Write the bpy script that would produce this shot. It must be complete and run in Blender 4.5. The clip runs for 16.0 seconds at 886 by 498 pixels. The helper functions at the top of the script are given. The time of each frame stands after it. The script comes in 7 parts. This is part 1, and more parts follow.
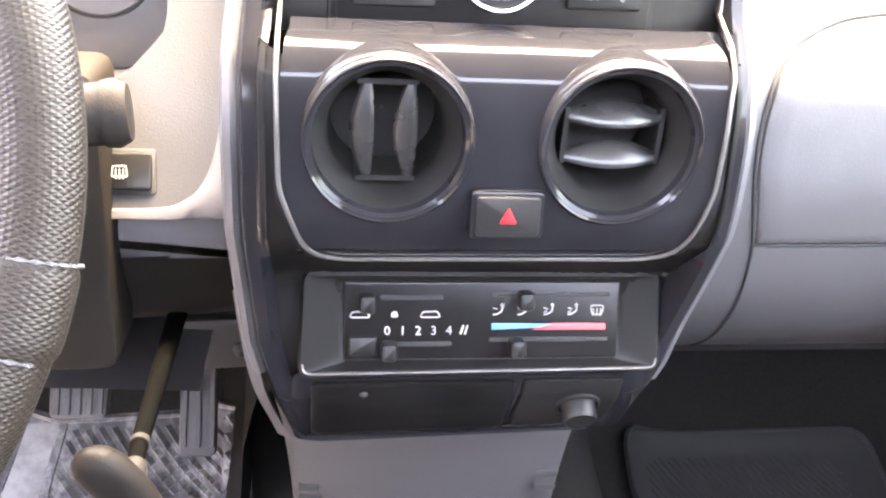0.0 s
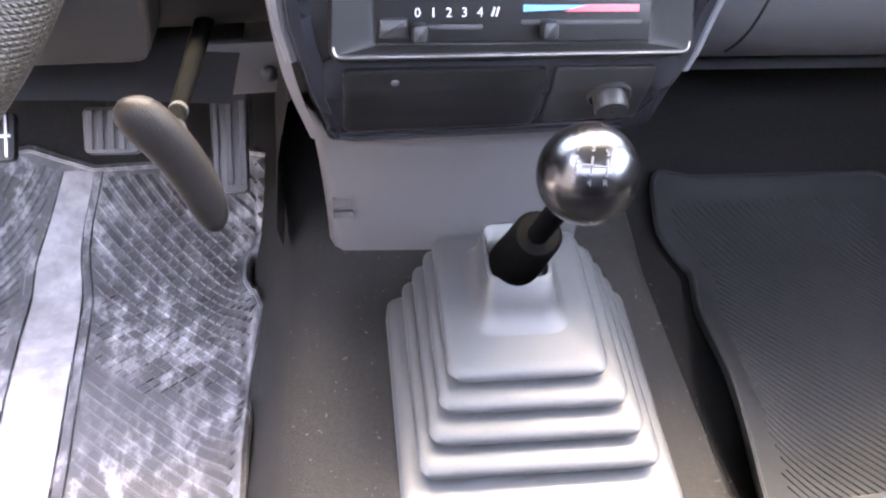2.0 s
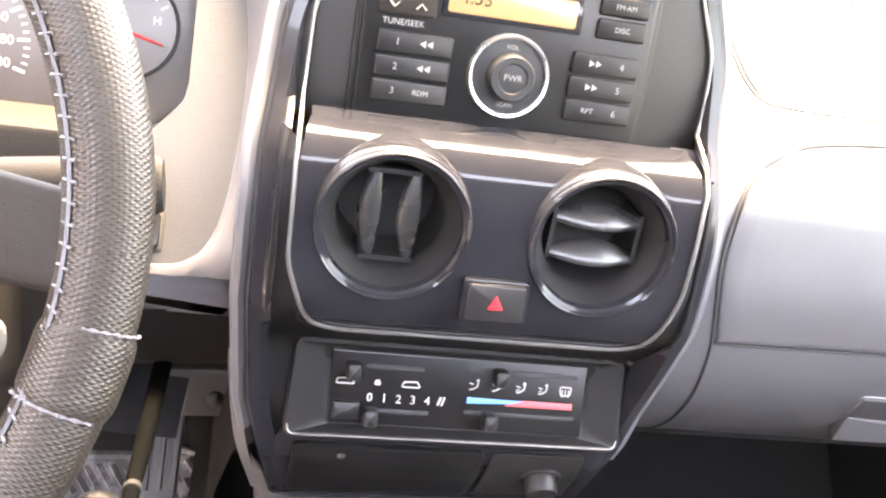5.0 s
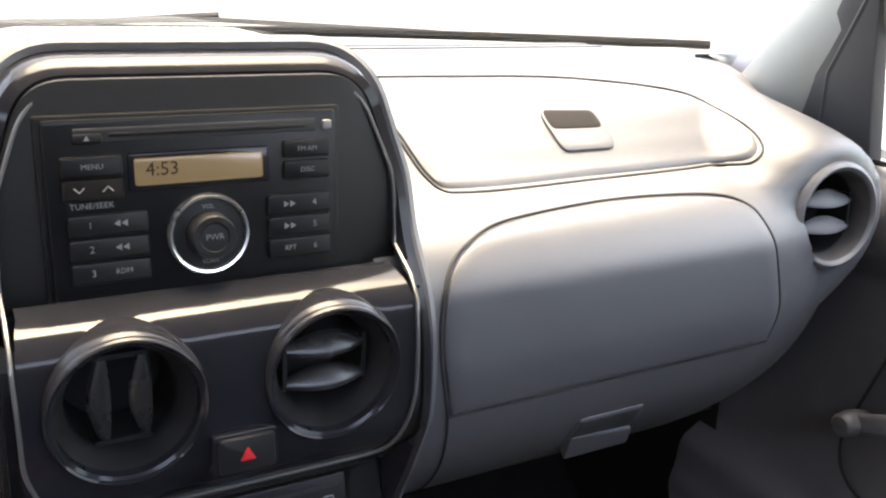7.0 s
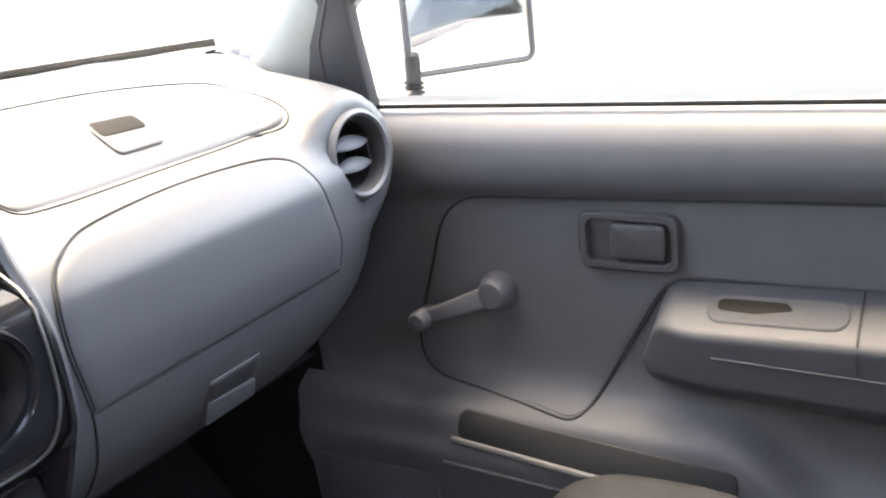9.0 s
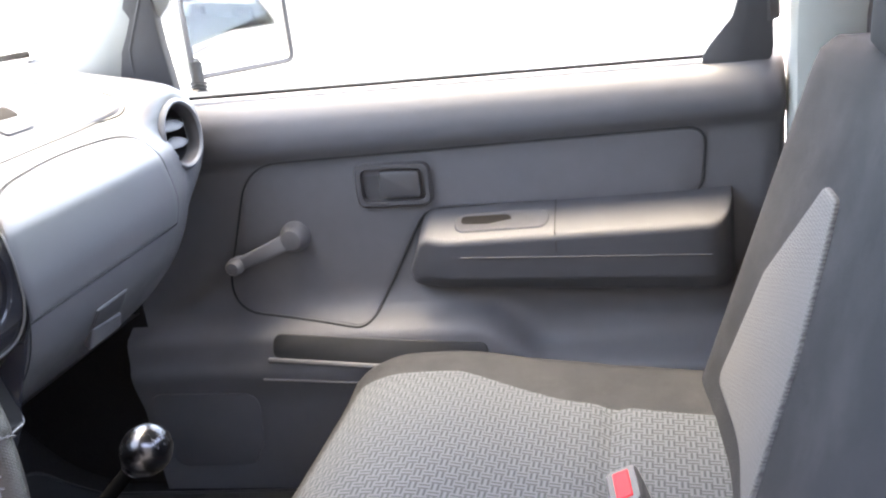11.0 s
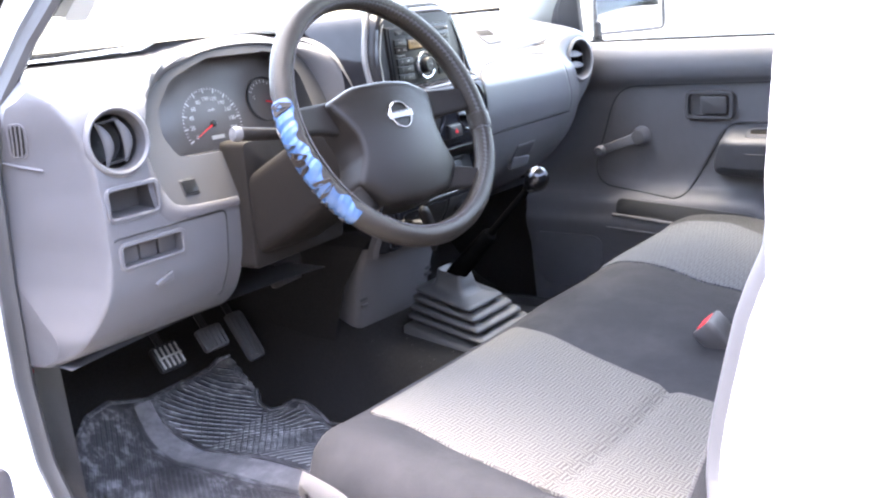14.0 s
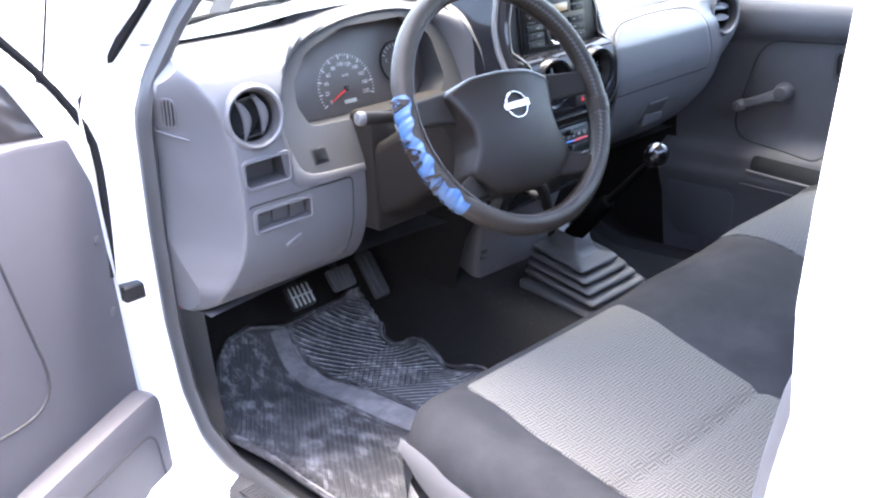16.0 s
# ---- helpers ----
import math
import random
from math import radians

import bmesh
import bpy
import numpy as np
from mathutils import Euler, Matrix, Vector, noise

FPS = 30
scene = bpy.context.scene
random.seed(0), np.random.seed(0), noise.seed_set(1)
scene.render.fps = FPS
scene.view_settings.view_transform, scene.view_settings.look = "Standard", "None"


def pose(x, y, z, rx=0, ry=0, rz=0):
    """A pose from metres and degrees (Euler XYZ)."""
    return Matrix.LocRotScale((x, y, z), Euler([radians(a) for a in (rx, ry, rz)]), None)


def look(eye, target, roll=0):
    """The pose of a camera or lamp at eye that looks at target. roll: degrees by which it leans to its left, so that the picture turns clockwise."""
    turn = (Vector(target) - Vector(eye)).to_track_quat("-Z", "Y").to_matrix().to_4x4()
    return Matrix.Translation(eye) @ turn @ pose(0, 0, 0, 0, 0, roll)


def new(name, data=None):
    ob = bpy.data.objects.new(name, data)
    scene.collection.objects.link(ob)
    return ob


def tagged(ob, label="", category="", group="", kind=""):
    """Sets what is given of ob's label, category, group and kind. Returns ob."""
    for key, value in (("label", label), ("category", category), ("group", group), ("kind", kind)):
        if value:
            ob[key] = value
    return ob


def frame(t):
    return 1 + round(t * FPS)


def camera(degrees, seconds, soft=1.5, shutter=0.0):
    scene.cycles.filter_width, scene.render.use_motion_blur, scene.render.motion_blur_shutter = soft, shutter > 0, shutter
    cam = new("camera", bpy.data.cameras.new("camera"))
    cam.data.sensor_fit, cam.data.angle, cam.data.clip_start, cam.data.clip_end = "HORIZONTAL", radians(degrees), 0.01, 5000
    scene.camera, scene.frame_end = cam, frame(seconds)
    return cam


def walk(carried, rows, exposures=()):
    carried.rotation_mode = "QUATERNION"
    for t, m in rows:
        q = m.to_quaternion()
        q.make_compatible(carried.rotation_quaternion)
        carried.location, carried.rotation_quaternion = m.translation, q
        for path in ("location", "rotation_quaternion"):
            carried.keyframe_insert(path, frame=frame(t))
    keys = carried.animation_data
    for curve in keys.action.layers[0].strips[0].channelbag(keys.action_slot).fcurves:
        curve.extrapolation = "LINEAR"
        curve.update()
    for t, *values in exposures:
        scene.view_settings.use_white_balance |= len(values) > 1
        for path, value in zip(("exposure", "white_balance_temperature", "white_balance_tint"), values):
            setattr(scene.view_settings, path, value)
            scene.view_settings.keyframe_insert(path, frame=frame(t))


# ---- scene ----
cam = camera(50.8, 16.0, soft=2.2)
PATH = [
    (0, (-0.106, -0.556, 0.776), (0.167, 1.264, -0.007), 3.7),
    (0.5, (-0.113, -0.568, 0.758), (0.13, 1.214, -0.117), 3.6),
    (1, (-0.117, -0.579, 0.739), (0.096, 1.158, -0.227), 2.9),
    (1.5, (-0.117, -0.586, 0.719), (0.096, 1.092, -0.348), 2.7),
    (2, (-0.114, -0.597, 0.703), (0.107, 1.032, -0.436), 2.5),
    (2.5, (-0.117, -0.606, 0.695), (0.108, 0.996, -0.481), 2.0),
    (3, (-0.119, -0.61, 0.695), (0.11, 0.997, -0.473), 2.2),
    (3.5, (-0.122, -0.603, 0.714), (0.129, 1.053, -0.379), 4.9),
    (4, (-0.123, -0.598, 0.739), (0.148, 1.143, -0.208), 5.9),
    (4.5, (-0.128, -0.594, 0.775), (0.182, 1.222, -0.004), 8.1),
    (4.7, (-0.133, -0.59, 0.788), (0.197, 1.248, 0.071), 8.7),
    (6.8, (-0.153, -0.585, 0.885), (0.714, 1.125, 0.314), 3.5),
    (7, (-0.158, -0.588, 0.887), (0.799, 1.071, 0.31), 2.2),
    (7.2, (-0.162, -0.593, 0.889), (0.89, 1.007, 0.313), 1.5),
    (7.5, (-0.169, -0.601, 0.892), (0.958, 0.945, 0.307), -0.8),
    (8, (-0.191, -0.617, 0.893), (1.141, 0.755, 0.305), -2.6),
    (8.5, (-0.216, -0.641, 0.884), (1.264, 0.567, 0.291), -6.4),
    (9, (-0.261, -0.665, 0.872), (1.354, 0.36, 0.289), -7.6),
    (9.5, (-0.318, -0.676, 0.864), (1.42, 0.127, 0.285), -8.8),
    (10, (-0.387, -0.687, 0.867), (1.434, -0.11, 0.275), -9.0),
    (10.2, (-0.435, -0.667, 0.871), (1.406, -0.177, 0.262), -9.2),
    (12.3, (-1.074, -0.861, 0.921), (0.767, -0.378, 0.309), -7.3),
    (12.5, (-1.144, -0.883, 0.929), (0.698, -0.376, 0.337), -7.4),
    (13, (-1.269, -0.951, 0.928), (0.533, -0.26, 0.403), -6.6),
    (13.5, (-1.376, -1.06, 0.873), (0.245, 0.015, 0.409), -5.6),
    (14, (-1.455, -1.166, 0.812), (0.064, 0.041, 0.324), -5.8),
    (14.5, (-1.482, -1.225, 0.785), (-0.065, 0.058, 0.195), -6.4),
    (15, (-1.458, -1.228, 0.802), (-0.145, 0.103, 0.092), -5.9),
    (15.5, (-1.451, -1.251, 0.869), (-0.191, 0.122, 0.141), -5.4),
    (16, (-1.421, -1.247, 0.977), (-0.19, 0.165, 0.278), -5.1),
]
LOOK = [(0.0, 7.8, 9600, 20), (0.5, 8.4, 9700, 20), (1.0, 8.4, 10000, 21), (1.5, 8.2, 9300, 20), (2.0, 7.85, 8300, 20), (2.5, 7.6, 7300, 20), (3.0, 7.65, 7700, 20), (4.0, 8.55, 10500, 22), (4.7, 8.15, 10500, 21), (7.0, 5.15, 8700, 15), (7.5, 5.3, 8600, 15), (8.0, 5.2, 8600, 15), (9.0, 5.7, 8400, 15), (10.0, 6.0, 8300, 15), (12.5, 6.4, 7500, 15), (13.0, 5.75, 7400, 15), (13.5, 6.1, 7400, 15), (14.0, 6.2, 7300, 16), (14.5, 5.55, 6900, 15), (15.0, 5.2, 6450, 14), (16.0, 5.8, 6750, 14)]
walk(cam, [(t, look(eye, target, roll)) for t, eye, target, roll in PATH], LOOK)

# ---- light ----
world = bpy.data.worlds.new("daylight")
scene.world = world
world.use_nodes = True
wn = world.node_tree.nodes
sky = wn.new("ShaderNodeTexSky")
sky.sky_type = "NISHITA"
sky.sun_disc = False
sky.sun_elevation = radians(80.1)
sky.sun_rotation = radians(50)
sky.dust_density = 3.0
sky.air_density = 0.8
world.node_tree.links.new(sky.outputs[0], wn["Background"].inputs[0])
wn["Background"].inputs[1].default_value = 0.15
sun_data = bpy.data.lights.new("sun", "SUN")
sun_data.energy = 0.5
sun_data.angle = radians(40)
sun_data.color = (1.0, 0.95, 0.88)
sun = new("sun", sun_data)
sun.matrix_world = look((1.2, 1.0, 9.0), (0, 0, 0))


# ---- materials ----
def mat(name, col, rough=0.5, metal=0.0, vary=0.12, scale=40.0, grain=0.0, gscale=900.0, spec=0.5, coat=0.0, dust=0.0, dustcol=(0.45, 0.43, 0.42), stretch=(1, 1, 1), dscale=9.0, dcut=(0.42, 0.68), dstretch=(1, 1, 1), breaks=0.0):
    """A surface with soft patches of tone, fine grain relief and a film of dust."""
    m = bpy.data.materials.new(name)
    m.use_nodes = True
    nt = m.node_tree
    b = nt.nodes["Principled BSDF"]
    L = nt.links.new
    b.inputs["Roughness"].default_value = rough
    b.inputs["Metallic"].default_value = metal
    b.inputs["Specular IOR Level"].default_value = spec
    b.inputs["Coat Weight"].default_value = coat
    b.inputs["Coat Roughness"].default_value = 0.06
    tc = nt.nodes.new("ShaderNodeTexCoord")
    mp = nt.nodes.new("ShaderNodeMapping")
    mp.inputs["Scale"].default_value = stretch
    L(tc.outputs["Object"], mp.inputs[0])
    n1 = nt.nodes.new("ShaderNodeTexNoise")
    n1.inputs["Scale"].default_value = scale
    n1.inputs["Detail"].default_value = 5
    L(mp.outputs[0], n1.inputs["Vector"])
    ramp = nt.nodes.new("ShaderNodeMapRange")
    ramp.inputs["To Min"].default_value = 1 - vary
    ramp.inputs["To Max"].default_value = 1 + vary
    L(n1.outputs["Fac"], ramp.inputs["Value"])
    mul = nt.nodes.new("ShaderNodeMix")
    mul.data_type, mul.blend_type = "RGBA", "MULTIPLY"
    mul.inputs["Factor"].default_value = 1.0
    mul.inputs["A"].default_value = (*col, 1)
    L(ramp.outputs[0], mul.inputs["B"])
    out = mul.outputs["Result"]
    rv = nt.nodes.new("ShaderNodeMapRange")
    rv.inputs["To Min"].default_value = max(0.02, rough - 0.08)
    rv.inputs["To Max"].default_value = min(1.0, rough + 0.08)
    L(n1.outputs["Fac"], rv.inputs["Value"])
    L(rv.outputs[0], b.inputs["Roughness"])
    if dust:
        n2 = nt.nodes.new("ShaderNodeTexNoise")
        n2.inputs["Scale"].default_value = dscale
        n2.inputs["Detail"].default_value = 8
        n2.inputs["Roughness"].default_value = 0.65
        mp2 = nt.nodes.new("ShaderNodeMapping")
        mp2.inputs["Scale"].default_value = dstretch
        L(tc.outputs["Object"], mp2.inputs[0])
        L(mp2.outputs[0], n2.inputs["Vector"])
        r2 = nt.nodes.new("ShaderNodeMapRange")
        r2.inputs["From Min"].default_value, r2.inputs["From Max"].default_value = dcut
        r2.inputs["To Max"].default_value = dust
        L(n2.outputs["Fac"], r2.inputs["Value"])
        amount = r2.outputs[0]
        if breaks:
            n4 = nt.nodes.new("ShaderNodeTexNoise")
            n4.inputs["Scale"].default_value = breaks
            n4.inputs["Detail"].default_value = 3
            L(tc.outputs["Object"], n4.inputs["Vector"])
            r4 = nt.nodes.new("ShaderNodeMapRange")
            r4.inputs["From Min"].default_value, r4.inputs["From Max"].default_value = 0.40, 0.62
            r4.inputs["To Min"].default_value = 0.3
            L(n4.outputs["Fac"], r4.inputs["Value"])
            m4 = nt.nodes.new("ShaderNodeMath")
            m4.operation = "MULTIPLY"
            L(amount, m4.inputs[0])
            L(r4.outputs[0], m4.inputs[1])
            amount = m4.outputs[0]
        mx = nt.nodes.new("ShaderNodeMix")
        mx.data_type = "RGBA"
        L(amount, mx.inputs["Factor"])
        L(out, mx.inputs["A"])
        mx.inputs["B"].default_value = (*dustcol, 1)
        out = mx.outputs["Result"]
    L(out, b.inputs["Base Color"])
    if grain:
        n3 = nt.nodes.new("ShaderNodeTexNoise")
        n3.inputs["Scale"].default_value = gscale
        n3.inputs["Detail"].default_value = 3
        L(mp.outputs[0], n3.inputs["Vector"])
        bp = nt.nodes.new("ShaderNodeBump")
        bp.inputs["Strength"].default_value = grain
        bp.inputs["Distance"].default_value = 0.001
        L(n3.outputs["Fac"], bp.inputs["Height"])
        L(bp.outputs[0], b.inputs["Normal"])
    return m


# blue-grey of the shaded pillar edge, put into the strip's own colour
PLIP = mat("pillar_shade_tone", (0.060, 0.062, 0.068), 0.45, vary=0.06, grain=0.1)
HANDM = mat("worn_handle_plastic", (0.0085, 0.0075, 0.0070), 0.5, vary=0.3, scale=90, grain=0.3, spec=0.1)
FERR = mat("bare_ferrule", (0.016, 0.0155, 0.015), 0.5, vary=0.3, scale=120, spec=0.2)
RODM = mat("black_painted_rod", (0.0022, 0.0022, 0.0022), 0.8, vary=0.2, spec=0.0)
TYRE = mat("dusty_tyre_rubber", (0.10, 0.098, 0.092), 0.85, vary=0.3, scale=60, grain=0.5, gscale=300, spec=0.2)
GREY = mat("grey_plastic", (0.066, 0.0655, 0.0705), 0.42, vary=0.08, grain=0.3, gscale=1400, spec=0.45)
GREY_LOW = mat("grey_lower_plastic", (0.082, 0.079, 0.084), 0.5, vary=0.1, grain=0.3, gscale=1200, spec=0.35)
BEZEL = mat("cluster_bezel_plastic", (0.036, 0.035, 0.036), 0.5, vary=0.08, grain=0.2, spec=0.35)
CBEZ = mat("gauge_bezel_plastic", (0.030, 0.0293, 0.0304), 0.5, vary=0.08, grain=0.25, spec=0.3)
HOODM = mat("gauge_hood_plastic", (0.060, 0.0575, 0.061), 0.5, vary=0.08, grain=0.3, gscale=1400, spec=0.3)
# slightly darker part than the door, dimmed further to offset light on its top
ARMP = mat("armrest_dimmed_plastic", (0.044, 0.0435, 0.047), 0.55, vary=0.1, grain=0.3, gscale=1200, spec=0.25)
LOWM = mat("lower_console_plastic", (0.070, 0.068, 0.072), 0.5, vary=0.1, grain=0.3, gscale=1200, spec=0.3)
ASHM = mat("black_drawer_plastic", (0.0058, 0.0056, 0.0058), 0.32, vary=0.15, spec=0.2)
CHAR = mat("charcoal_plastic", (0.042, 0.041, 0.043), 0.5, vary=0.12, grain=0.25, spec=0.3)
# near-black for seams and slots, with the shade inside them as colour
DARKGAP = mat("gap_shade", (0.012, 0.012, 0.013), 0.8, vary=0.1)
BLACK = mat("black_plastic", (0.0108, 0.0105, 0.0107), 0.44, vary=0.15, grain=0.1, spec=0.22)
GLOSS = mat("gloss_black_trim", (0.0118, 0.0118, 0.0140), 0.10, vary=0.2, spec=0.13)
SATIN = mat("satin_dark_panel", (0.0068, 0.0064, 0.0063), 0.46, vary=0.15, grain=0.1, spec=0.18)
SILVER = mat("brushed_silver_trim", (0.15, 0.147, 0.142), 0.42, metal=0.75, vary=0.1)
CHROME = mat("polished_chrome", (0.78, 0.78, 0.77), 0.3, metal=1.0, vary=0.05)
BADGEM = mat("dark_badge_chrome", (0.30, 0.30, 0.295), 0.25, metal=1.0, vary=0.2)
KNOBM = mat("dark_chrome_knob", (0.045, 0.045, 0.048), 0.24, metal=1.0, vary=0.08)
DOORP = mat("passenger_door_plastic", (0.072, 0.071, 0.076), 0.5, vary=0.1, grain=0.3, gscale=1200, spec=0.3)
BOOTM = mat("grey_rubber_boot", (0.031, 0.0328, 0.0354), 0.55, vary=0.06, grain=0.12)
CARPET = mat("dark_carpet", (0.0145, 0.0138, 0.0134), 0.95, vary=0.5, scale=260, grain=1.0, gscale=900, spec=0.05)
MATRUB = mat("dusty_rubber_mat", (0.033, 0.032, 0.034), 0.40, vary=0.4, scale=110, grain=0.3, gscale=500, spec=0.6, dust=0.70, dustcol=(0.26, 0.252, 0.258), dscale=55.0, dcut=(0.48, 0.64), dstretch=(1.0, 0.45, 1.0), breaks=7.0)
MATBAND = mat("worn_rubber_band", (0.11, 0.105, 0.107), 0.42, vary=0.35, scale=80, grain=0.4, gscale=700, dust=0.4, dustcol=(0.36, 0.34, 0.34), dscale=22.0)
PMAT = mat("black_rubber_mat", (0.0105, 0.0110, 0.0120), 0.6, vary=0.2, grain=0.2)
FABD = mat("charcoal_seat_fabric", (0.0190, 0.0195, 0.0215), 0.9, vary=0.18, scale=500, grain=0.6, gscale=1600, spec=0.04, dust=0.02)
SKIRT = mat("light_grey_vinyl", (0.056, 0.054, 0.055), 0.6, vary=0.08, grain=0.25, gscale=700)
WHITE = mat("white_body_paint", (0.66, 0.68, 0.70), 0.25, vary=0.03, coat=0.5)
SEAL = mat("rubber_door_seal", (0.024, 0.025, 0.027), 0.6, vary=0.12, grain=0.06)
# darker copy of the door plastic, carrying the open door's shade as colour
DDOOR = mat("shaded_door_plastic", (0.043, 0.0415, 0.046), 0.5, vary=0.1, grain=0.3, gscale=1200, spec=0.3)
LEATHER = mat("wheel_leather_cover", (0.0165, 0.0130, 0.0102), 0.38, vary=0.12, grain=0.5, gscale=500, spec=0.22)
nt = LEATHER.node_tree
uvn = nt.nodes.new("ShaderNodeUVMap")
hts = []
for sgn in (-1, 1):
    mpn = nt.nodes.new("ShaderNodeMapping")
    mpn.inputs["Rotation"].default_value = (0, 0, radians(28 * sgn))
    nt.links.new(uvn.outputs[0], mpn.inputs[0])
    wv = nt.nodes.new("ShaderNodeTexWave")
    wv.inputs["Scale"].default_value = 160
    nt.links.new(mpn.outputs[0], wv.inputs[0])
    hts.append(wv.outputs["Fac"])
mn = nt.nodes.new("ShaderNodeMath")
mn.operation = "MINIMUM"
nt.links.new(hts[0], mn.inputs[0])
nt.links.new(hts[1], mn.inputs[1])
bmp = nt.nodes.new("ShaderNodeBump")
bmp.inputs["Strength"].default_value = 0.4
bmp.inputs["Distance"].default_value = 0.0012
nt.links.new(mn.outputs[0], bmp.inputs["Height"])
nt.links.new(bmp.outputs[0], nt.nodes["Principled BSDF"].inputs["Normal"])
PADM = mat("airbag_pad_plastic", (0.0100, 0.0082, 0.0069), 0.36, vary=0.1, grain=0.3, gscale=1500, spec=0.14)
BLUE = mat("bare_blue_foam", (0.021, 0.060, 0.135), 0.38, vary=0.6, scale=45, grain=0.4)
METALP = mat("bare_pedal_metal", (0.34, 0.335, 0.325), 0.4, metal=0.9, vary=0.2)
REDM = mat("red_plastic", (0.42, 0.012, 0.018), 0.65, vary=0.05, spec=0.2)
VANEM = mat("vent_vane_plastic", (0.0150, 0.0147, 0.0152), 0.28, vary=0.1, grain=0.1, spec=0.45)
RPRINT = mat("dim_key_print", (0.15, 0.147, 0.14), 0.6, vary=0.03)
KPRINT = mat("engraved_print", (0.03, 0.03, 0.03), 0.6, vary=0.03)
PRINT = mat("white_print", (0.3, 0.293, 0.28), 0.6, vary=0.03)
BLUEPR = mat("blue_print", (0.04, 0.2, 0.55), 0.6, vary=0.03)
REDPR = mat("red_print", (0.6, 0.07, 0.08), 0.6, vary=0.03)
PILLAR = mat("pillar_trim", (0.22, 0.225, 0.215), 0.6, vary=0.06, grain=0.25)
HEADL = mat("headliner_cloth", (0.33, 0.33, 0.325), 0.9, vary=0.08, grain=0.4)
# brownish dial colour, lightened for the haze of glare over it
DIALM = mat("glare_hazed_dial", (0.040, 0.034, 0.031), 0.35, vary=0.15, spec=0.45)
GLASSDARK = mat("cluster_lens", (0.035, 0.03, 0.028), 0.12, vary=0.1)


def weave(name, dark, light, upright, cell=0.019, pitch=0.0063):
    """Basket woven cloth: square blocks of short light threads that turn by a right angle from block to block."""
    m = mat(name, light, 0.92, vary=0.12, scale=300, grain=0.4, gscale=1500, spec=0.03)
    nt = m.node_tree
    b = nt.nodes["Principled BSDF"]
    old = b.inputs["Base Color"].links[0].from_socket
    L = nt.links.new
    tc = nt.nodes.new("ShaderNodeTexCoord")
    sp = nt.nodes.new("ShaderNodeSeparateXYZ")
    L(tc.outputs["Object"], sp.inputs[0])
    px, py = sp.outputs["X"], sp.outputs["Z" if upright else "Y"]

    def math_(op, a, v):
        n = nt.nodes.new("ShaderNodeMath")
        n.operation = op
        for k, q in enumerate((a, v)):
            if isinstance(q, (int, float)):
                n.inputs[k].default_value = q
            else:
                L(q, n.inputs[k])
        return n.outputs[0]

    def threads(p):
        return math_("SMOOTH_MIN", math_("MULTIPLY", math_("PINGPONG", math_("DIVIDE", p, pitch), 0.5), 2.6), 1.0)

    def cells(p):
        return math_("FLOORED_MODULO", math_("FLOOR", math_("DIVIDE", p, cell), 0), 2)

    odd = math_("FLOORED_MODULO", math_("ADD", cells(px), cells(py)), 2)
    mixf = nt.nodes.new("ShaderNodeMix")
    L(odd, mixf.inputs["Factor"])
    L(threads(px), mixf.inputs["A"])
    L(threads(py), mixf.inputs["B"])
    mx = nt.nodes.new("ShaderNodeMix")
    mx.data_type = "RGBA"
    L(mixf.outputs["Result"], mx.inputs["Factor"])
    mx.inputs["A"].default_value = (*dark, 1)
    L(old, mx.inputs["B"])
    L(mx.outputs["Result"], b.inputs["Base Color"])
    return m


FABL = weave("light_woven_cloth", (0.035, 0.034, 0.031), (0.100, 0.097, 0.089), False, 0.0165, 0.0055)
RUBBER = mat("matte_black_rubber", (0.012, 0.012, 0.0125), 0.9, vary=0.15, spec=0.0)
COLM = mat("black_column_plastic", (0.0135, 0.0116, 0.0104), 0.6, vary=0.15, grain=0.3, spec=0.06)
SILLM = mat("dark_sill_plastic", (0.0185, 0.0185, 0.0205), 0.6, vary=0.25, grain=0.4, spec=0.2, dust=0.02)
# same cloth as FABL; the passenger side's shade is put into its colour
FABP = weave("shaded_woven_cloth", (0.020, 0.0218, 0.0245), (0.056, 0.060, 0.067), False, 0.0135, 0.0068)
FABV = weave("light_woven_back_cloth", (0.045, 0.045, 0.047), (0.088, 0.087, 0.087), True, 0.008, 0.004)

m_ = bpy.data.materials.new("tinted_windscreen")
m_.use_nodes = True
gn = m_.node_tree.nodes
gn.remove(gn["Principled BSDF"])
g_t, g_g, g_m = gn.new("ShaderNodeBsdfTransparent"), gn.new("ShaderNodeBsdfGlossy"), gn.new("ShaderNodeMixShader")
g_t.inputs[0].default_value = (0.56, 0.60, 0.575, 1)
g_g.inputs["Roughness"].default_value = 0.02
g_m.inputs[0].default_value = 0.05
m_.node_tree.links.new(g_t.outputs[0], g_m.inputs[1])
m_.node_tree.links.new(g_g.outputs[0], g_m.inputs[2])
m_.node_tree.links.new(g_m.outputs[0], gn["Material Output"].inputs[0])
SCREEN = m_
MIRROR = mat("mirror_glass", (0.9, 0.9, 0.9), 0.02, metal=1.0, vary=0.01)
LCD = bpy.data.materials.new("amber_display")
LCD.use_nodes = True
lb = LCD.node_tree.nodes["Principled BSDF"]
lb.inputs["Base Color"].default_value = (0.075, 0.058, 0.036, 1)
lb.inputs["Emission Color"].default_value = (1.0, 0.76, 0.42, 1)
lb.inputs["Emission Strength"].default_value = 0.0034
lb.inputs["Roughness"].default_value = 0.2


# ---- mesh helpers ----
def thing(name, label, category, group="", kind="", at=(0, 0, 0)):
    e = new(name)
    e.location = at
    e.empty_display_size = 0.02
    return tagged(e, label, category, group, kind)


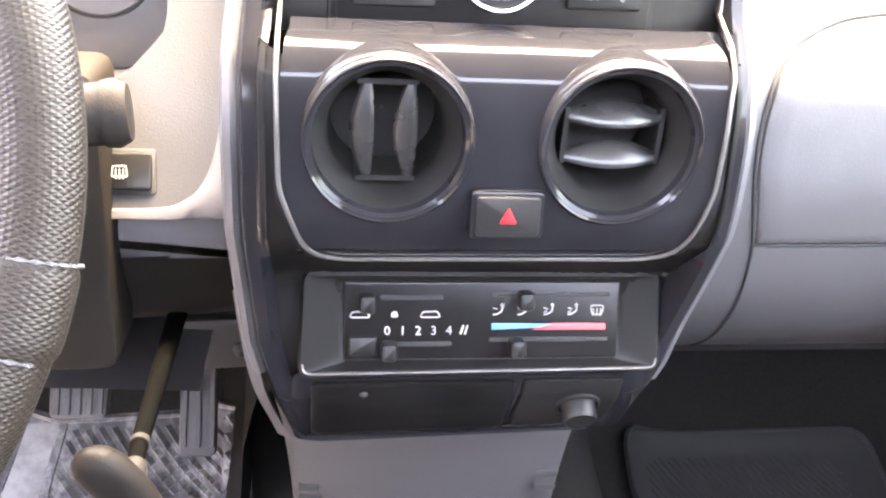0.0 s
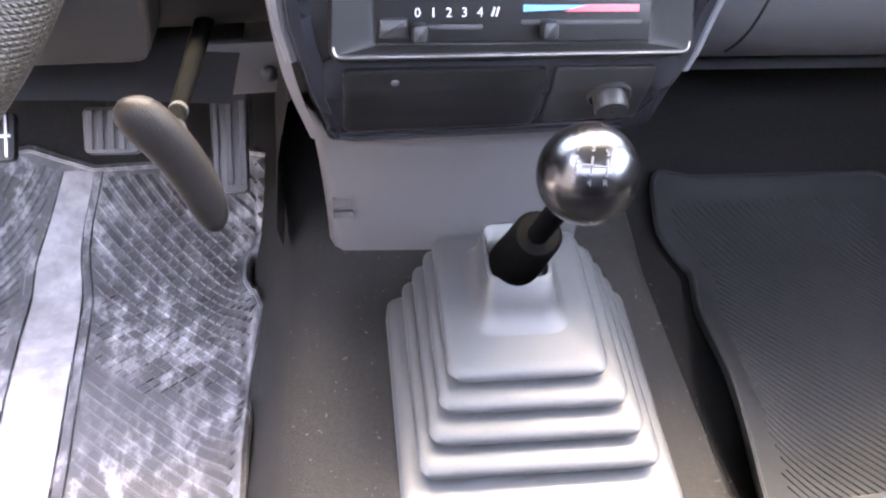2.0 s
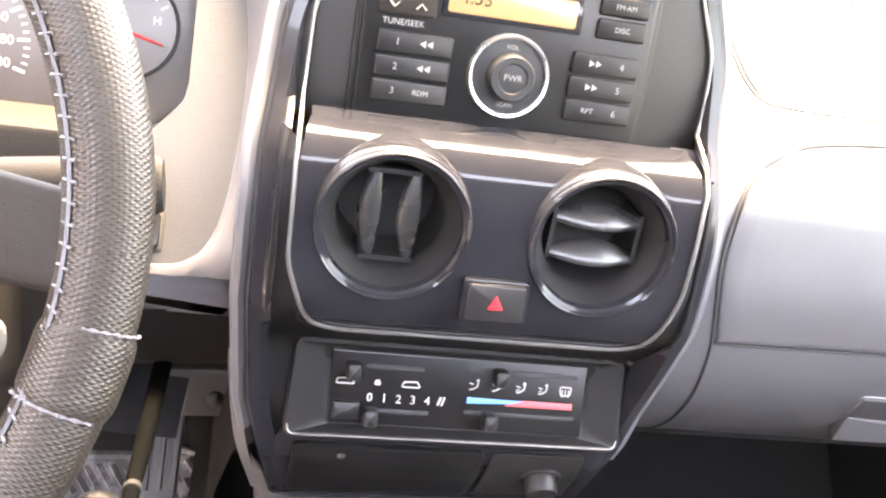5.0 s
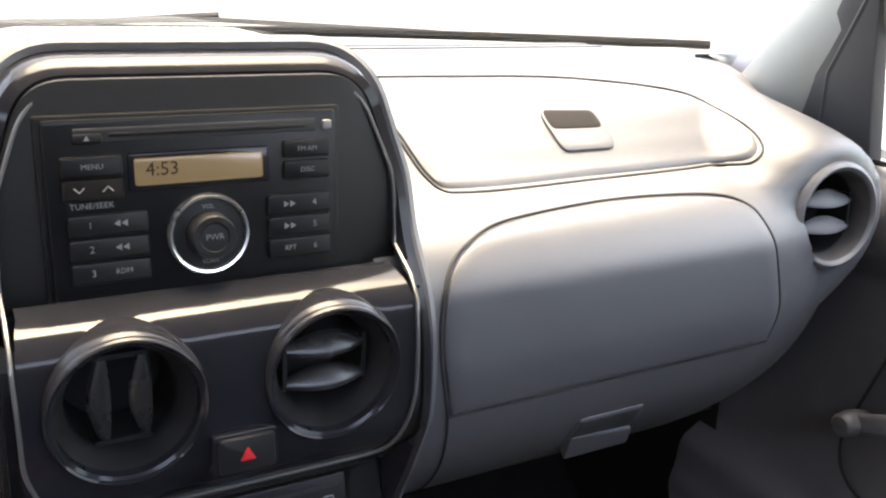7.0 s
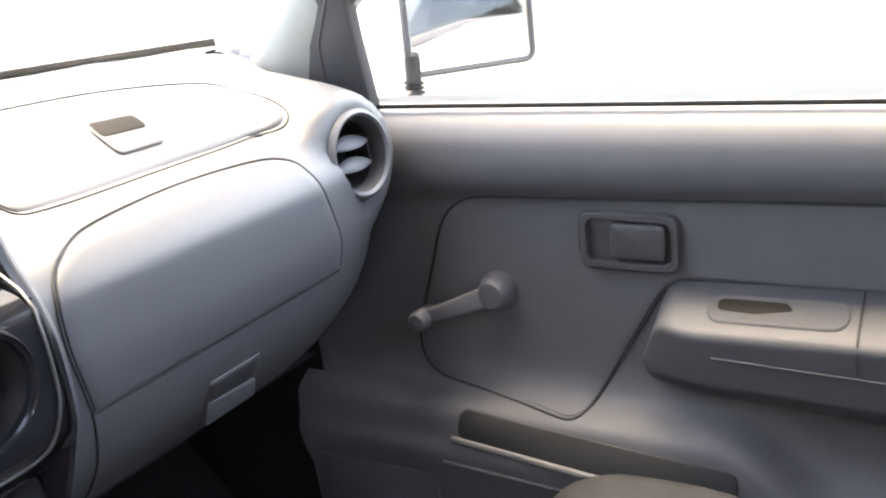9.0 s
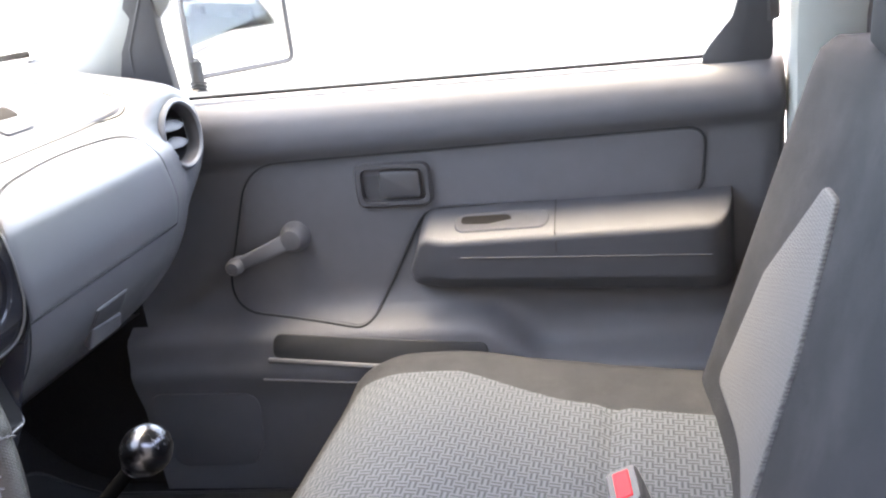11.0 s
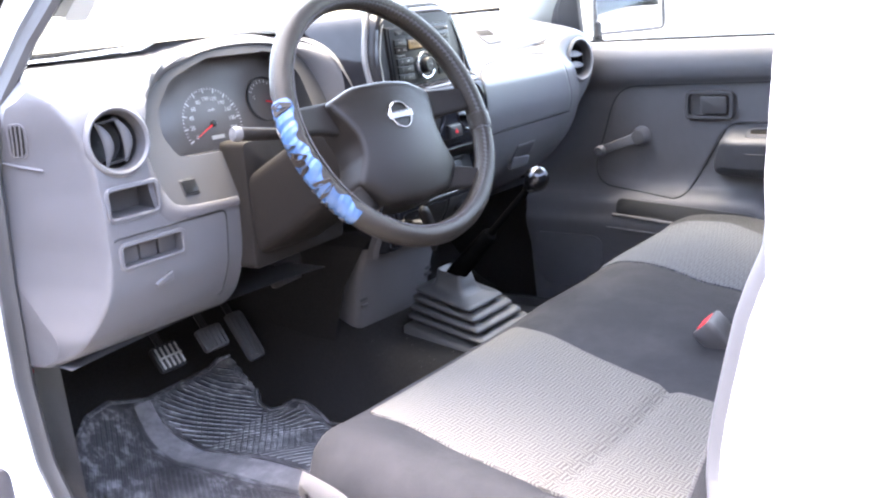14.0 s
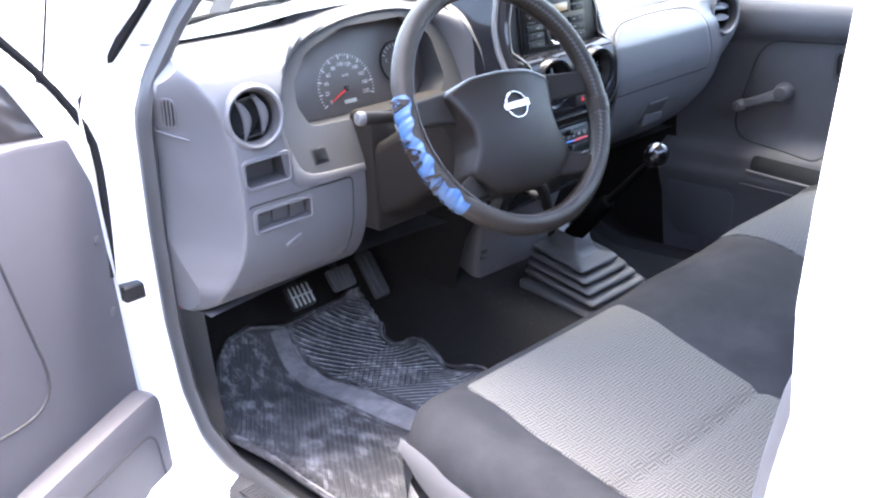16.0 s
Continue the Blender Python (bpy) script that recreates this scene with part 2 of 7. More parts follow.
def finish(name, bm, material, smooth=True, angle=40):
    bmesh.ops.recalc_face_normals(bm, faces=bm.faces)
    me = bpy.data.meshes.new(name)
    bm.to_mesh(me)
    bm.free()
    for m in material if isinstance(material, (list, tuple)) else [material]:
        me.materials.append(m)
    if smooth:
        for p in me.polygons:
            p.use_smooth = True
        me.set_sharp_from_angle(angle=radians(angle))
    return me


def part(name, bm, material, parent=None, label="", smooth=True, angle=40):
    """Links a bmesh as one mesh object under a thing or a part. Coordinates are the cab's own."""
    me = finish(name, bm, material, smooth, angle)
    ob = new(name, me)
    if parent is not None:
        ob.parent = parent
        p, loc = parent, Vector()
        while p is not None:
            loc = loc + p.location
            p = p.parent
        ob.matrix_parent_inverse = Matrix.Translation(-loc)
    return tagged(ob, label)


def struct(name, bm, material, label, category, smooth=True, kind="structure", angle=40):
    return tagged(part(name, bm, material, None, label, smooth, angle), label, category, kind=kind)


def curve(pts, x):
    """Piecewise smooth interpolation through (x, value) pairs."""
    xs = [p[0] for p in pts]
    if x <= xs[0]:
        return pts[0][1]
    if x >= xs[-1]:
        return pts[-1][1]
    i = max(k for k in range(len(xs)) if xs[k] <= x)
    i = min(i, len(xs) - 2)
    h = xs[i + 1] - xs[i]
    t = (x - xs[i]) / h

    def slope(k):
        if k <= 0 or k >= len(xs) - 1:
            k = min(max(k, 0), len(xs) - 2)
            return (pts[k + 1][1] - pts[k][1]) / (xs[k + 1] - xs[k])
        a = (pts[k][1] - pts[k - 1][1]) / (xs[k] - xs[k - 1])
        b = (pts[k + 1][1] - pts[k][1]) / (xs[k + 1] - xs[k])
        return 0 if a * b <= 0 else 2 * a * b / (a + b)

    m0, m1 = slope(i) * h, slope(i + 1) * h
    p0, p1 = pts[i][1], pts[i + 1][1]
    return (2 * t**3 - 3 * t * t + 1) * p0 + (t**3 - 2 * t * t + t) * m0 + (-2 * t**3 + 3 * t * t) * p1 + (t**3 - t * t) * m1


def rpoly(pts, r, n=6):
    """A closed outline with its corners rounded; r is one radius or one for each corner."""
    out, k = [], len(pts)
    for i in range(k):
        a, b, c = (Vector(pts[(i + d) % k]) for d in (-1, 0, 1))
        rad = r[i] if isinstance(r, (list, tuple)) else r
        u, v = (a - b), (c - b)
        lu, lv = u.length, v.length
        if rad <= 0 or lu < 1e-6 or lv < 1e-6:
            out.append(tuple(b))
            continue
        u, v = u / lu, v / lv
        ang = math.acos(max(-1, min(1, u.dot(v))))
        d = min(rad / max(math.tan(ang / 2), 1e-3), lu * 0.48, lv * 0.48)
        p, q = b + u * d, b + v * d
        for j in range(n + 1):
            t = j / n
            out.append(tuple((1 - t) ** 2 * p + 2 * t * (1 - t) * b + t * t * q))
    return out


def loop(pts, n=6):
    """A smooth closed line through points; a point given twice stays a corner."""
    out, k = [], len(pts)
    for i in range(k):
        p0, p1, p2, p3 = (Vector(pts[(i + d) % k]) for d in (-1, 0, 1, 2))
        if (p2 - p1).length < 1e-6:
            continue
        m1 = (p2 - p0) * 0.5 if (p1 - p0).length > 1e-6 else (p2 - p1) * 0.6
        m2 = (p3 - p1) * 0.5 if (p3 - p2).length > 1e-6 else (p2 - p1) * 0.6
        s = (p2 - p1).length
        m1, m2 = (m * min(1, 1.4 * s / max(m.length, 1e-6)) for m in (m1, m2))
        for j in range(n):
            t = j / n
            out.append(tuple((2 * t**3 - 3 * t * t + 1) * p1 + (t**3 - 2 * t * t + t) * m1 + (-2 * t**3 + 3 * t * t) * p2 + (t**3 - t * t) * m2))
    return out


def dense(outline, step):
    out = []
    for i, a in enumerate(outline):
        b = outline[(i + 1) % len(outline)]
        n = max(1, int(math.dist(a, b) / step))
        out += [tuple(a[j] + (b[j] - a[j]) * s / n for j in range(len(a))) for s in range(n)]
    return out


def inset(outline, d):
    """Moves a closed 2D outline inwards by d."""
    k = len(outline)
    area = sum(outline[i][0] * outline[(i + 1) % k][1] - outline[(i + 1) % k][0] * outline[i][1] for i in range(k))
    s = 1 if area > 0 else -1
    out = []
    for i in range(k):
        a, c = Vector(outline[i - 1]), Vector(outline[(i + 1) % k])
        t = c - a
        t = t / t.length if t.length > 1e-9 else Vector((1, 0))
        out.append((outline[i][0] - s * t.y * d, outline[i][1] + s * t.x * d))
    return out


def bridge(bm, r0, r1, mi=0, close=True):
    n = len(r0)
    for i in range(n if close else n - 1):
        j = (i + 1) % n
        vs = [r0[i], r0[j], r1[j], r1[i]]
        if len(set(vs)) == 4:
            f = bm.faces.new(vs)
            f.material_index = mi


def ring(bm, pts):
    return [bm.verts.new(p) for p in pts]


def loft(bm, rings, cap0=True, cap1=True, mi=0, close=True):
    """Skins a row of rings of points."""
    vs = [ring(bm, r) for r in rings]
    for a, b in zip(vs, vs[1:]):
        bridge(bm, a, b, mi, close)
    if cap0 and close:
        bm.faces.new(vs[0][::-1]).material_index = mi
    if cap1 and close:
        bm.faces.new(vs[-1]).material_index = mi
    return vs


def slab(bm, outline, f, h0, h1, bevel=0.002, mi=0):
    """A plate with rounded edges: outline in 2D, f(u, v, h) its place in space."""
    i1, i2 = inset(outline, bevel * 0.3), inset(outline, bevel)
    s = 1 if h1 > h0 else -1
    rows = [[f(u, v, h0) for u, v in outline], [f(u, v, h1 - s * bevel) for u, v in outline]]
    rows += [[f(u, v, h1 - s * bevel * 0.3) for u, v in i1], [f(u, v, h1) for u, v in i2]]
    loft(bm, rows, mi=mi)


def patch(bm, outline, f, h0, h1, bevel=0.003, rings=7, mi=0, centre=None):
    """A raised panel that follows a curved surface; its outline is star-shaped round the centre."""
    cx = centre[0] if centre else sum(p[0] for p in outline) / len(outline)
    cy = centre[1] if centre else sum(p[1] for p in outline) / len(outline)
    s = 1 if h1 > h0 else -1
    rows = [[f(u, v, h0) for u, v in outline], [f(u, v, h1 - s * bevel) for u, v in outline]]
    i1, i2 = inset(outline, bevel * 0.3), inset(outline, bevel)
    rows += [[f(u, v, h1 - s * bevel * 0.3) for u, v in i1], [f(u, v, h1) for u, v in i2]]
    for k in range(1, rings):
        q = 1 - k / rings
        rows.append([f(cx + (u - cx) * q, cy + (v - cy) * q, h1) for u, v in i2])
    vs = loft(bm, rows, cap0=False, cap1=False, mi=mi)
    c = bm.verts.new(f(cx, cy, h1))
    last = vs[-1]
    for i in range(len(last)):
        bm.faces.new((last[i], last[(i + 1) % len(last)], c)).material_index = mi


def tube(bm, pts, r, n=8, close=False, mi=0, flat=1.0):
    """A round bar along a line of points."""
    pts = [Vector(p) for p in pts]
    k = len(pts)
    rings, up = [], None
    for i in range(k):
        a, c = (pts[i - 1], pts[(i + 1) % k]) if close else (pts[max(i - 1, 0)], pts[min(i + 1, k - 1)])
        t = (c - a).normalized()
        if up is None:
            up = Vector((0, 0, 1)) if abs(t.z) < 0.9 else Vector((1, 0, 0))
        side = t.cross(up).normalized()
        up = side.cross(t).normalized()
        rr = r[i] if isinstance(r, (list, tuple)) else r
        rings.append([pts[i] + rr * (math.cos(2 * math.pi * j / n) * side + flat * math.sin(2 * math.pi * j / n) * up) for j in range(n)])
    if close:
        vs = [ring(bm, q) for q in rings]
        for i in range(k):
            bridge(bm, vs[i], vs[(i + 1) % k], mi)
    else:
        loft(bm, rings, mi=mi)


def lathe(bm, prof, frame_m, n=40, mi=0, cap0=False, cap1=False):
    """Turns a profile of (radius, height) round the z axis of frame_m."""
    rings = [[frame_m @ Vector((r * math.cos(2 * math.pi * j / n), r * math.sin(2 * math.pi * j / n), h)) for j in range(n)] for r, h in prof]
    loft(bm, rings, cap0=cap0, cap1=cap1, mi=mi)


def box(bm, lo, hi, bevel=0.003, m=None, mi=0):
    """A block with rounded upright and lying edges."""
    cx, cy = (lo[0] + hi[0]) / 2, (lo[1] + hi[1]) / 2
    b = min(bevel, (hi[0] - lo[0]) * 0.45, (hi[1] - lo[1]) * 0.45, (hi[2] - lo[2]) * 0.45)
    base = rpoly([(lo[0], lo[1]), (hi[0], lo[1]), (hi[0], hi[1]), (lo[0], hi[1])], b, 2)
    ins = inset(base, b * 0.7)
    rows = [(ins, lo[2]), (base, lo[2] + b * 0.7), (base, hi[2] - b * 0.7), (ins, hi[2])]
    tr = m or Matrix()
    loft(bm, [[tr @ Vector((u, v, z)) for u, v in o] for o, z in rows], mi=mi)


def grid(bm, f, us, vs, mi=0):
    g = [[bm.verts.new(f(u, v)) for v in vs] for u in us]
    for i in range(len(us) - 1):
        for j in range(len(vs) - 1):
            bm.faces.new((g[i][j], g[i + 1][j], g[i + 1][j + 1], g[i][j + 1])).material_index = mi
    return g


def lin(a, b, n):
    return [a + (b - a) * i / (n - 1) for i in range(n)]


def letters(text, size, m, parent, material=None, name="print", align="CENTER"):
    """Printed writing as a flat mesh, lying in the plane of m."""
    cu = bpy.data.curves.new("text", "FONT")
    cu.body, cu.size, cu.align_x, cu.align_y, cu.resolution_u = text, size, align, "CENTER", 2
    tmp = new("text", cu)
    dg = bpy.context.evaluated_depsgraph_get()
    me = bpy.data.meshes.new_from_object(tmp.evaluated_get(dg))
    bpy.data.objects.remove(tmp)
    me.transform(m)
    me.materials.clear()
    me.materials.append(material or PRINT)
    ob = new(name, me)
    ob.parent = parent
    loc, p = Vector(), parent
    while p is not None:
        loc = loc + p.location
        p = p.parent
    ob.matrix_parent_inverse = Matrix.Translation(-loc)
    return ob


def punch(bm, cx, cz, R):
    """Cuts a round hole, seen along y, into a sheet, with a clean rim of radius R."""
    old = set(e for e in bm.edges if e.is_boundary)

    def far(v):
        return math.hypot(v.co.x - cx, v.co.z - cz)

    keep = [(e.verts[0].co.copy(), e.verts[1].co.copy()) for e in old]
    bmesh.ops.delete(bm, geom=[v for v in bm.verts if far(v) < R * 1.1], context="VERTS")
    still = set(e for e in old if e.is_valid)
    edges = [e for e in bm.edges if e.is_boundary and e not in still and max(far(v) for v in e.verts) < R * 1.1 + 0.05]
    made = {}
    for e in edges:
        for v in e.verts:
            if v not in made:
                k = R / far(v)
                made[v] = bm.verts.new((cx + (v.co.x - cx) * k, v.co.y, cz + (v.co.z - cz) * k))
    for e in edges:
        a, b = e.verts
        bm.faces.new((a, b, made[b], made[a]))


FACE = Matrix(((1, 0, 0, 0), (0, 0, -1, 0), (0, 1, 0, 0), (0, 0, 0, 1)))  # z of a plan turned to face the driver (-y)

# ---- cab shell ----
CX = 0.008  # middle of the centre stack


def floor_z(x, y):
    z = 0.0
    if y > 0.33:
        z = curve([(0.33, 0.0), (0.42, 0.035), (0.55, 0.16), (0.66, 0.36)], y)
    tun = 0.15 + 0.13 * (y + 0.16) if y < 0.14 else 0.189 + 0.45 * (y - 0.14)
    tun = min(max(tun, 0.1), 0.42)
    k = curve([(-0.215, 0.0), (-0.19, 0.35), (-0.165, 0.86), (-0.12, 1.0), (0.14, 1.0), (0.185, 0.9), (0.215, 0.4), (0.26, 0.0)], x)
    return max(z, tun * k + z * (1 - k))


bm = bmesh.new()
grid(bm, lambda x, y: (x, y, floor_z(x, y)), lin(-0.76, 0.76, 77), lin(-1.05, 0.66, 60))
struct("floor", bm, CARPET, "dark felt carpet over the cab floor and tunnel", "floor")

bm = bmesh.new()
grid(bm, lambda x, z: (x, 0.66, z), lin(-0.735, 0.735, 8), lin(-0.1, 0.66, 8))
struct("wall_firewall", bm, CHAR, "dark firewall behind the dashboard", "wall")

bm = bmesh.new()
box(bm, (-0.72, -1.12, 0.0), (0.72, -1.08, 0.96), 0.01)
box(bm, (-0.70, -1.13, 1.16), (0.70, -1.09, 1.30), 0.01)
struct("wall_rear", bm, GREY_LOW, "grey trim on the rear wall of the cab", "wall")

for sx, nm in ((1, "wall_kick_passenger"), (-1, "wall_kick_driver")):
    bm = bmesh.new()
    grid(bm, lambda y, z: (sx * (0.735 - 0.02 * math.cos((y - 0.2) * 3)), y, z), lin(0.19 if sx > 0 else 0.25, 0.67, 8), lin(-0.05, 0.73 if sx > 0 else 0.66, 10))
    struct(nm, bm, CARPET if sx > 0 else BEZEL, "dark kick panel at the side of the footwell", "wall")
bm = bmesh.new()
box(bm, (0.70, -1.10, -0.05), (0.80, -0.90, 0.75), 0.01)
struct("wall_rear_corner", bm, GREY_LOW, "grey trim in the rear corner of the cab", "wall")

# roof with headliner
bm = bmesh.new()
grid(bm, lambda x, y: (x, y, 1.28 - 0.05 * (x / 0.6) ** 2 - 0.04 * ((y + 0.55) / 0.5) ** 2), lin(-0.6, 0.6, 13), lin(-1.12, -0.08, 11))
struct("ceiling", bm, HEADL, "pale cloth headliner", "ceiling")
bm = bmesh.new()
grid(bm, lambda x, y: (x, y, 1.315 - 0.05 * (x / 0.6) ** 2 - 0.04 * ((y + 0.55) / 0.5) ** 2), lin(-0.64, 0.64, 13), lin(-1.16, -0.04, 11))
struct("roof_panel", bm, WHITE, "white painted roof panel", "roof")


def bar(bm, path, w, d, n=4):
    """A rectangular pillar along a path; w across x, d across y."""
    rings = []
    for x, y, z in path:
        o = rpoly([(-w / 2, -d / 2), (w / 2, -d / 2), (w / 2, d / 2), (-w / 2, d / 2)], min(w, d) * 0.3, 2)
        rings.append([(x + u, y + v, z) for u, v in o])
    loft(bm, rings)


# windscreen pillars, white outside and trimmed inside
for sx, nm in ((1, "pillar_front_passenger"), (-1, "pillar_front_driver")):
    bm = bmesh.new()
    path = [(sx * 0.80, 0.34, 0.74), (sx * 0.765, 0.20, 0.86), (sx * 0.715, 0.06, 1.02), (sx * 0.66, -0.08, 1.20), (sx * 0.61, -0.14, 1.28)]
    bar(bm, path, 0.05, 0.085)
    struct(nm, bm, WHITE, "white painted windscreen pillar", "pillar")
    bm = bmesh.new()
    rows = []
    for fy, fz, by, bz, xx in ((0.275, 0.72, 0.16, 0.71, 0.703), (0.255, 0.75, 0.13, 0.74, 0.70), (0.205, 0.80, 0.085, 0.79, 0.692), (0.133, 0.862, 0.012, 0.85, 0.68), (0.0, 0.99, -0.10, 0.97, 0.645), (-0.12, 1.16, -0.19, 1.14, 0.60), (-0.16, 1.25, -0.22, 1.24, 0.57)):
        rows.append([(sx * (xx + 0.035), fy + 0.01, fz), (sx * (xx + 0.008), fy - 0.012, fz), (sx * xx, fy - 0.04, (fz * 2 + bz) / 3), (sx * (xx + 0.004), (fy + by) / 2 - 0.02, (fz + bz) / 2), (sx * (xx + 0.012), by + 0.02, bz), (sx * (xx + 0.02), by, bz), (sx * (xx + 0.05), by + 0.01, bz)])
    loft(bm, rows if sx > 0 else rows[3:], close=False)
    struct("trim_pillar", bm, PILLAR, "pale grey plastic pillar trim", "trim")

# black moulding along the outer edge of the driver's windscreen pillar, and the aerial beside it
bm = bmesh.new()
tube(bm, [(-0.831, 0.334, 0.699), (-0.817, 0.299, 0.730), (-0.793, 0.230, 0.795), (-0.762, 0.150, 0.872), (-0.717, 0.012, 1.028), (-0.670, -0.125, 1.191)], [0.008, 0.010, 0.010, 0.010, 0.009, 0.009], 8)
struct("trim_screen_edge", bm, RUBBER, "black moulding along the windscreen pillar", "trim")
AN = thing("aerial", "thin black aerial on the front wing", "aerial")
bm = bmesh.new()
tube(bm, [(-0.835, 0.46, 0.735), (-0.815, 0.42, 0.86), (-0.79, 0.37, 1.02), (-0.755, 0.30, 1.24)], [0.0035, 0.0026, 0.0022, 0.0018], 8)
part("rod", bm, RUBBER, AN)
bm = bmesh.new()
lathe(bm, [(0.014, -0.01), (0.014, 0.004), (0.009, 0.012), (0.005, 0.020), (0.0005, 0.021)], Matrix.Translation((-0.836, 0.463, 0.728)), 16)
part("base", bm, RUBBER, AN)

# windscreen
bm = bmesh.new()
grid(bm, lambda x, t: (x * (1 - 0.2 * t), 0.56 - 0.68 * t - 0.28 * (x / 0.75) ** 2 * (1 - 0.75 * t), 0.775 + 0.47 * t), lin(-0.75, 0.75, 21), lin(0, 1, 9))
struct("window_1", bm, SCREEN, "faintly tinted curved windscreen", "window")
bm = bmesh.new()
tube(bm, [(x, 0.535 - 0.28 * (x / 0.75) ** 2, 0.807) for x in lin(-0.74, 0.715, 41)], 0.0065, 8, flat=0.9)
struct("trim_screen", bm, RUBBER, "black rubber strip along the base of the windscreen", "trim")

# body side round the driver's doorway
OPEN = [(-0.20, 1.20), (-0.02, 0.99), (0.13, 0.85), (0.20, 0.76), (0.235, 0.66), (0.262, 0.48), (0.277, 0.30), (0.262, 0.16), (0.215, 0.075), (0.12, 0.04), (-0.05, 0.032), (-0.77, 0.05), (-0.845, 0.10), (-0.872, 0.2), (-0.894, 0.38), (-0.936, 0.60), (-0.960, 0.78), (-0.958, 1.06), (-0.88, 1.20), (-0.7, 1.245), (-0.4, 1.25)]
op = dense(rpoly(OPEN, 0.06, 4), 0.03)


def lean(z):
    """How far the body side leans in above the waist."""
    return max(0.0, z - 0.70) * 0.32


bm = bmesh.new()
outer = inset(op, -0.032)
wide = inset(op, -0.075)


def pillar_lip(y, z):
    """Inner edge of the doorway; on the rear pillar it returns deeper into the cab."""
    w = max(0.0, min(1.0, (z - 0.27) / 0.12)) * (1 if y < -0.8 else 0) * max(0.0, min(1.0, (1.15 - z) / 0.1))
    yi = curve([(0.2, -0.85), (0.36, -0.853), (0.54, -0.886), (0.62, -0.914), (0.75, -0.919), (1.2, -0.919)], z)
    return (-0.764 + lean(z) + 0.062 * w, y + (yi - y) * w, z)


def pillar_seal(y, z, q):
    """Across the rubber seal on the edge of the rear pillar, q from 0 inside to 1 outside."""
    x0, y0, _ = pillar_lip(y, z)
    return (x0 - 0.018 * q - 0.004 * math.sin(math.pi * q), y0 - 0.016 * q + 0.006 * math.sin(math.pi * q), z)


# strip in the pillar's shade tone, paler than the rest of the door seal
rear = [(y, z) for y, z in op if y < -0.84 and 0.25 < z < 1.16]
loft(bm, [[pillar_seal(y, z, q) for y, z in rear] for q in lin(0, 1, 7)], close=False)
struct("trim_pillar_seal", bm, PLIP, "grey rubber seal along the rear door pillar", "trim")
bm = bmesh.new()
loft(bm, [[pillar_seal(y, z, 1.0) for y, z in rear], [(-0.7655 + lean(z), y + 0.001, z) for y, z in rear]], close=False)
struct("trim_pillar_return", bm, WHITE, "white painted inner face of the rear pillar", "trim")
bm = bmesh.new()
rows = [[(-0.765 + lean(z), y, z) for y, z in op], [(-0.775 + lean(z), y, z) for y, z in inset(op, -0.006)], [(-0.785 + lean(z), y, z) for y, z in outer], [(-0.80 + lean(z), y, z) for y, z in inset(op, -0.036)], [(-0.835 + lean(z), y, z) for y, z in inset(op, -0.044)], [(-0.842 + lean(z), y, z) for y, z in wide]]
loft(bm, rows, cap0=False, cap1=False)
struct("door_frame_1", bm, WHITE, "white painted door opening with a stepped flange", "door frame")
bm = bmesh.new()
rows = []
for k in range(9):
    a = 2 * math.pi * k / 8
    rows.append([(-0.772 + lean(z) - 0.012 * math.cos(a), y, z) for y, z in inset(op, 0.014 + 0.025 * math.sin(a))])
loft(bm, rows, cap0=False, cap1=False)
bmesh.ops.delete(bm, geom=[v for v in bm.verts if v.co.y < -0.74 and v.co.z > 0.1], context="VERTS")
struct("trim_door_seal", bm, SEAL, "dark grey rubber seal round the doorway", "seal")

# rear body panel and front wing beside the doorway
bm = bmesh.new()
grid(bm, lambda y, z: (-0.8427 + lean(z) - 0.02 * min(1, max(0, -1.0 - y) / 0.2), y, z), lin(-0.958, -1.6, 12), lin(-0.2, 0.96, 18))
struct("wall_rear_quarter", bm, WHITE, "white painted rear quarter of the pickup cab", "body panel")
bm = bmesh.new()
grid(bm, lambda y, z: (-0.86 + 0.03 * max(0, y - 0.4), y, z), lin(0.25, 1.45, 14), lin(-0.04, 0.74, 12))
struct("wall_wing", bm, WHITE, "white painted front wing", "body panel")
bm = bmesh.new()
rows = [[(-0.745, y, 0.035), (-0.77, y, 0.048), (-0.80, y, 0.045), (-0.85, y, 0.040), (-0.90, y, 0.034), (-0.918, y, 0.024), (-0.918, y, 0.004), (-0.83, y, -0.10), (-0.76, y, -0.16)] for y in lin(0.30, -0.95, 12)]
loft(bm, rows, cap0=False, cap1=False, close=False)
struct("sill", bm, WHITE, "white painted door sill", "sill")
bm = bmesh.new()
o = rpoly([(-0.845, 0.025), (-0.815, 0.070), (-0.757, 0.095), (-0.752, -0.90), (-0.845, -0.90)], 0.012, 3)
slab(bm, o, lambda u, v, h: (u, v, h - 0.25 * max(0, -0.775 - u)), 0.03, 0.062, 0.004)
for i in range(22):
    y = 0.03 - i * 0.0075
    box(bm, (-0.815, y - 0.0022, 0.0585), (-0.785, y + 0.0022, 0.0627), 0.0003)
struct("trim_sill_plate", bm, SILLM, "dark ribbed plastic sill plate", "trim", angle=30)

# bonnet seen through the windscreen
bm = bmesh.new()
grid(bm, lambda x, y: (x, y, 0.765 - 0.10 * (y - 0.58) - 0.04 * (x / 0.7) ** 2 + 0.012 * math.cos(x * 7)), lin(-0.862, 0.862, 23), lin(0.40, 1.5, 18))
struct("bonnet", bm, WHITE, "white bonnet beyond the windscreen", "bonnet")
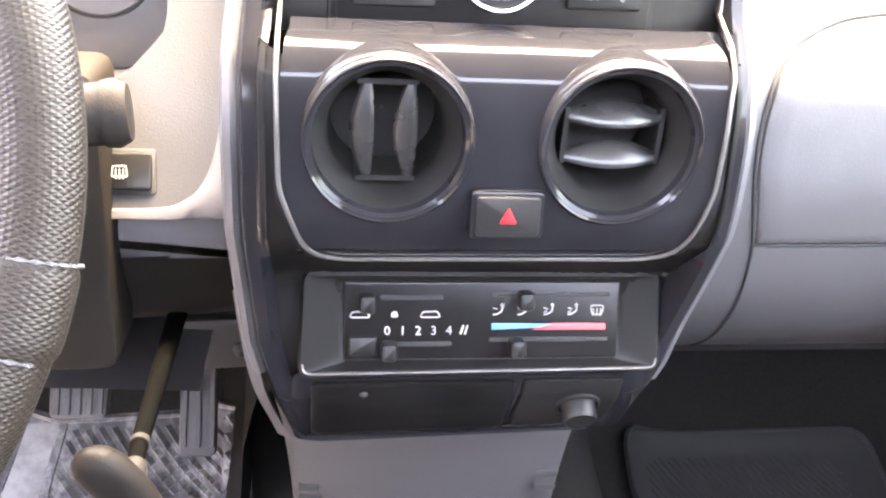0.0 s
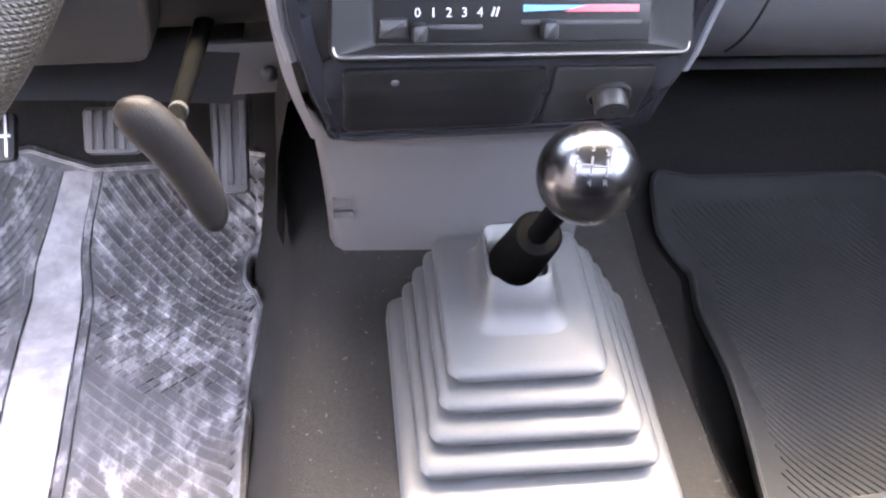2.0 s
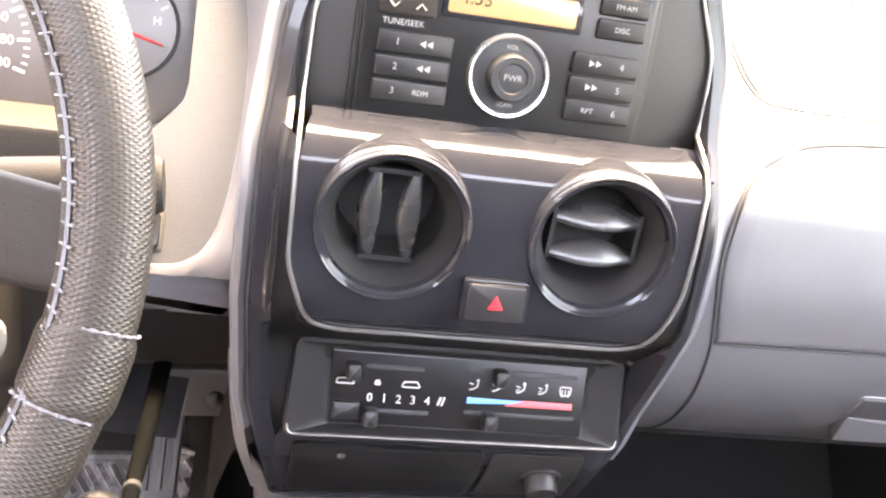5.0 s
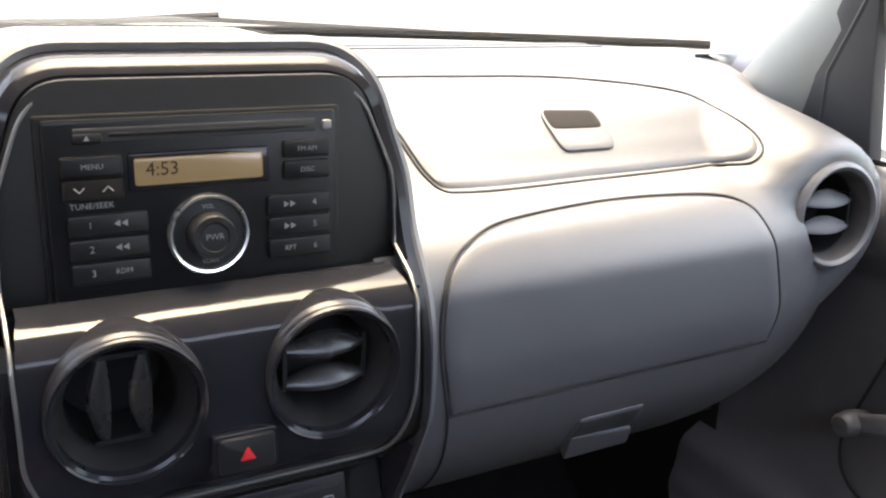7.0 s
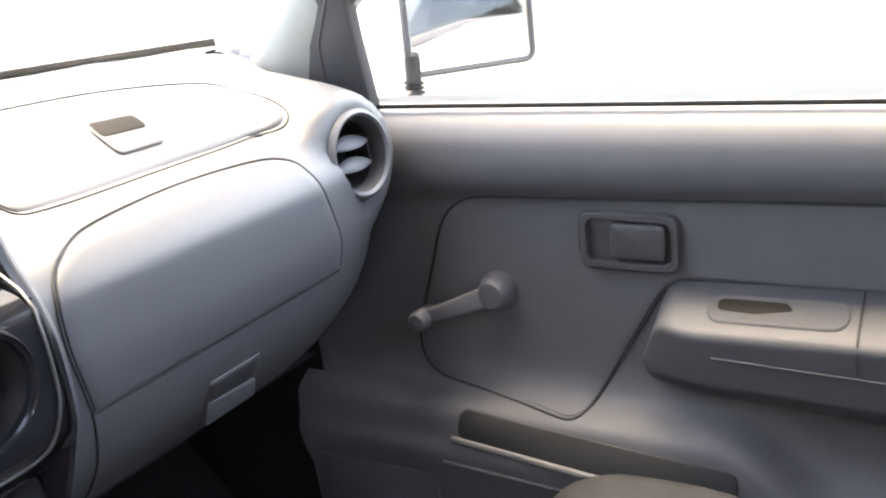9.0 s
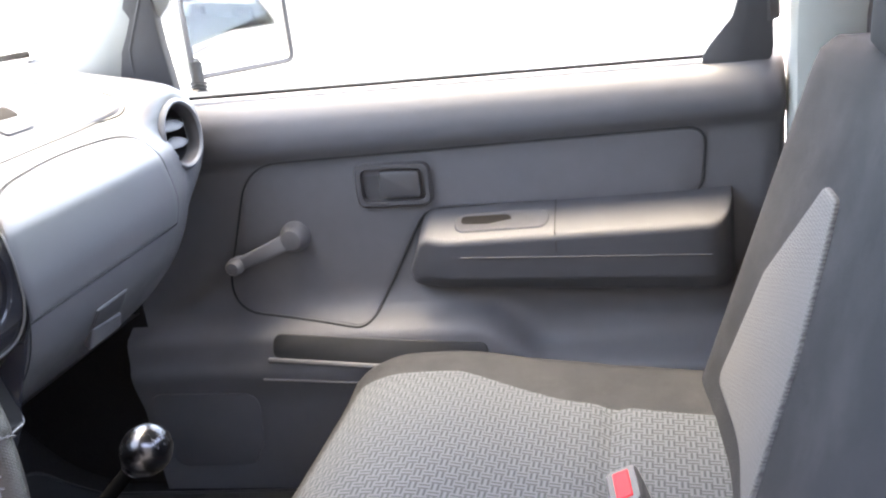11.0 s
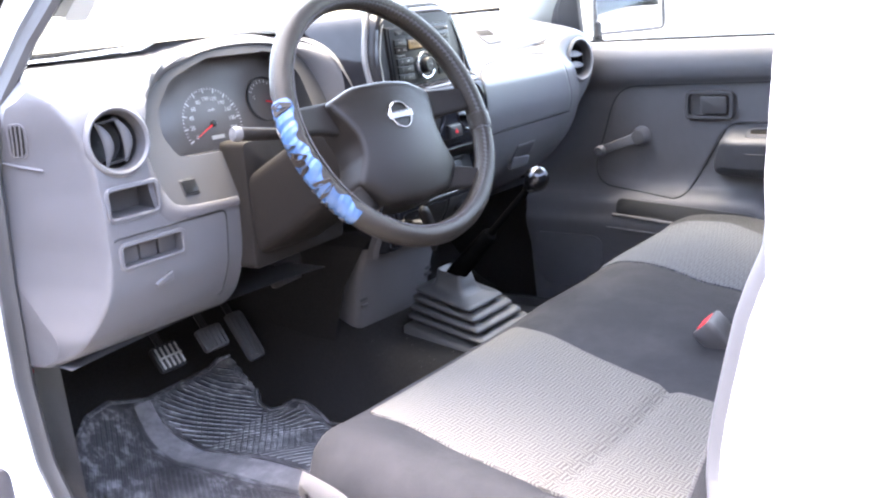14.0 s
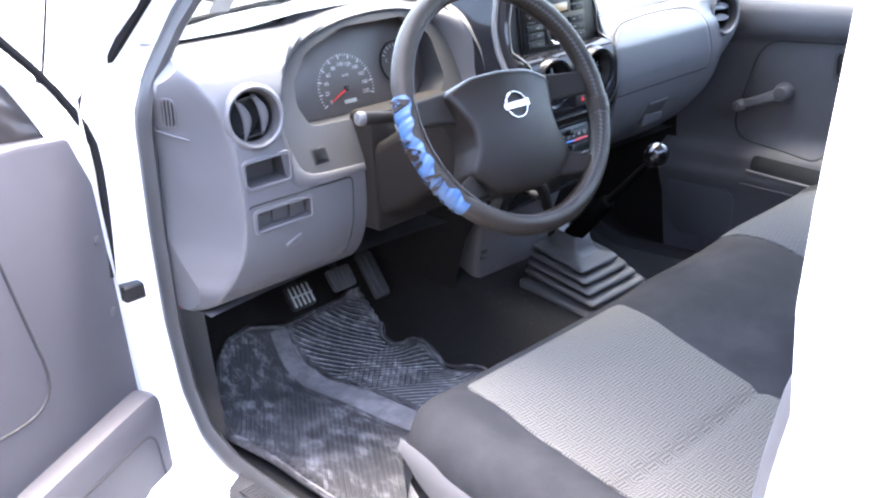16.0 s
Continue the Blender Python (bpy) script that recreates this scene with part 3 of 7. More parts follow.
# ---- dashboard ----
def within(p, o):
    """Whether a point lies inside a closed outline."""
    c = False
    for i in range(len(o)):
        (x1, y1), (x2, y2) = o[i], o[i - 1]
        if (y1 > p[1]) != (y2 > p[1]) and p[0] < (x2 - x1) * (p[1] - y1) / (y2 - y1) + x1:
            c = not c
    return c


CLU = loop([(-0.590, 0.61), (-0.580, 0.568), (-0.55, 0.5555), (-0.40, 0.549), (-0.23, 0.543), (-0.187, 0.552), (-0.169, 0.60), (-0.166, 0.70), (-0.186, 0.758), (-0.24, 0.787), (-0.33, 0.794), (-0.42, 0.785), (-0.50, 0.760), (-0.555, 0.722), (-0.584, 0.67)])
clu_line = dense(CLU, 0.005)
PASS_PROFILE = [(0.34, 0.25), (0.38, 0.15), (0.42, 0.085), (0.455, 0.045), (0.50, 0.008), (0.546, -0.014), (0.60, -0.028), (0.65, -0.026), (0.683, -0.008), (0.702, 0.022), (0.716, 0.055), (0.74, 0.083), (0.765, 0.112), (0.785, 0.15), (0.797, 0.20)]
DRIV_PROFILE = [(0.33, 0.20), (0.36, 0.125), (0.40, 0.085), (0.46, 0.06), (0.54, 0.052), (0.62, 0.05), (0.70, 0.056), (0.74, 0.075), (0.765, 0.105), (0.785, 0.15), (0.797, 0.20)]


CREASE = [(0.34, -0.76), (0.38, -0.752), (0.42, -0.733), (0.47, -0.716), (0.53, -0.710), (0.60, -0.710), (0.66, -0.716), (0.70, -0.726), (0.74, -0.741), (0.77, -0.752), (0.797, -0.757)]


def dash_y(x, z):
    a = curve(PASS_PROFILE, z)
    b = curve(DRIV_PROFILE, z)
    k = min(max((x + 0.2) / 0.3, 0), 1)
    y = b + (a - b) * k
    if x > 0.50:
        y += 1.7 * (x - 0.50) ** 2 + 10.0 * max(0.0, x - 0.68) ** 2
        w = min(1.0, max(0.0, (0.118 - math.hypot(x - 0.616, z - 0.669)) / 0.055))
        w = w * w * (3 - 2 * w)
        y = y * (1 - w) + min(y, -0.008 - 0.07 * (x - 0.616)) * w
    d = curve(CREASE, z) + 0.006 - x
    if d > 0:
        y += 3.6 * d * d / (d + 0.010)
    return y


def dash_pt(x, z, h=0.0):
    """A point h proud of the dashboard's face."""
    e = 0.004
    n = Vector((-(dash_y(x + e, z) - dash_y(x - e, z)) / (2 * e), 1, -(dash_y(x, z + e) - dash_y(x, z - e)) / (2 * e))).normalized()
    return Vector((x, dash_y(x, z), z)) - n * h


bm = bmesh.new()
zs = lin(0.34, 0.70, 28) + lin(0.705, 0.797, 18)
xs = lin(0.12, 0.715, 48)
rows = [[tuple(dash_pt(x, z)) for z in zs] + [(x, y, z) for y, z in ((0.24, 0.801), (0.30, 0.803), (0.36, 0.80), (0.42, 0.793), (0.50, 0.782))] for x in xs]
rows.append([(0.755, p[1] + 0.05, p[2] - 0.004) for p in rows[-1]])
loft(bm, rows, close=False)
punch(bm, 0.616, 0.669, 0.047)
DASH = thing("dashboard", "grey moulded plastic dashboard of a pickup cab", "dashboard", kind="structure")
part("passenger_side", bm, GREY, DASH, "grey grained plastic passenger half")

bm = bmesh.new()
zsd = lin(0.335, 0.74, 100) + lin(0.743, 0.797, 24)
xs = lin(-0.765, -0.456, 90)
edge = [-0.765 + 0.55 * max(0.0, z - 0.74) for z in zsd]
rows = [[tuple(dash_pt(max(x, q), z)) for z, q in zip(zsd, edge)] + [(max(x, -0.732), y, z) for y, z in ((0.24, 0.801), (0.30, 0.803), (0.36, 0.80), (0.42, 0.793), (0.50, 0.782))] for x in xs]
loft(bm, rows, close=False)
punch(bm, -0.662, 0.678, 0.045)
hole = inset(clu_line, -0.029)
bmesh.ops.delete(bm, geom=[v for v in bm.verts if (within((v.co.x, v.co.z), hole) and v.co.z > 0.542) or (v.co.x > -0.5 and v.co.z > 0.56)], context="VERTS")
for x0, x1, z0, z1 in ((-0.694, -0.612, 0.566, 0.606), (-0.685, -0.578, 0.490, 0.520)):
    bmesh.ops.delete(bm, geom=[v for v in bm.verts if x0 - 0.001 < v.co.x < x1 + 0.001 and z0 - 0.001 < v.co.z < z1 + 0.001], context="VERTS")
part("driver_side", bm, GREY, DASH, "grey grained plastic driver half")
bm = bmesh.new()
grid(bm, lambda x, y: (x, y, 0.80 + 0.014 * math.exp(-((x + 0.37) / 0.17) ** 4) * curve([(0.14, 1), (0.5, 0.2)], y) - 0.02 * max(0, y - 0.40) / 0.1), lin(-0.76, 0.16, 40), lin(0.18, 0.50, 14))
part("top_cover", bm, GREY, DASH, "grey dashboard top")
bm = bmesh.new()
box(bm, (-0.47, 0.24, 0.45), (-0.13, 0.30, 0.80), 0.01)
part("inner_panel", bm, CHAR, DASH)
bm = bmesh.new()
zf = lin(0.50, 0.797, 30)
rows = [[tuple(dash_pt(x, z)) for z in zf] + [(x, 0.25, 0.800)] for x in lin(-0.152, -0.10, 8)]
loft(bm, rows, close=False)
part("middle_strip", bm, GREY, DASH, "grey strip beside the centre stack")

# defroster grille strip along the windscreen
bm = bmesh.new()
for yy in (0.315, 0.345):
    o = rpoly([(0.16, yy), (0.58, yy), (0.56, yy + 0.012), (0.16, yy + 0.012)], 0.004, 2)
    slab(bm, o, lambda u, v, h: (u, v, 0.8015 + h), 0, 0.003, 0.001)
part("defroster_strip", bm, BEZEL, DASH)

# upper lid and glove box door
LID = loop([(0.165, 0.7915), (0.165, 0.7915), (0.185, 0.760), (0.199, 0.724), (0.2165, 0.7125), (0.36, 0.7125), (0.525, 0.7155), (0.549, 0.727), (0.560, 0.750), (0.545, 0.768), (0.50, 0.779), (0.40, 0.788), (0.28, 0.7905)])
lid = dense(LID, 0.010)
GLV = loop([(0.183, 0.5475), (0.183, 0.5475), (0.168, 0.60), (0.168, 0.648), (0.180, 0.674), (0.208, 0.689), (0.25, 0.6965), (0.36, 0.701), (0.465, 0.698), (0.50, 0.690), (0.514, 0.670), (0.526, 0.63), (0.536, 0.59), (0.538, 0.552), (0.538, 0.552)])
glv = dense(GLV, 0.010)
for nm, o, c in (("upper_lid", lid, (0.38, 0.745)), ("glove_box_door", glv, (0.35, 0.62))):
    bm = bmesh.new()
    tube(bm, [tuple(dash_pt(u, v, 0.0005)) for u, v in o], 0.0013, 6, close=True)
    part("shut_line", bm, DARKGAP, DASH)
    bm = bmesh.new()
    patch(bm, inset(o, 0.0018), lambda u, v, h: tuple(dash_pt(u, v, h)), -0.002, 0.0032, 0.004, rings=14, centre=c)
    part(nm, bm, GREY, DASH, "grey lid over the upper tray" if nm == "upper_lid" else "grey moulded glove box door")
# finger pull of the upper lid
bm = bmesh.new()
o = dense(rpoly([(0.334, 0.7635), (0.398, 0.7615), (0.404, 0.731), (0.342, 0.731)], 0.009, 4), 0.008)
patch(bm, o, lambda u, v, h: tuple(dash_pt(u, v, h)), 0.002, 0.006, 0.002, rings=5)
pull = part("finger_pull", bm, GREY, DASH)
# raised dark patch stands in for the shadow at the pull's top
bm = bmesh.new()
o = dense(rpoly([(0.337, 0.7625), (0.394, 0.7605), (0.398, 0.7465), (0.340, 0.7475)], 0.006, 4), 0.008)
patch(bm, o, lambda u, v, h: tuple(dash_pt(u, v, h)), 0.004, 0.0066, 0.001, rings=4)
part("recess", bm, COLM, pull, "dark patch for the shade in the finger recess")
# glove box pull in the lower part of the door: a dark patch for its recess's shade, over a flap that leans out
bm = bmesh.new()
o = dense(rpoly([(0.338, 0.470), (0.421, 0.466), (0.409, 0.503), (0.333, 0.503)], 0.004, 3), 0.008)
patch(bm, o, lambda u, v, h: tuple(dash_pt(u, v, h)), -0.001, 0.0012, 0.0008, rings=5)
pull = part("glove_box_pull", bm, GREY, DASH)
bm = bmesh.new()
patch(bm, inset(o, 0.003), lambda u, v, h: tuple(dash_pt(u, v, h)), 0.0008, 0.0016, 0.0003, rings=5)
part("recess", bm, CHAR, pull, "dark patch for the shade in the finger recess")
bm = bmesh.new()
o = dense(rpoly([(0.347, 0.449), (0.425, 0.449), (0.420, 0.466), (0.342, 0.473)], 0.003, 3), 0.008)
patch(bm, o, lambda u, v, h: tuple(dash_pt(u, v, h + (0.45 * max(0.0, 0.470 - v) if h > 0.001 else 0.0))), 0.0, 0.003, 0.0015, rings=5)
part("flap", bm, GREY, pull, "pale grey flap")
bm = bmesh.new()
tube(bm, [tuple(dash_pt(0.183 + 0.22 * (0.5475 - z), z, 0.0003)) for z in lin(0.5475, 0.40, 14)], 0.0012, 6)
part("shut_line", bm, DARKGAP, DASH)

# ---- instrument cluster ----


def bez_y(z):
    return 0.055 + (z - 0.555) * 0.42


def dial_y(z):
    return 0.165 + (z - 0.664) * 0.2


def rim_y(x, z):
    """Where the hood's outer edge meets the dashboard."""
    return dash_y(x, min(z, 0.7965)) + 0.001


def cap_z(x, z):
    return min(z, 0.799 + 0.014 * math.exp(-((x + 0.37) / 0.17) ** 4))


bm = bmesh.new()
rows = []
for off, q, bulge in ((-0.034, 0.0, 0.0), (-0.026, 0.12, 0.002), (-0.017, 0.4, 0.004), (-0.008, 0.75, 0.005), (-0.002, 0.95, 0.003), (0.0, 1.0, 0.0)):
    rows.append([(u, rim_y(u, v) * (1 - q) + (bez_y(v) - 0.003) * q - bulge * (0.25 + 0.75 * min(1, max(0, (u + 0.5) / 0.1, (v - 0.76) / 0.03)) * min(1, max(0, (v - 0.58) / 0.06))), cap_z(u, max(v, 0.538))) for u, v in inset(clu_line, off)])
rows.append([(u, bez_y(v) + 0.002, v) for u, v in inset(clu_line, 0.001)])
loft(bm, rows, cap0=False, cap1=False)
bmesh.ops.delete(bm, geom=[v for v in bm.verts if -0.454 < v.co.x < -0.25 and v.co.z < 0.556], context="VERTS")
CLUSTER = thing("instrument_cluster", "grey hooded instrument cluster with dark dials", "instrument cluster")
part("hood", bm, HOODM, CLUSTER, "grey plastic hood")


win = dense(rpoly([(-0.534, 0.629), (-0.24, 0.618), (-0.205, 0.655), (-0.205, 0.735), (-0.25, 0.777), (-0.40, 0.778), (-0.49, 0.750), (-0.536, 0.706), (-0.547, 0.668)], [0.02, 0.03, 0.02, 0.03, 0.04, 0.08, 0.06, 0.03, 0.02], 6), 0.015)
bm = bmesh.new()
cc = Vector((-0.39, 0.69))


def radial(outline, k):
    """Resamples an outline by angle round the dial centre."""
    out = []
    for i in range(k):
        a = 2 * math.pi * i / k
        d = Vector((math.cos(a), math.sin(a)))
        best = 0.0
        for j in range(len(outline)):
            p, q = Vector(outline[j]) - cc, Vector(outline[(j + 1) % len(outline)]) - cc
            e = q - p
            den = d.x * e.y - d.y * e.x
            if abs(den) < 1e-9:
                continue
            t = (p.x * e.y - p.y * e.x) / den
            s = (p.x * d.y - p.y * d.x) / den
            if t > best and -1e-6 <= s <= 1 + 1e-6:
                best = t
        out.append((cc.x + d.x * best, cc.y + d.y * best))
    return out


ro, ri = radial(clu_line, 96), radial(win, 96)
rows = [[(u, bez_y(v), v) for u, v in ro], [(u, bez_y(v), v) for u, v in ri], [(u, dial_y(v) + 0.002, v) for u, v in inset(ri, -0.006)]]
loft(bm, rows, cap0=False, cap1=False)
part("bezel", bm, CBEZ, CLUSTER, "dark grey bezel round the dials")
bm = bmesh.new()
slab(bm, inset(ri, -0.005), lambda u, v, h: (u, dial_y(v) + 0.004 - h, v), 0, 0.004, 0.001)
dialp = part("dial_plate", bm, DIALM, CLUSTER, "dark brownish dial plate")


def dial_m(x, z, lift=0.0):
    return Matrix.Translation((x, dial_y(z) - 0.0012 - lift, z)) @ Euler((radians(-11.3), 0, 0)).to_matrix().to_4x4() @ FACE


sx0, sz0, sr = -0.393, 0.664, 0.064
bm = bmesh.new()
M = dial_m(sx0, sz0)
for i in range(41):
    a = radians(205 - i * 222 / 40)
    r0 = sr * (0.86 if i % 4 == 0 else 0.93)
    d, s = Vector((math.cos(a), math.sin(a), 0)), Vector((-math.sin(a), math.cos(a), 0)) * (0.0011 if i % 4 == 0 else 0.0006)
    bm.faces.new([bm.verts.new(M @ p) for p in (d * r0 - s, d * sr - s, d * sr + s, d * r0 + s)])
part("tick_marks", bm, PRINT, dialp, smooth=False)
for i in range(11):
    a = radians(205 - i * 22.2)
    letters(str(i * 20), 0.0105, M @ Matrix.Translation((math.cos(a) * sr * 0.70, math.sin(a) * sr * 0.70, 0)), dialp)
letters("km/h", 0.0075, M @ Matrix.Translation((0.004, 0.024, 0)), dialp)
bm = bmesh.new()
a = radians(205)
tube(bm, [M @ Vector((0, 0, 0.003)), M @ Vector((math.cos(a) * 0.045, math.sin(a) * 0.045, 0.003))], [0.0016, 0.0006], 6)
part("needle", bm, REDM, dialp, "red speedometer needle")
bm = bmesh.new()
lathe(bm, [(0.006, 0), (0.006, 0.004), (0.004, 0.006), (0.0005, 0.006)], M, 20)
part("needle_hub", bm, BLACK, dialp)
bm = bmesh.new()
box(bm, (-0.012, -0.028, 0.0003), (0.016, -0.021, 0.0012), 0.0003, M)
part("odometer", bm, RPRINT, dialp)
for gx, gz, gr, s in ((-0.262, 0.69, 0.042, "H"),):
    M2 = dial_m(gx, gz)
    bm = bmesh.new()
    lathe(bm, [(gr, 0.0), (gr, 0.003), (gr - 0.002, 0.0034), (gr - 0.003, 0.001)], M2, 40)
    part("gauge_ring", bm, SATIN, dialp)
    bm = bmesh.new()
    for i in range(9):
        a = radians(150 - i * 15)
        d, sd = Vector((math.cos(a), math.sin(a), 0)), Vector((-math.sin(a), math.cos(a), 0)) * 0.0009
        bm.faces.new([bm.verts.new(M2 @ p) for p in (d * gr * 0.72 - sd, d * gr * 0.86 - sd, d * gr * 0.86 + sd, d * gr * 0.72 + sd)])
    part("tick_marks", bm, PRINT, dialp, smooth=False)
    letters("C", 0.009, M2 @ Matrix.Translation((-0.024, 0.006, 0)), dialp)
    letters("H", 0.009, M2 @ Matrix.Translation((0.024, 0.006, 0)), dialp)
    bm = bmesh.new()
    tube(bm, [M2 @ Vector((0, -0.004, 0.003)), M2 @ Vector((0.03, -0.012, 0.003))], [0.0016, 0.0006], 6)
    part("needle", bm, REDM, dialp, "red gauge needle")


def rocker(name, x, z, w, h, parent):
    """A square push switch set in the bezel."""
    M = Matrix.Translation((x, bez_y(z), z)) @ Euler((radians(-22.8), 0, 0)).to_matrix().to_4x4() @ FACE
    bm = bmesh.new()
    o = rpoly([(-w / 2 - 0.003, -h / 2 - 0.003), (w / 2 + 0.003, -h / 2 - 0.003), (w / 2 + 0.003, h / 2 + 0.003), (-w / 2 - 0.003, h / 2 + 0.003)], 0.003, 3)
    slab(bm, o, lambda u, v, k: tuple(M @ Vector((u, v, k))), -0.01, 0.001, 0.0008)
    b = part(name, bm, DARKGAP, parent)
    bm = bmesh.new()
    o = rpoly([(-w / 2, -h / 2), (w / 2, -h / 2), (w / 2, h / 2), (-w / 2, h / 2)], 0.003, 3)
    slab(bm, o, lambda u, v, k: tuple(M @ Vector((u, v, k))), 0, 0.0035, 0.0012)
    part("button", bm, ASHM, b, "black push button")
    return b, M


sw, M3 = rocker("defogger_switch", -0.235, 0.566, 0.041, 0.025, CLUSTER)
bm = bmesh.new()
o = rpoly([(-0.005, -0.0035), (0.005, -0.0035), (0.0042, 0.0035), (-0.0042, 0.0035)], 0.001, 2)
tube(bm, [M3 @ Vector((u, v, 0.0037)) for u, v in o], 0.0004, 4, close=True)
for i in (-1, 0, 1):
    tube(bm, [M3 @ Vector((i * 0.0024, -0.005, 0.0037)), M3 @ Vector((i * 0.0024, 0.002, 0.0037))], 0.0004, 4)
part("symbol", bm, PRINT, sw)
rocker("dimmer_switch", -0.537, 0.583, 0.026, 0.023, CLUSTER)

# ---- driver's lower dash: cubby, fuse cover, switch blanks ----
def dash_slot(name, pts, depth, parent, material=GREY, rad=0.005, label=""):
    """A box sunk into the dashboard, with a rounded rim."""
    o = dense(rpoly(pts, rad, 3), 0.01)
    bm = bmesh.new()
    rows = [[tuple(dash_pt(u, v, -0.002)) for u, v in inset(o, -0.0085)], [tuple(dash_pt(u, v, 0.0022)) for u, v in inset(o, -0.0065)], [tuple(dash_pt(u, v, 0.0030)) for u, v in inset(o, -0.002)], [tuple(dash_pt(u, v, 0.0012)) for u, v in o]]
    loft(bm, rows, cap0=False, cap1=False)
    p = part(name, bm, material, parent, label)
    # lining is darker than the dash: the recess's shade as colour
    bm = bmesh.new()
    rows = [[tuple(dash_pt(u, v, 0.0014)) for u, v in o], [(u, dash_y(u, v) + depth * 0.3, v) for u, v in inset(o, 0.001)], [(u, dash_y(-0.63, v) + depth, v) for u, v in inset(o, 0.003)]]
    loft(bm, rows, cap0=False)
    part("recess", bm, CHAR, p, "inside of the recess, darkened for its shade")
    return p


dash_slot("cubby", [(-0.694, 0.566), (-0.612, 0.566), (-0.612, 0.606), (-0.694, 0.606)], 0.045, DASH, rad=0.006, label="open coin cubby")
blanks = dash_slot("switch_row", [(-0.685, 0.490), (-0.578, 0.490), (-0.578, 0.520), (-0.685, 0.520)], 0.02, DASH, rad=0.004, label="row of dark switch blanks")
for i in range(3):
    bm = bmesh.new()
    x0 = -0.682 + i * 0.0345
    o = rpoly([(x0, 0.492), (x0 + 0.031, 0.492), (x0 + 0.031, 0.518), (x0, 0.518)], 0.003, 2)
    slab(bm, o, lambda u, v, h: (u, dash_y(-0.63, v) + 0.012 - h, v), -0.006, 0.0, 0.001)
    part("blank", bm, CHAR, blanks)
FUSE = dense(rpoly([(-0.70, 0.385), (-0.49, 0.385), (-0.485, 0.535), (-0.70, 0.535)], 0.012, 4), 0.015)
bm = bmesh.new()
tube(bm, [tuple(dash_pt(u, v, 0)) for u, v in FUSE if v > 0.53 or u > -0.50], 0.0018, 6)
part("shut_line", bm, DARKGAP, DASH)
bm = bmesh.new()
o = rpoly([(-0.632, 0.442), (-0.60, 0.447), (-0.602, 0.464), (-0.634, 0.45)], 0.004, 3)
slab(bm, o, lambda u, v, h: tuple(dash_pt(u, v, h)), 0, 0.004, 0.002)
part("fuse_cover_catch", bm, GREY, DASH)
# side of the dash facing the doorway, with the small window vent
bm = bmesh.new()
sidez = lin(0.335, 0.797, 36)
rows = []
for z in sidez:
    q = -0.765 + 0.55 * max(0.0, z - 0.74)
    y0 = dash_pt(q, z).y
    rows.append([(q, y0, z), (q - 0.001, y0 + 0.012, z), (q - 0.001, y0 + 0.06, z), (q - 0.001, 0.38, z)])
loft(bm, rows, close=False)
part("door_end", bm, GREY, DASH)


def end_pt(y, z, h=0.0):
    """A point h proud of the dashboard's end, which faces the doorway."""
    q = max(0.0, y - curve(DRIV_PROFILE, z)) / 3.6
    x = curve(CREASE, z) + 0.006 - (q + math.sqrt(q * q + 0.04 * q)) / 2
    return (x - h * 0.96, y - h * 0.28, z)


bm = bmesh.new()
o = dense(rpoly([(0.153, 0.669), (0.183, 0.667), (0.164, 0.716), (0.134, 0.717)], [0.012, 0.009, 0.013, 0.012], 5), 0.005)
loft(bm, [[end_pt(u, v, -0.002) for u, v in inset(o, -0.003)], [end_pt(u, v, 0.002) for u, v in inset(o, -0.002)], [end_pt(u, v, 0.0022) for u, v in o], [end_pt(u, v, 0.0008) for u, v in inset(o, 0.002)]], cap0=False)
sv = part("side_window_vent", bm, GREY, DASH)
# no hole is cut: a flush black plate stands for the opening's shade
bm = bmesh.new()
slab(bm, inset(o, 0.0015), end_pt, 0.0005, 0.0012, 0.0003)
part("opening", bm, BLACK, sv, "black plate for the shaded vent opening")
for i in range(3):
    bm = bmesh.new()
    y0 = 0.1605 + i * 0.0078
    tube(bm, [end_pt(y0 - t * 0.0195, 0.669 + t * 0.046, 0.0022) for t in lin(0, 1, 6)], 0.0013, 6)
    part("slat", bm, GREY, sv)
bm = bmesh.new()
tube(bm, [end_pt(0.134, 0.646, 0.0), end_pt(0.17, 0.653, 0.001), end_pt(0.203, 0.660, 0.001), end_pt(0.205, 0.680, 0.0)], 0.0024, 8)
part("vent_ridge", bm, GREY, sv)
# underside closing panels
bm = bmesh.new()
grid(bm, lambda x, y: (x, y, 0.337 + 0.02 * math.sin((x + 0.8) * 4)), lin(-0.76, -0.20, 10), lin(0.13, 0.60, 8))
grid(bm, lambda x, y: (x, y, 0.345), lin(0.14, 0.75, 10), lin(0.2, 0.60, 8))
part("underside", bm, CHAR, DASH)
# knee area right of the column
bm = bmesh.new()
o = rpoly([(-0.40, 0.496), (-0.157, 0.498), (-0.157, 0.533), (-0.40, 0.534)], [0.004, 0.004, 0.018, 0.004], 4)
slab(bm, o, lambda u, v, h: (u, 0.20 - h, v), 0, 0.138, 0.01)
part("knee_panel", bm, GREY_LOW, DASH)
bm = bmesh.new()
rows = []
for x in lin(-0.462, -0.152, 20):
    k = (x + 0.314) / 0.162
    yb = 0.075 + 0.02 * k * k
    rows.append([(x, yb - 0.02, 0.503), (x, yb, 0.47), (x, yb + 0.02, 0.44), (x, yb + 0.06, 0.415), (x, yb + 0.16, 0.40), (x, yb + 0.30, 0.40)])
loft(bm, rows, close=False)
part("lower_knee_panel", bm, COLM, DASH, "dark grey panel under the column")

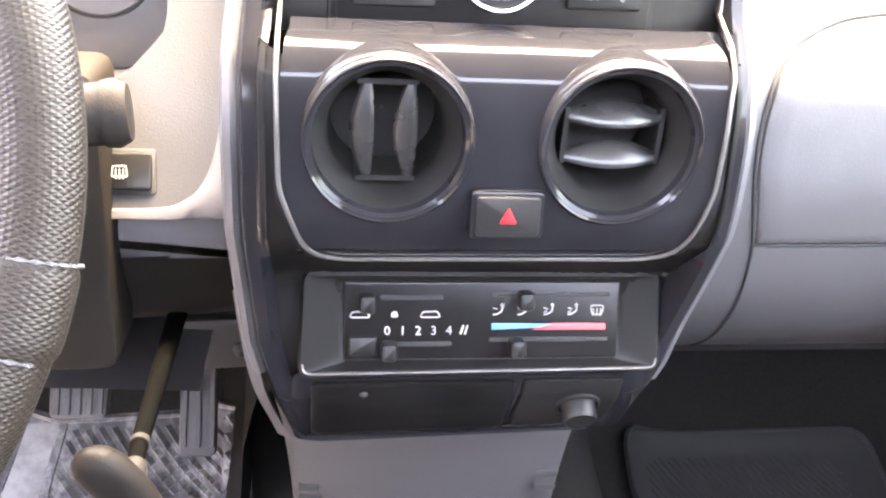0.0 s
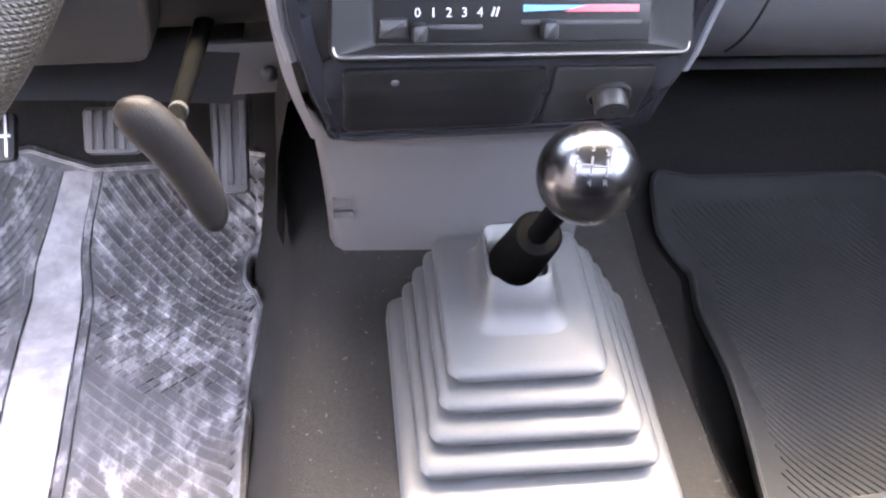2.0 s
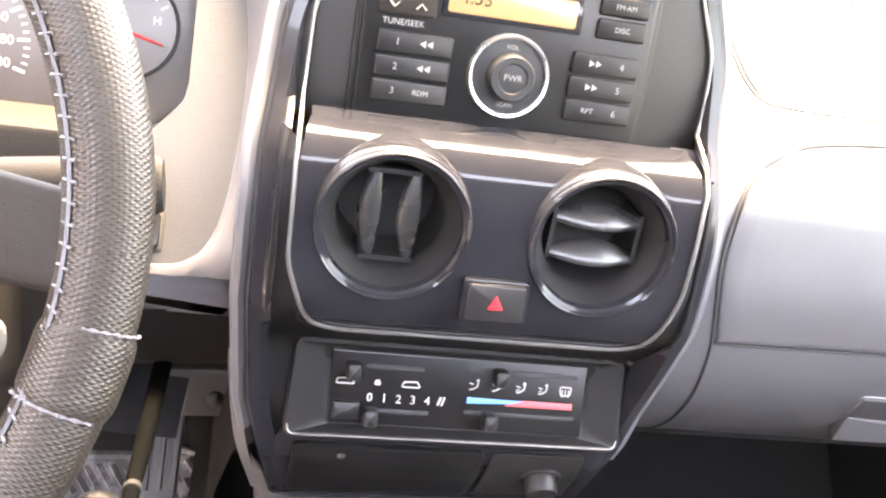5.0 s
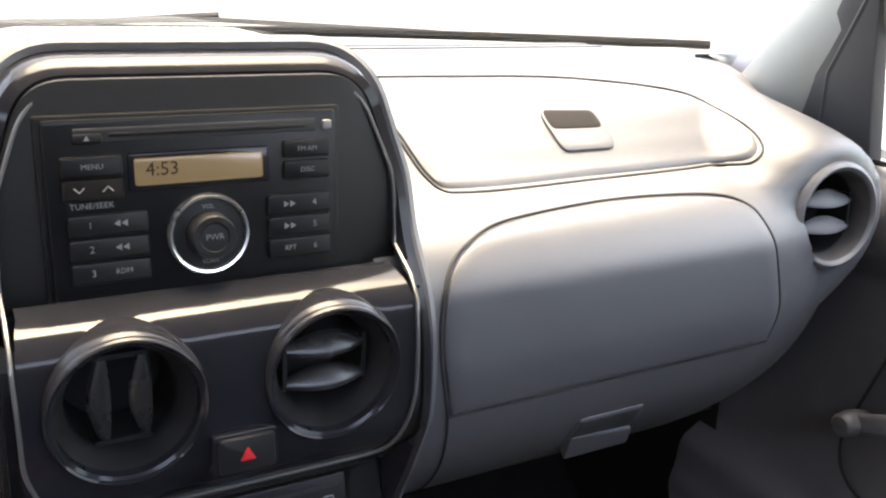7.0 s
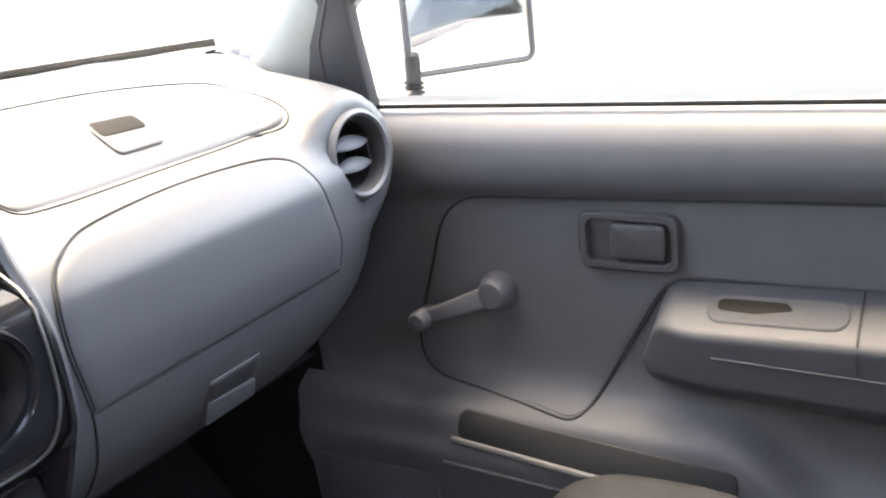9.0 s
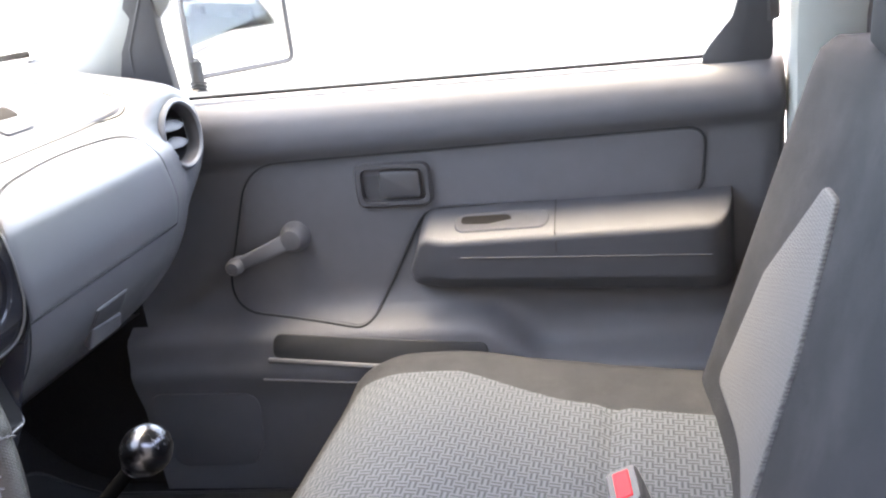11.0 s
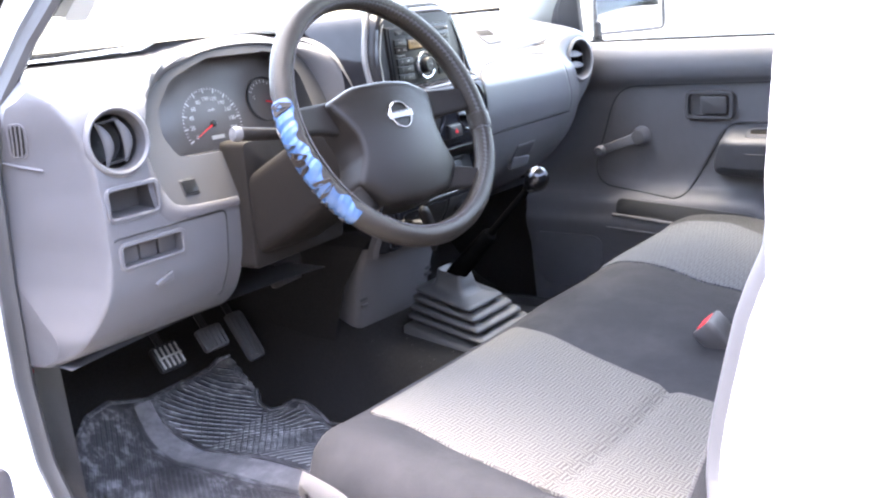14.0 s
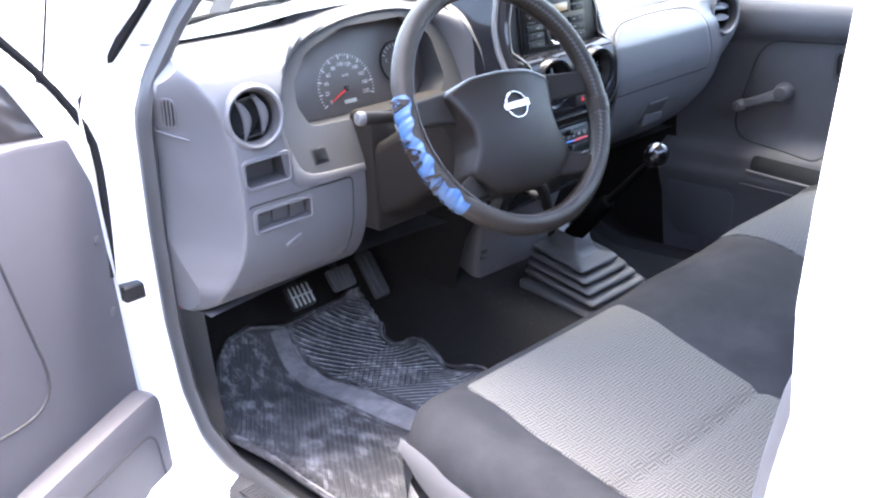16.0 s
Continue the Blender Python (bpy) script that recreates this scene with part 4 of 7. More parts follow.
# ---- air vents ----
def air_vent(name, at, R, upright, ringm, label, tilt=0.0, swing=0.0, inner=CHAR, vane=VANEM, turn=0.0, flush=False, crescent=False):
    """A round vent: outer ring, bevelled inner ring, dark barrel, and two curved vanes in a frame."""
    e = thing(name, label, "air vent", "round dashboard vents")
    M = Matrix.Translation(at) @ Euler((radians(tilt), 0, radians(swing))).to_matrix().to_4x4() @ FACE
    bm = bmesh.new()
    lathe(bm, [(R * 1.13, -0.012), (R * 1.12, -0.002), (R * 1.07, 0.0025), (R * 1.0, 0.0045), (R * 0.95, 0.0035), (R * 0.91, 0.0)] if flush else [(R * 1.13, -0.022), (R * 1.12, -0.004), (R * 1.06, 0.004), (R * 0.99, 0.0075), (R * 0.94, 0.006), (R * 0.91, 0.0)], M, 56)
    part("outer_ring", bm, ringm, e)
    bm = bmesh.new()
    lathe(bm, [(R * 0.915, 0.001), (R * 0.90, -0.002), (R * 0.86, -0.006), (R * 0.84, -0.012), (R * 0.83, -0.022)] if flush else [(R * 0.915, 0.001), (R * 0.88, -0.002), (R * 0.79, -0.010), (R * 0.755, -0.014), (R * 0.74, -0.022)], M, 56)
    part("inner_ring", bm, inner, e)
    bm = bmesh.new()
    lathe(bm, [(R * (0.835 if flush else 0.745), -0.018), (R * 0.74, -0.045), (R * 0.70, -0.055), (0.001, -0.058)], M, 40)
    part("barrel", bm, BLACK, e)
    T = M @ Matrix.Rotation(radians((0 if upright else 90) + turn), 4, "Z")
    for s in (-1, 1):
        bm = bmesh.new()
        y0 = s * R * 0.63
        o = rpoly([(-R * 0.38, y0 - 0.0015), (R * 0.38, y0 - 0.0015), (R * 0.38, y0 + 0.0015), (-R * 0.38, y0 + 0.0015)], 0.001, 2)
        loft(bm, [[T @ Vector((u, v, h)) for u, v in o] for h in (-0.045, -0.013)])
        part("vane_frame", bm, BLACK, e)
    for s in (-1, 1):
        bm = bmesh.new()
        rows = []
        lean_v = radians(12 if upright else -38)
        for q in lin(-0.72 if flush else -0.61, 0.72 if flush else 0.61, 17):
            w = R * (0.04 + (0.115 if upright else 0.17) * max(0, math.cos(q * 2.2)))
            cx = s * R * 0.27 - R * 0.07 * (math.cos(q * 2.4) - 0.4) * (1 if upright else -1)
            if crescent:
                w = R * (0.03 + 0.13 * max(0, math.cos(q * 2.1)))
                cx = s * R * 0.33 + R * 0.34 * (math.cos(q * 1.7) - 0.62)
            ring_ = []
            for a in lin(0, 2 * math.pi * 11 / 12, 12):
                u, h = w * math.cos(a), 0.0022 * math.sin(a)
                ring_.append(T @ Vector((cx + u * math.cos(lean_v) - h * math.sin(lean_v), q * R, -0.016 + u * math.sin(lean_v) + h * math.cos(lean_v) + 0.004 * math.cos(q * 2.3))))
            rows.append(ring_)
        loft(bm, rows)
        part("vane", bm, vane, e)
    return e


# ---- centre stack ----
STACK = [(0.35, 0.046), (0.37, 0.036), (0.40, 0.016), (0.43, -0.002), (0.465, -0.009), (0.515, -0.004), (0.535, -0.022), (0.56, -0.05), (0.59, -0.06), (0.63, -0.0605), (0.66, -0.057), (0.674, -0.050), (0.683, -0.034), (0.689, -0.012), (0.70, -0.006), (0.76, 0.0), (0.80, 0.004), (0.835, 0.02)]


def st(u, v, h=0.0):
    return (u + CX, curve(STACK, v) - h, v)


RIMP = [(0.35, 0.048), (0.37, 0.038), (0.40, 0.018), (0.43, 0.001), (0.48, -0.012), (0.53, -0.030), (0.58, -0.043), (0.62, -0.045), (0.66, -0.036), (0.70, -0.014), (0.76, 0.0), (0.80, 0.004), (0.835, 0.02)]
OUT = dense(rpoly([(-0.128, 0.359), (0.112, 0.370), (0.132, 0.448), (0.146, 0.56), (0.143, 0.66), (0.140, 0.74), (0.112, 0.829), (-0.120, 0.829), (-0.150, 0.74), (-0.158, 0.66), (-0.158, 0.56), (-0.152, 0.47)], [0.012, 0.03, 0.06, 0.06, 0.1, 0.1, 0.05, 0.05, 0.1, 0.1, 0.06, 0.05], 8), 0.012)
STK = thing("center_stack", "glossy black centre stack with silver edging", "centre console")
bm = bmesh.new()
ins = inset(OUT, 0.014)
rows = [[(u + CX, 0.22, v) for u, v in inset(OUT, -0.002)], [(u + CX, curve(RIMP, v) + 0.028, v) for u, v in inset(OUT, -0.002)], [(u + CX, curve(RIMP, v) + 0.006, v) for u, v in OUT], [(u + CX, curve(RIMP, v) - 0.002, v) for u, v in inset(OUT, 0.004)], [(u + CX, curve(RIMP, v) - 0.003, v) for u, v in inset(OUT, 0.011)], [st(u, v, -0.002) for u, v in inset(OUT, 0.017)]]
loft(bm, rows, cap0=False, cap1=False)
part("surround", bm, GLOSS, STK, "glossy dark surround")
bm = bmesh.new()
SILP = dense(rpoly([(-0.116, 0.547), (0.106, 0.549), (0.119, 0.60), (0.120, 0.66), (0.128, 0.705), (0.127, 0.745), (0.099, 0.8135), (-0.107, 0.8135), (-0.132, 0.745), (-0.135, 0.66), (-0.134, 0.60)], [0.035, 0.035, 0.05, 0.1, 0.1, 0.06, 0.045, 0.045, 0.06, 0.1, 0.05], 8), 0.01)
tube(bm, [st(u, v, 0.0035) for u, v in SILP], 0.0014, 6, close=True)
part("silver_edge", bm, SILVER, STK, "thin silver edging")
bm = bmesh.new()
tube(bm, [(u + CX, curve(RIMP, v) + 0.016, v) for u, v in inset(OUT, -0.004) if v > 0.43], 0.006, 8)
part("grey_surround", bm, GREY, STK, "grey outer rim")
bm = bmesh.new()
patch(bm, inset(OUT, 0.013), lambda u, v, h: st(u, v, h), -0.01, -0.004, 0.001, rings=30, centre=(0.0, 0.60))
bmesh.ops.delete(bm, geom=[v for v in bm.verts if min(math.hypot(v.co.x - CX - vx, v.co.z - 0.628) for vx in (-0.074, 0.0585)) < 0.055], context="VERTS")
bmesh.ops.delete(bm, geom=[v for v in bm.verts if v.co.z > 0.683 and v.co.y > -0.03], context="VERTS")
part("back_plate", bm, SATIN, STK, "satin black face")
bm = bmesh.new()
rows = [[(-0.143 - 0.006 * q + 0.016 * (1 - q) ** 2 - w, curve(RIMP, z) + 0.010 + w * 0.8, z) for w in (0.0, 0.003, 0.007, 0.009)] + [(-0.150 + 0.016 * (1 - q) ** 2, curve(RIMP, z) + 0.035, z)] for z, q in ((z, (z - 0.362) / 0.148) for z in lin(0.352, 0.510, 15))]
loft(bm, rows, close=False)
part("flank", bm, LOWM, STK, "grey flank below the dashboard")
# glossy panel that carries the two vents
bm = bmesh.new()
half = [(0.548, 0.108), (0.553, 0.1165), (0.57, 0.122), (0.60, 0.1305), (0.64, 0.128), (0.678, 0.1245), (0.684, 0.122)]
grid(bm, lambda s, v: st(s * curve(half, v) - 0.006, v, 0.001), lin(-1, 1, 90), lin(0.548, 0.6865, 50))
for vx in (-0.074, 0.0585):
    punch(bm, vx + CX, 0.628, 0.0435)
part("vent_panel", bm, GLOSS, STK, "glossy black vent panel")
for i, (vx, up) in enumerate(((-0.074, True), (0.0585, False))):
    air_vent("air_vent", (vx + CX, -0.058, 0.628), 0.0455, up, GLOSS, "round gloss black vent with upright vanes" if up else "round gloss black vent with lying vanes", tilt=3, inner=BLACK, vane=VANEM)
    bm = bmesh.new()
    M = Matrix.Translation((vx + CX, -0.058, 0.628)) @ Euler((radians(3), 0, 0)).to_matrix().to_4x4() @ FACE
    lathe(bm, [(0.0453, 0.0076), (0.0466, 0.0090), (0.0478, 0.0078), (0.0486, 0.004)], M, 56)
    part("vent_rim", bm, GLOSS, STK, "glossy vent rim")
# plate behind the radio
up_ = [(u, v) for u, v in inset(OUT, 0.013) if v > 0.672]
bm = bmesh.new()
slab(bm, up_, lambda u, v, h: (u + CX, -0.0035 + 0.052 * (v - 0.736) - h, v), -0.01, 0.0, 0.0005)
part("radio_surround", bm, SATIN, STK, "satin black plate round the radio")
# hazard switch
hz = thing("hazard_switch", "black hazard switch with a red triangle", "switch")
HM = Matrix.Translation((0.003, -0.0655, 0.587)) @ Euler((radians(-4), 0, 0)).to_matrix().to_4x4() @ FACE
bm = bmesh.new()
o = rpoly([(-0.0215, -0.0145), (0.0215, -0.0145), (0.0215, 0.0145), (-0.0215, 0.0145)], 0.004, 4)
slab(bm, o, lambda u, v, h: tuple(HM @ Vector((u, v, h))), -0.02, 0.004, 0.0018)
part("rim", bm, GLOSS, hz)
bm = bmesh.new()
o = rpoly([(-0.0185, -0.0118), (0.0185, -0.0118), (0.0185, 0.0118), (-0.0185, 0.0118)], 0.003, 4)
slab(bm, o, lambda u, v, h: tuple(HM @ Vector((u, v, h))), 0, 0.0062, 0.0014)
hb = part("button", bm, BLACK, hz)
bm = bmesh.new()
slab(bm, rpoly([(-0.0052, -0.004), (0.0052, -0.004), (0, 0.0055)], 0.0006, 2), lambda u, v, h: tuple(HM @ Vector((u, v, h))), 0.0058, 0.0068, 0.0002)
part("triangle", bm, REDM, hb, "red warning triangle")

# ---- car radio ----
RAD = thing("car_radio", "black double height car radio with an amber display", "car radio")
RM = Matrix.Translation((0.0, -0.006, 0.736)) @ Euler((radians(-3), 0, 0)).to_matrix().to_4x4() @ FACE


def rbox(name, x0, x1, y0, y1, h, material, parent=RAD, h0=0.0, b=0.0012, r=0.002, label=""):
    bm = bmesh.new()
    o = rpoly([(x0, y0), (x1, y0), (x1, y1), (x0, y1)], r, 3)
    slab(bm, o, lambda u, v, k: tuple(RM @ Vector((u, v, k))), h0, h, b)
    return part(name, bm, material, parent, label)


rbox("chassis", -0.0995, 0.0925, -0.0555, 0.060, 0.003, SATIN, h0=-0.05)
rbox("face", -0.0955, 0.0885, -0.0525, 0.0575, 0.006, ASHM, r=0.003)
slot = rbox("disc_slot", -0.079, 0.074, 0.0435, 0.0525, 0.0068, DARKGAP, h0=0.004)
rbox("slot_lip", -0.058, 0.066, 0.0465, 0.0490, 0.0076, SATIN, slot, h0=0.005, b=0.0004)
rbox("eject_key", -0.079, -0.062, 0.0432, 0.0492, 0.0085, SATIN, h0=0.005)
letters("\u25b2", 0.004, RM @ Matrix.Translation((-0.071, 0.0464, 0.0088)), RAD, RPRINT)
rbox("corner_key", 0.0785, 0.0850, 0.0445, 0.0510, 0.0085, RPRINT, h0=0.005, label="small pale corner key")
rbox("display_frame", -0.0485, 0.041, 0.0125, 0.0362, 0.0075, GLOSS, h0=0.004)
disp = rbox("display", -0.0448, 0.0365, 0.0157, 0.0328, 0.0085, LCD, h0=0.004, label="amber lit display")
letters("4:53", 0.0120, RM @ Matrix.Translation((-0.0280, 0.0255, 0.0088)), disp, COLM)
for x0, x1, y0, y1, s in ((-0.087, -0.0515, 0.0232, 0.036, "MENU"), (0.0505, 0.0828, 0.0272, 0.0385, "FM\u00b7AM"), (0.0505, 0.0828, 0.0128, 0.0252, "DISC")):
    k = rbox("key", x0, x1, y0, y1, 0.0092, SATIN, h0=0.004)
    letters(s, 0.0047, RM @ Matrix.Translation(((x0 + x1) / 2, (y0 + y1) / 2, 0.0096)), k, RPRINT)
k = rbox("tune_key", -0.087, -0.0515, 0.0098, 0.0222, 0.0092, COLM, h0=0.004)
for s, tx in ((-1, -0.0775), (1, -0.0610)):
    bm = bmesh.new()
    tube(bm, [RM @ Vector((tx + dx, 0.0160 + s * dy, 0.0096)) for dx, dy in ((-0.003, -0.0015), (0, 0.0015), (0.003, -0.0015))], 0.0005, 4)
    part("arrow", bm, RPRINT, k)
letters("TUNE/SEEK", 0.0052, RM @ Matrix.Translation((-0.0705, 0.0055, 0.0064)), RAD, RPRINT)
for row in range(3):
    y1 = 0.0005 - row * 0.0149
    k = rbox("key", -0.0855, -0.0385, y1 - 0.0135, y1, 0.009, SATIN, h0=0.004)
    letters(str(row + 1), 0.006, RM @ Matrix.Translation((-0.0728, y1 - 0.0065, 0.0094)), k, RPRINT)
    letters(("\u25c0\u25c0", "\u25c0\u25c0", "RDM")[row], 0.0048, RM @ Matrix.Translation((-0.0550, y1 - 0.0065, 0.0094)), k, RPRINT)
    y1 = 0.0030 - row * 0.0149
    k = rbox("key", 0.0385, 0.0828, y1 - 0.0135, y1, 0.009, SATIN, h0=0.004)
    letters(str(row + 4), 0.006, RM @ Matrix.Translation((0.0710, y1 - 0.0066, 0.0094)), k, RPRINT)
    letters(("\u25b6\u25b6", "\u25b6\u25b6", "RPT")[row], 0.0048, RM @ Matrix.Translation((0.0533, y1 - 0.0066, 0.0094)), k, RPRINT)
KM = RM @ Matrix.Translation((-0.0010, -0.0182, 0.006)) @ Matrix.Diagonal((0.92, 0.92, 1, 1))
bm = bmesh.new()
lathe(bm, [(0.0285, -0.002), (0.0285, 0.003), (0.0275, 0.005), (0.0258, 0.0045), (0.0252, 0.001)], KM, 48)
part("dial_ring", bm, CHROME, RAD, "bright ring round the volume dial")
bm = bmesh.new()
lathe(bm, [(0.0253, 0.0), (0.0253, 0.002), (0.016, 0.0025), (0.0155, 0.014), (0.0145, 0.0155), (0.0105, 0.0155), (0.0095, 0.0145), (0.001, 0.015)], KM, 48)
kn = part("volume_dial", bm, BLACK, RAD)
letters("PWR", 0.006, KM @ Matrix.Translation((0, 0.0005, 0.0158)), kn, RPRINT)
letters("SCAN", 0.0045, KM @ Matrix.Translation((0, -0.0195, 0.0028)), kn, RPRINT)
letters("VOL", 0.0045, KM @ Matrix.Translation((0, 0.0195, 0.0028)), kn, RPRINT)

# ---- heater panel ----
HV = thing("heater_control_panel", "dark heater control panel with sliders", "heater control")
VM = Matrix.Translation((CX - 0.001, -0.006, 0.4875)) @ Euler((radians(-14), 0, 0)).to_matrix().to_4x4() @ FACE


def vbox(name, x0, x1, y0, y1, h, material, parent=HV, h0=0.0, b=0.001, r=0.0015, label=""):
    bm = bmesh.new()
    o = rpoly([(x0, y0), (x1, y0), (x1, y1), (x0, y1)], r, 3)
    slab(bm, o, lambda u, v, k: tuple(VM @ Vector((u, v, k))), h0, h, b)
    return part(name, bm, material, parent, label)


bm = bmesh.new()
oo = rpoly([(-0.124, -0.038), (0.124, -0.036), (0.121, 0.036), (-0.121, 0.036)], 0.010, 5)
ii = rpoly([(-0.098, -0.028), (0.098, -0.028), (0.098, 0.028), (-0.098, 0.028)], 0.010, 5)
fv = lambda q, h: [tuple(VM @ Vector((u, v, h))) for u, v in q]
loft(bm, [fv(oo, -0.02), fv(oo, 0.004), fv(inset(oo, 0.002), 0.0065), fv(inset(oo, 0.005), 0.0065), fv(ii, -0.001)], cap0=False)
part("housing", bm, SATIN, HV, "dark dished housing")
bm = bmesh.new()
tube(bm, [VM @ Vector((u, v, 0.006)) for u, v in inset(oo, 0.003) if v < 0.02], 0.0010, 6)
part("silver_lip", bm, SILVER, HV, "silver lower lip")
vbox("face", -0.0935, 0.0935, -0.0265, 0.0265, 0.002, ASHM, h0=-0.004, r=0.002)
for nm, x0, x1, y in (("slot", -0.0700, -0.0279, 0.0160), ("slot", 0.0043, 0.0868, 0.0182), ("slot", -0.0600, -0.0215, -0.0158), ("slot", 0.0043, 0.0868, -0.0130)):
    vbox(nm, x0, x1, y - 0.0016, y + 0.0016, 0.0026, DARKGAP, h0=0.0005, b=0.0003)
for x, y in ((-0.0785, 0.0133), (0.0270, 0.0150), (-0.0640, -0.0190), (0.0222, -0.0172)):
    vbox("slider_knob", x - 0.0052, x + 0.0052, y - 0.006, y + 0.006, 0.015, BLACK, h0=0.001, b=0.0025, r=0.003)
vbox("ac_button", -0.0905, -0.0715, -0.0225, -0.0100, 0.006, BLACK, h0=0.001, b=0.0015)
for i in range(5):
    letters("01234"[i], 0.0088, VM @ Matrix.Translation((-0.0649 + i * 0.01035, -0.0068, 0.0024)), HV)
# fan symbol, vent and recirculation marks as simple strokes
bm = bmesh.new()
for s in (-1, 1):
    for d in (-1, 1):
        tube(bm, [VM @ Vector((-0.0134 + d * 0.0014, -0.0061, 0.0024)), VM @ Vector((-0.0134 + d * 0.0014 + s * 0.0009, -0.0061 + s * 0.0030, 0.0024))], 0.0008, 4)
part("fan_mark", bm, PRINT, HV)
for k, x in enumerate((0.0096, 0.0265, 0.0444, 0.0611)):
    bm = bmesh.new()
    tube(bm, [VM @ Vector((x + dx, 0.0065 + dy, 0.0024)) for dx, dy in ((0.0026, 0.003), (0.0022, 0.0), (-0.0008, -0.002), (-0.0034, -0.0024))], 0.00055, 4)
    tube(bm, [VM @ Vector((x - 0.0036, 0.0088, 0.0024)), VM @ Vector((x - 0.0006, 0.0080, 0.0024))], 0.00045, 4)
    if k > 1:
        tube(bm, [VM @ Vector((x - 0.0036, 0.0056, 0.0024)), VM @ Vector((x - 0.0012, 0.0066, 0.0024))], 0.00045, 4)
    lathe(bm, [(0.0011, 0.0), (0.0011, 0.0004), (0.0001, 0.0004)], VM @ Matrix.Translation((x + 0.0024, 0.0108, 0.002)), 10)
    part("airflow_mark", bm, PRINT, HV)
bm = bmesh.new()
o = rpoly([(0.0745, 0.0042), (0.0815, 0.0042), (0.0826, 0.0104), (0.0734, 0.0104)], 0.0015, 2)
tube(bm, [VM @ Vector((u, v, 0.0024)) for u, v in o], 0.0005, 4, close=True)
for i in range(3):
    tube(bm, [VM @ Vector((0.0755 + i * 0.0025, 0.0032, 0.0024)), VM @ Vector((0.0755 + i * 0.0025, 0.0085, 0.0024))], 0.0005, 4)
part("defrost_mark", bm, PRINT, HV)
for x, w in ((-0.0831, 0.0070), (-0.0602, 0.0025), (-0.0363, 0.0070)):
    bm = bmesh.new()
    o = rpoly([(x - w, 0.0026), (x + w, 0.0026), (x + w * 0.6, 0.0066), (x - w * 0.7, 0.0062)], 0.001, 2)
    if w > 0.005:
        tube(bm, [VM @ Vector((u, v, 0.0024)) for u, v in o], 0.0006, 4, close=True)
    else:
        slab(bm, o, lambda u, v, k: tuple(VM @ Vector((u, v, k))), 0.001, 0.0026, 0.0002)
    part("air_source_mark", bm, PRINT, HV)
for sgn, m2, nm in ((0, BLUEPR, "cold_band"), (1, REDPR, "hot_band")):
    bm = bmesh.new()
    if sgn == 0:
        o = [(0.0055, -0.0062), (0.0475, -0.0044), (0.0475, -0.0022), (0.0055, -0.0018)]
    else:
        o = [(0.0335, -0.0062), (0.0842, -0.0062), (0.0842, -0.0018), (0.0475, -0.0018)]
    slab(bm, o, lambda u, v, k: tuple(VM @ Vector((u, v, k))), 0.001, 0.0026 + sgn * 0.0004, 0.0002)
    part(nm, bm, m2, HV, ("blue" if sgn == 0 else "red") + " temperature band")

# ---- ashtray and lighter ----
ash = thing("ashtray", "glossy black ashtray drawer under the heater panel", "ashtray")


def lowface(name, x0, x1, z0, z1, h0, h1, material, parent, r=0.004, b=0.0015, label="", slant=0.0):
    """A plate on the sloping foot of the centre stack."""
    bm = bmesh.new()
    o = rpoly([(x0, z0), (x1, z0 + slant), (x1, z1), (x0, z1)], r, 3)
    patch(bm, dense(o, 0.008), lambda u, v, h: st(u - CX, v, h), h0, h1, b, rings=18)
    return part(name, bm, material, parent, label)


lowface("frame", -0.121, 0.128, 0.3615, 0.450, -0.006, 0.0005, GLOSS, ash, 0.010, slant=0.012)
lowface("drawer", -0.108, 0.034, 0.374, 0.442, -0.004, 0.0055, ASHM, ash, 0.006, 0.003, slant=0.006)
bm = bmesh.new()
o = rpoly([(-0.108, 0.442), (-0.093, 0.430), (-0.100, 0.384), (-0.108, 0.378)], 0.003, 2)
slab(bm, o, lambda u, v, h: st(u - CX, v, h), 0.002, 0.0055, 0.001)
part("side_lip", bm, ASHM, ash)
bm = bmesh.new()
tube(bm, [st(u - CX, v, 0.001) for u, v in ((-0.119, 0.378), (-0.112, 0.366), (-0.10, 0.3635), (0.0, 0.368), (0.09, 0.3725), (0.106, 0.3735))], 0.0016, 6)
part("lower_lip", bm, GLOSS, ash, "glossy lower lip")
bm = bmesh.new()
lathe(bm, [(0.0036, 0.0), (0.0036, 0.002), (0.002, 0.003), (0.0003, 0.003)], Matrix.Translation(st(-0.072 - CX, 0.4315, 0.003)) @ Euler((radians(33), 0, 0)).to_matrix().to_4x4() @ FACE, 14)
part("stud", bm, CHAR, ash)
lig = thing("cigarette_lighter", "black cigarette lighter in a square panel", "lighter")
lowface("panel", 0.039, 0.111, 0.384, 0.442, -0.004, 0.0045, BLACK, lig, slant=0.003)
bm = bmesh.new()
LM = Matrix.Translation(st(0.0825 - CX, 0.4165, 0.0045)) @ Euler((radians(33), 0, 0)).to_matrix().to_4x4() @ FACE
lathe(bm, [(0.0160, 0.0), (0.0160, 0.002), (0.0145, 0.003), (0.0136, 0.001)], LM, 32)
part("socket_ring", bm, BLACK, lig)
bm = bmesh.new()
lathe(bm, [(0.0125, 0.0), (0.0125, 0.012), (0.0112, 0.0145), (0.001, 0.015)], LM, 32)
part("knob", bm, BLACK, lig)

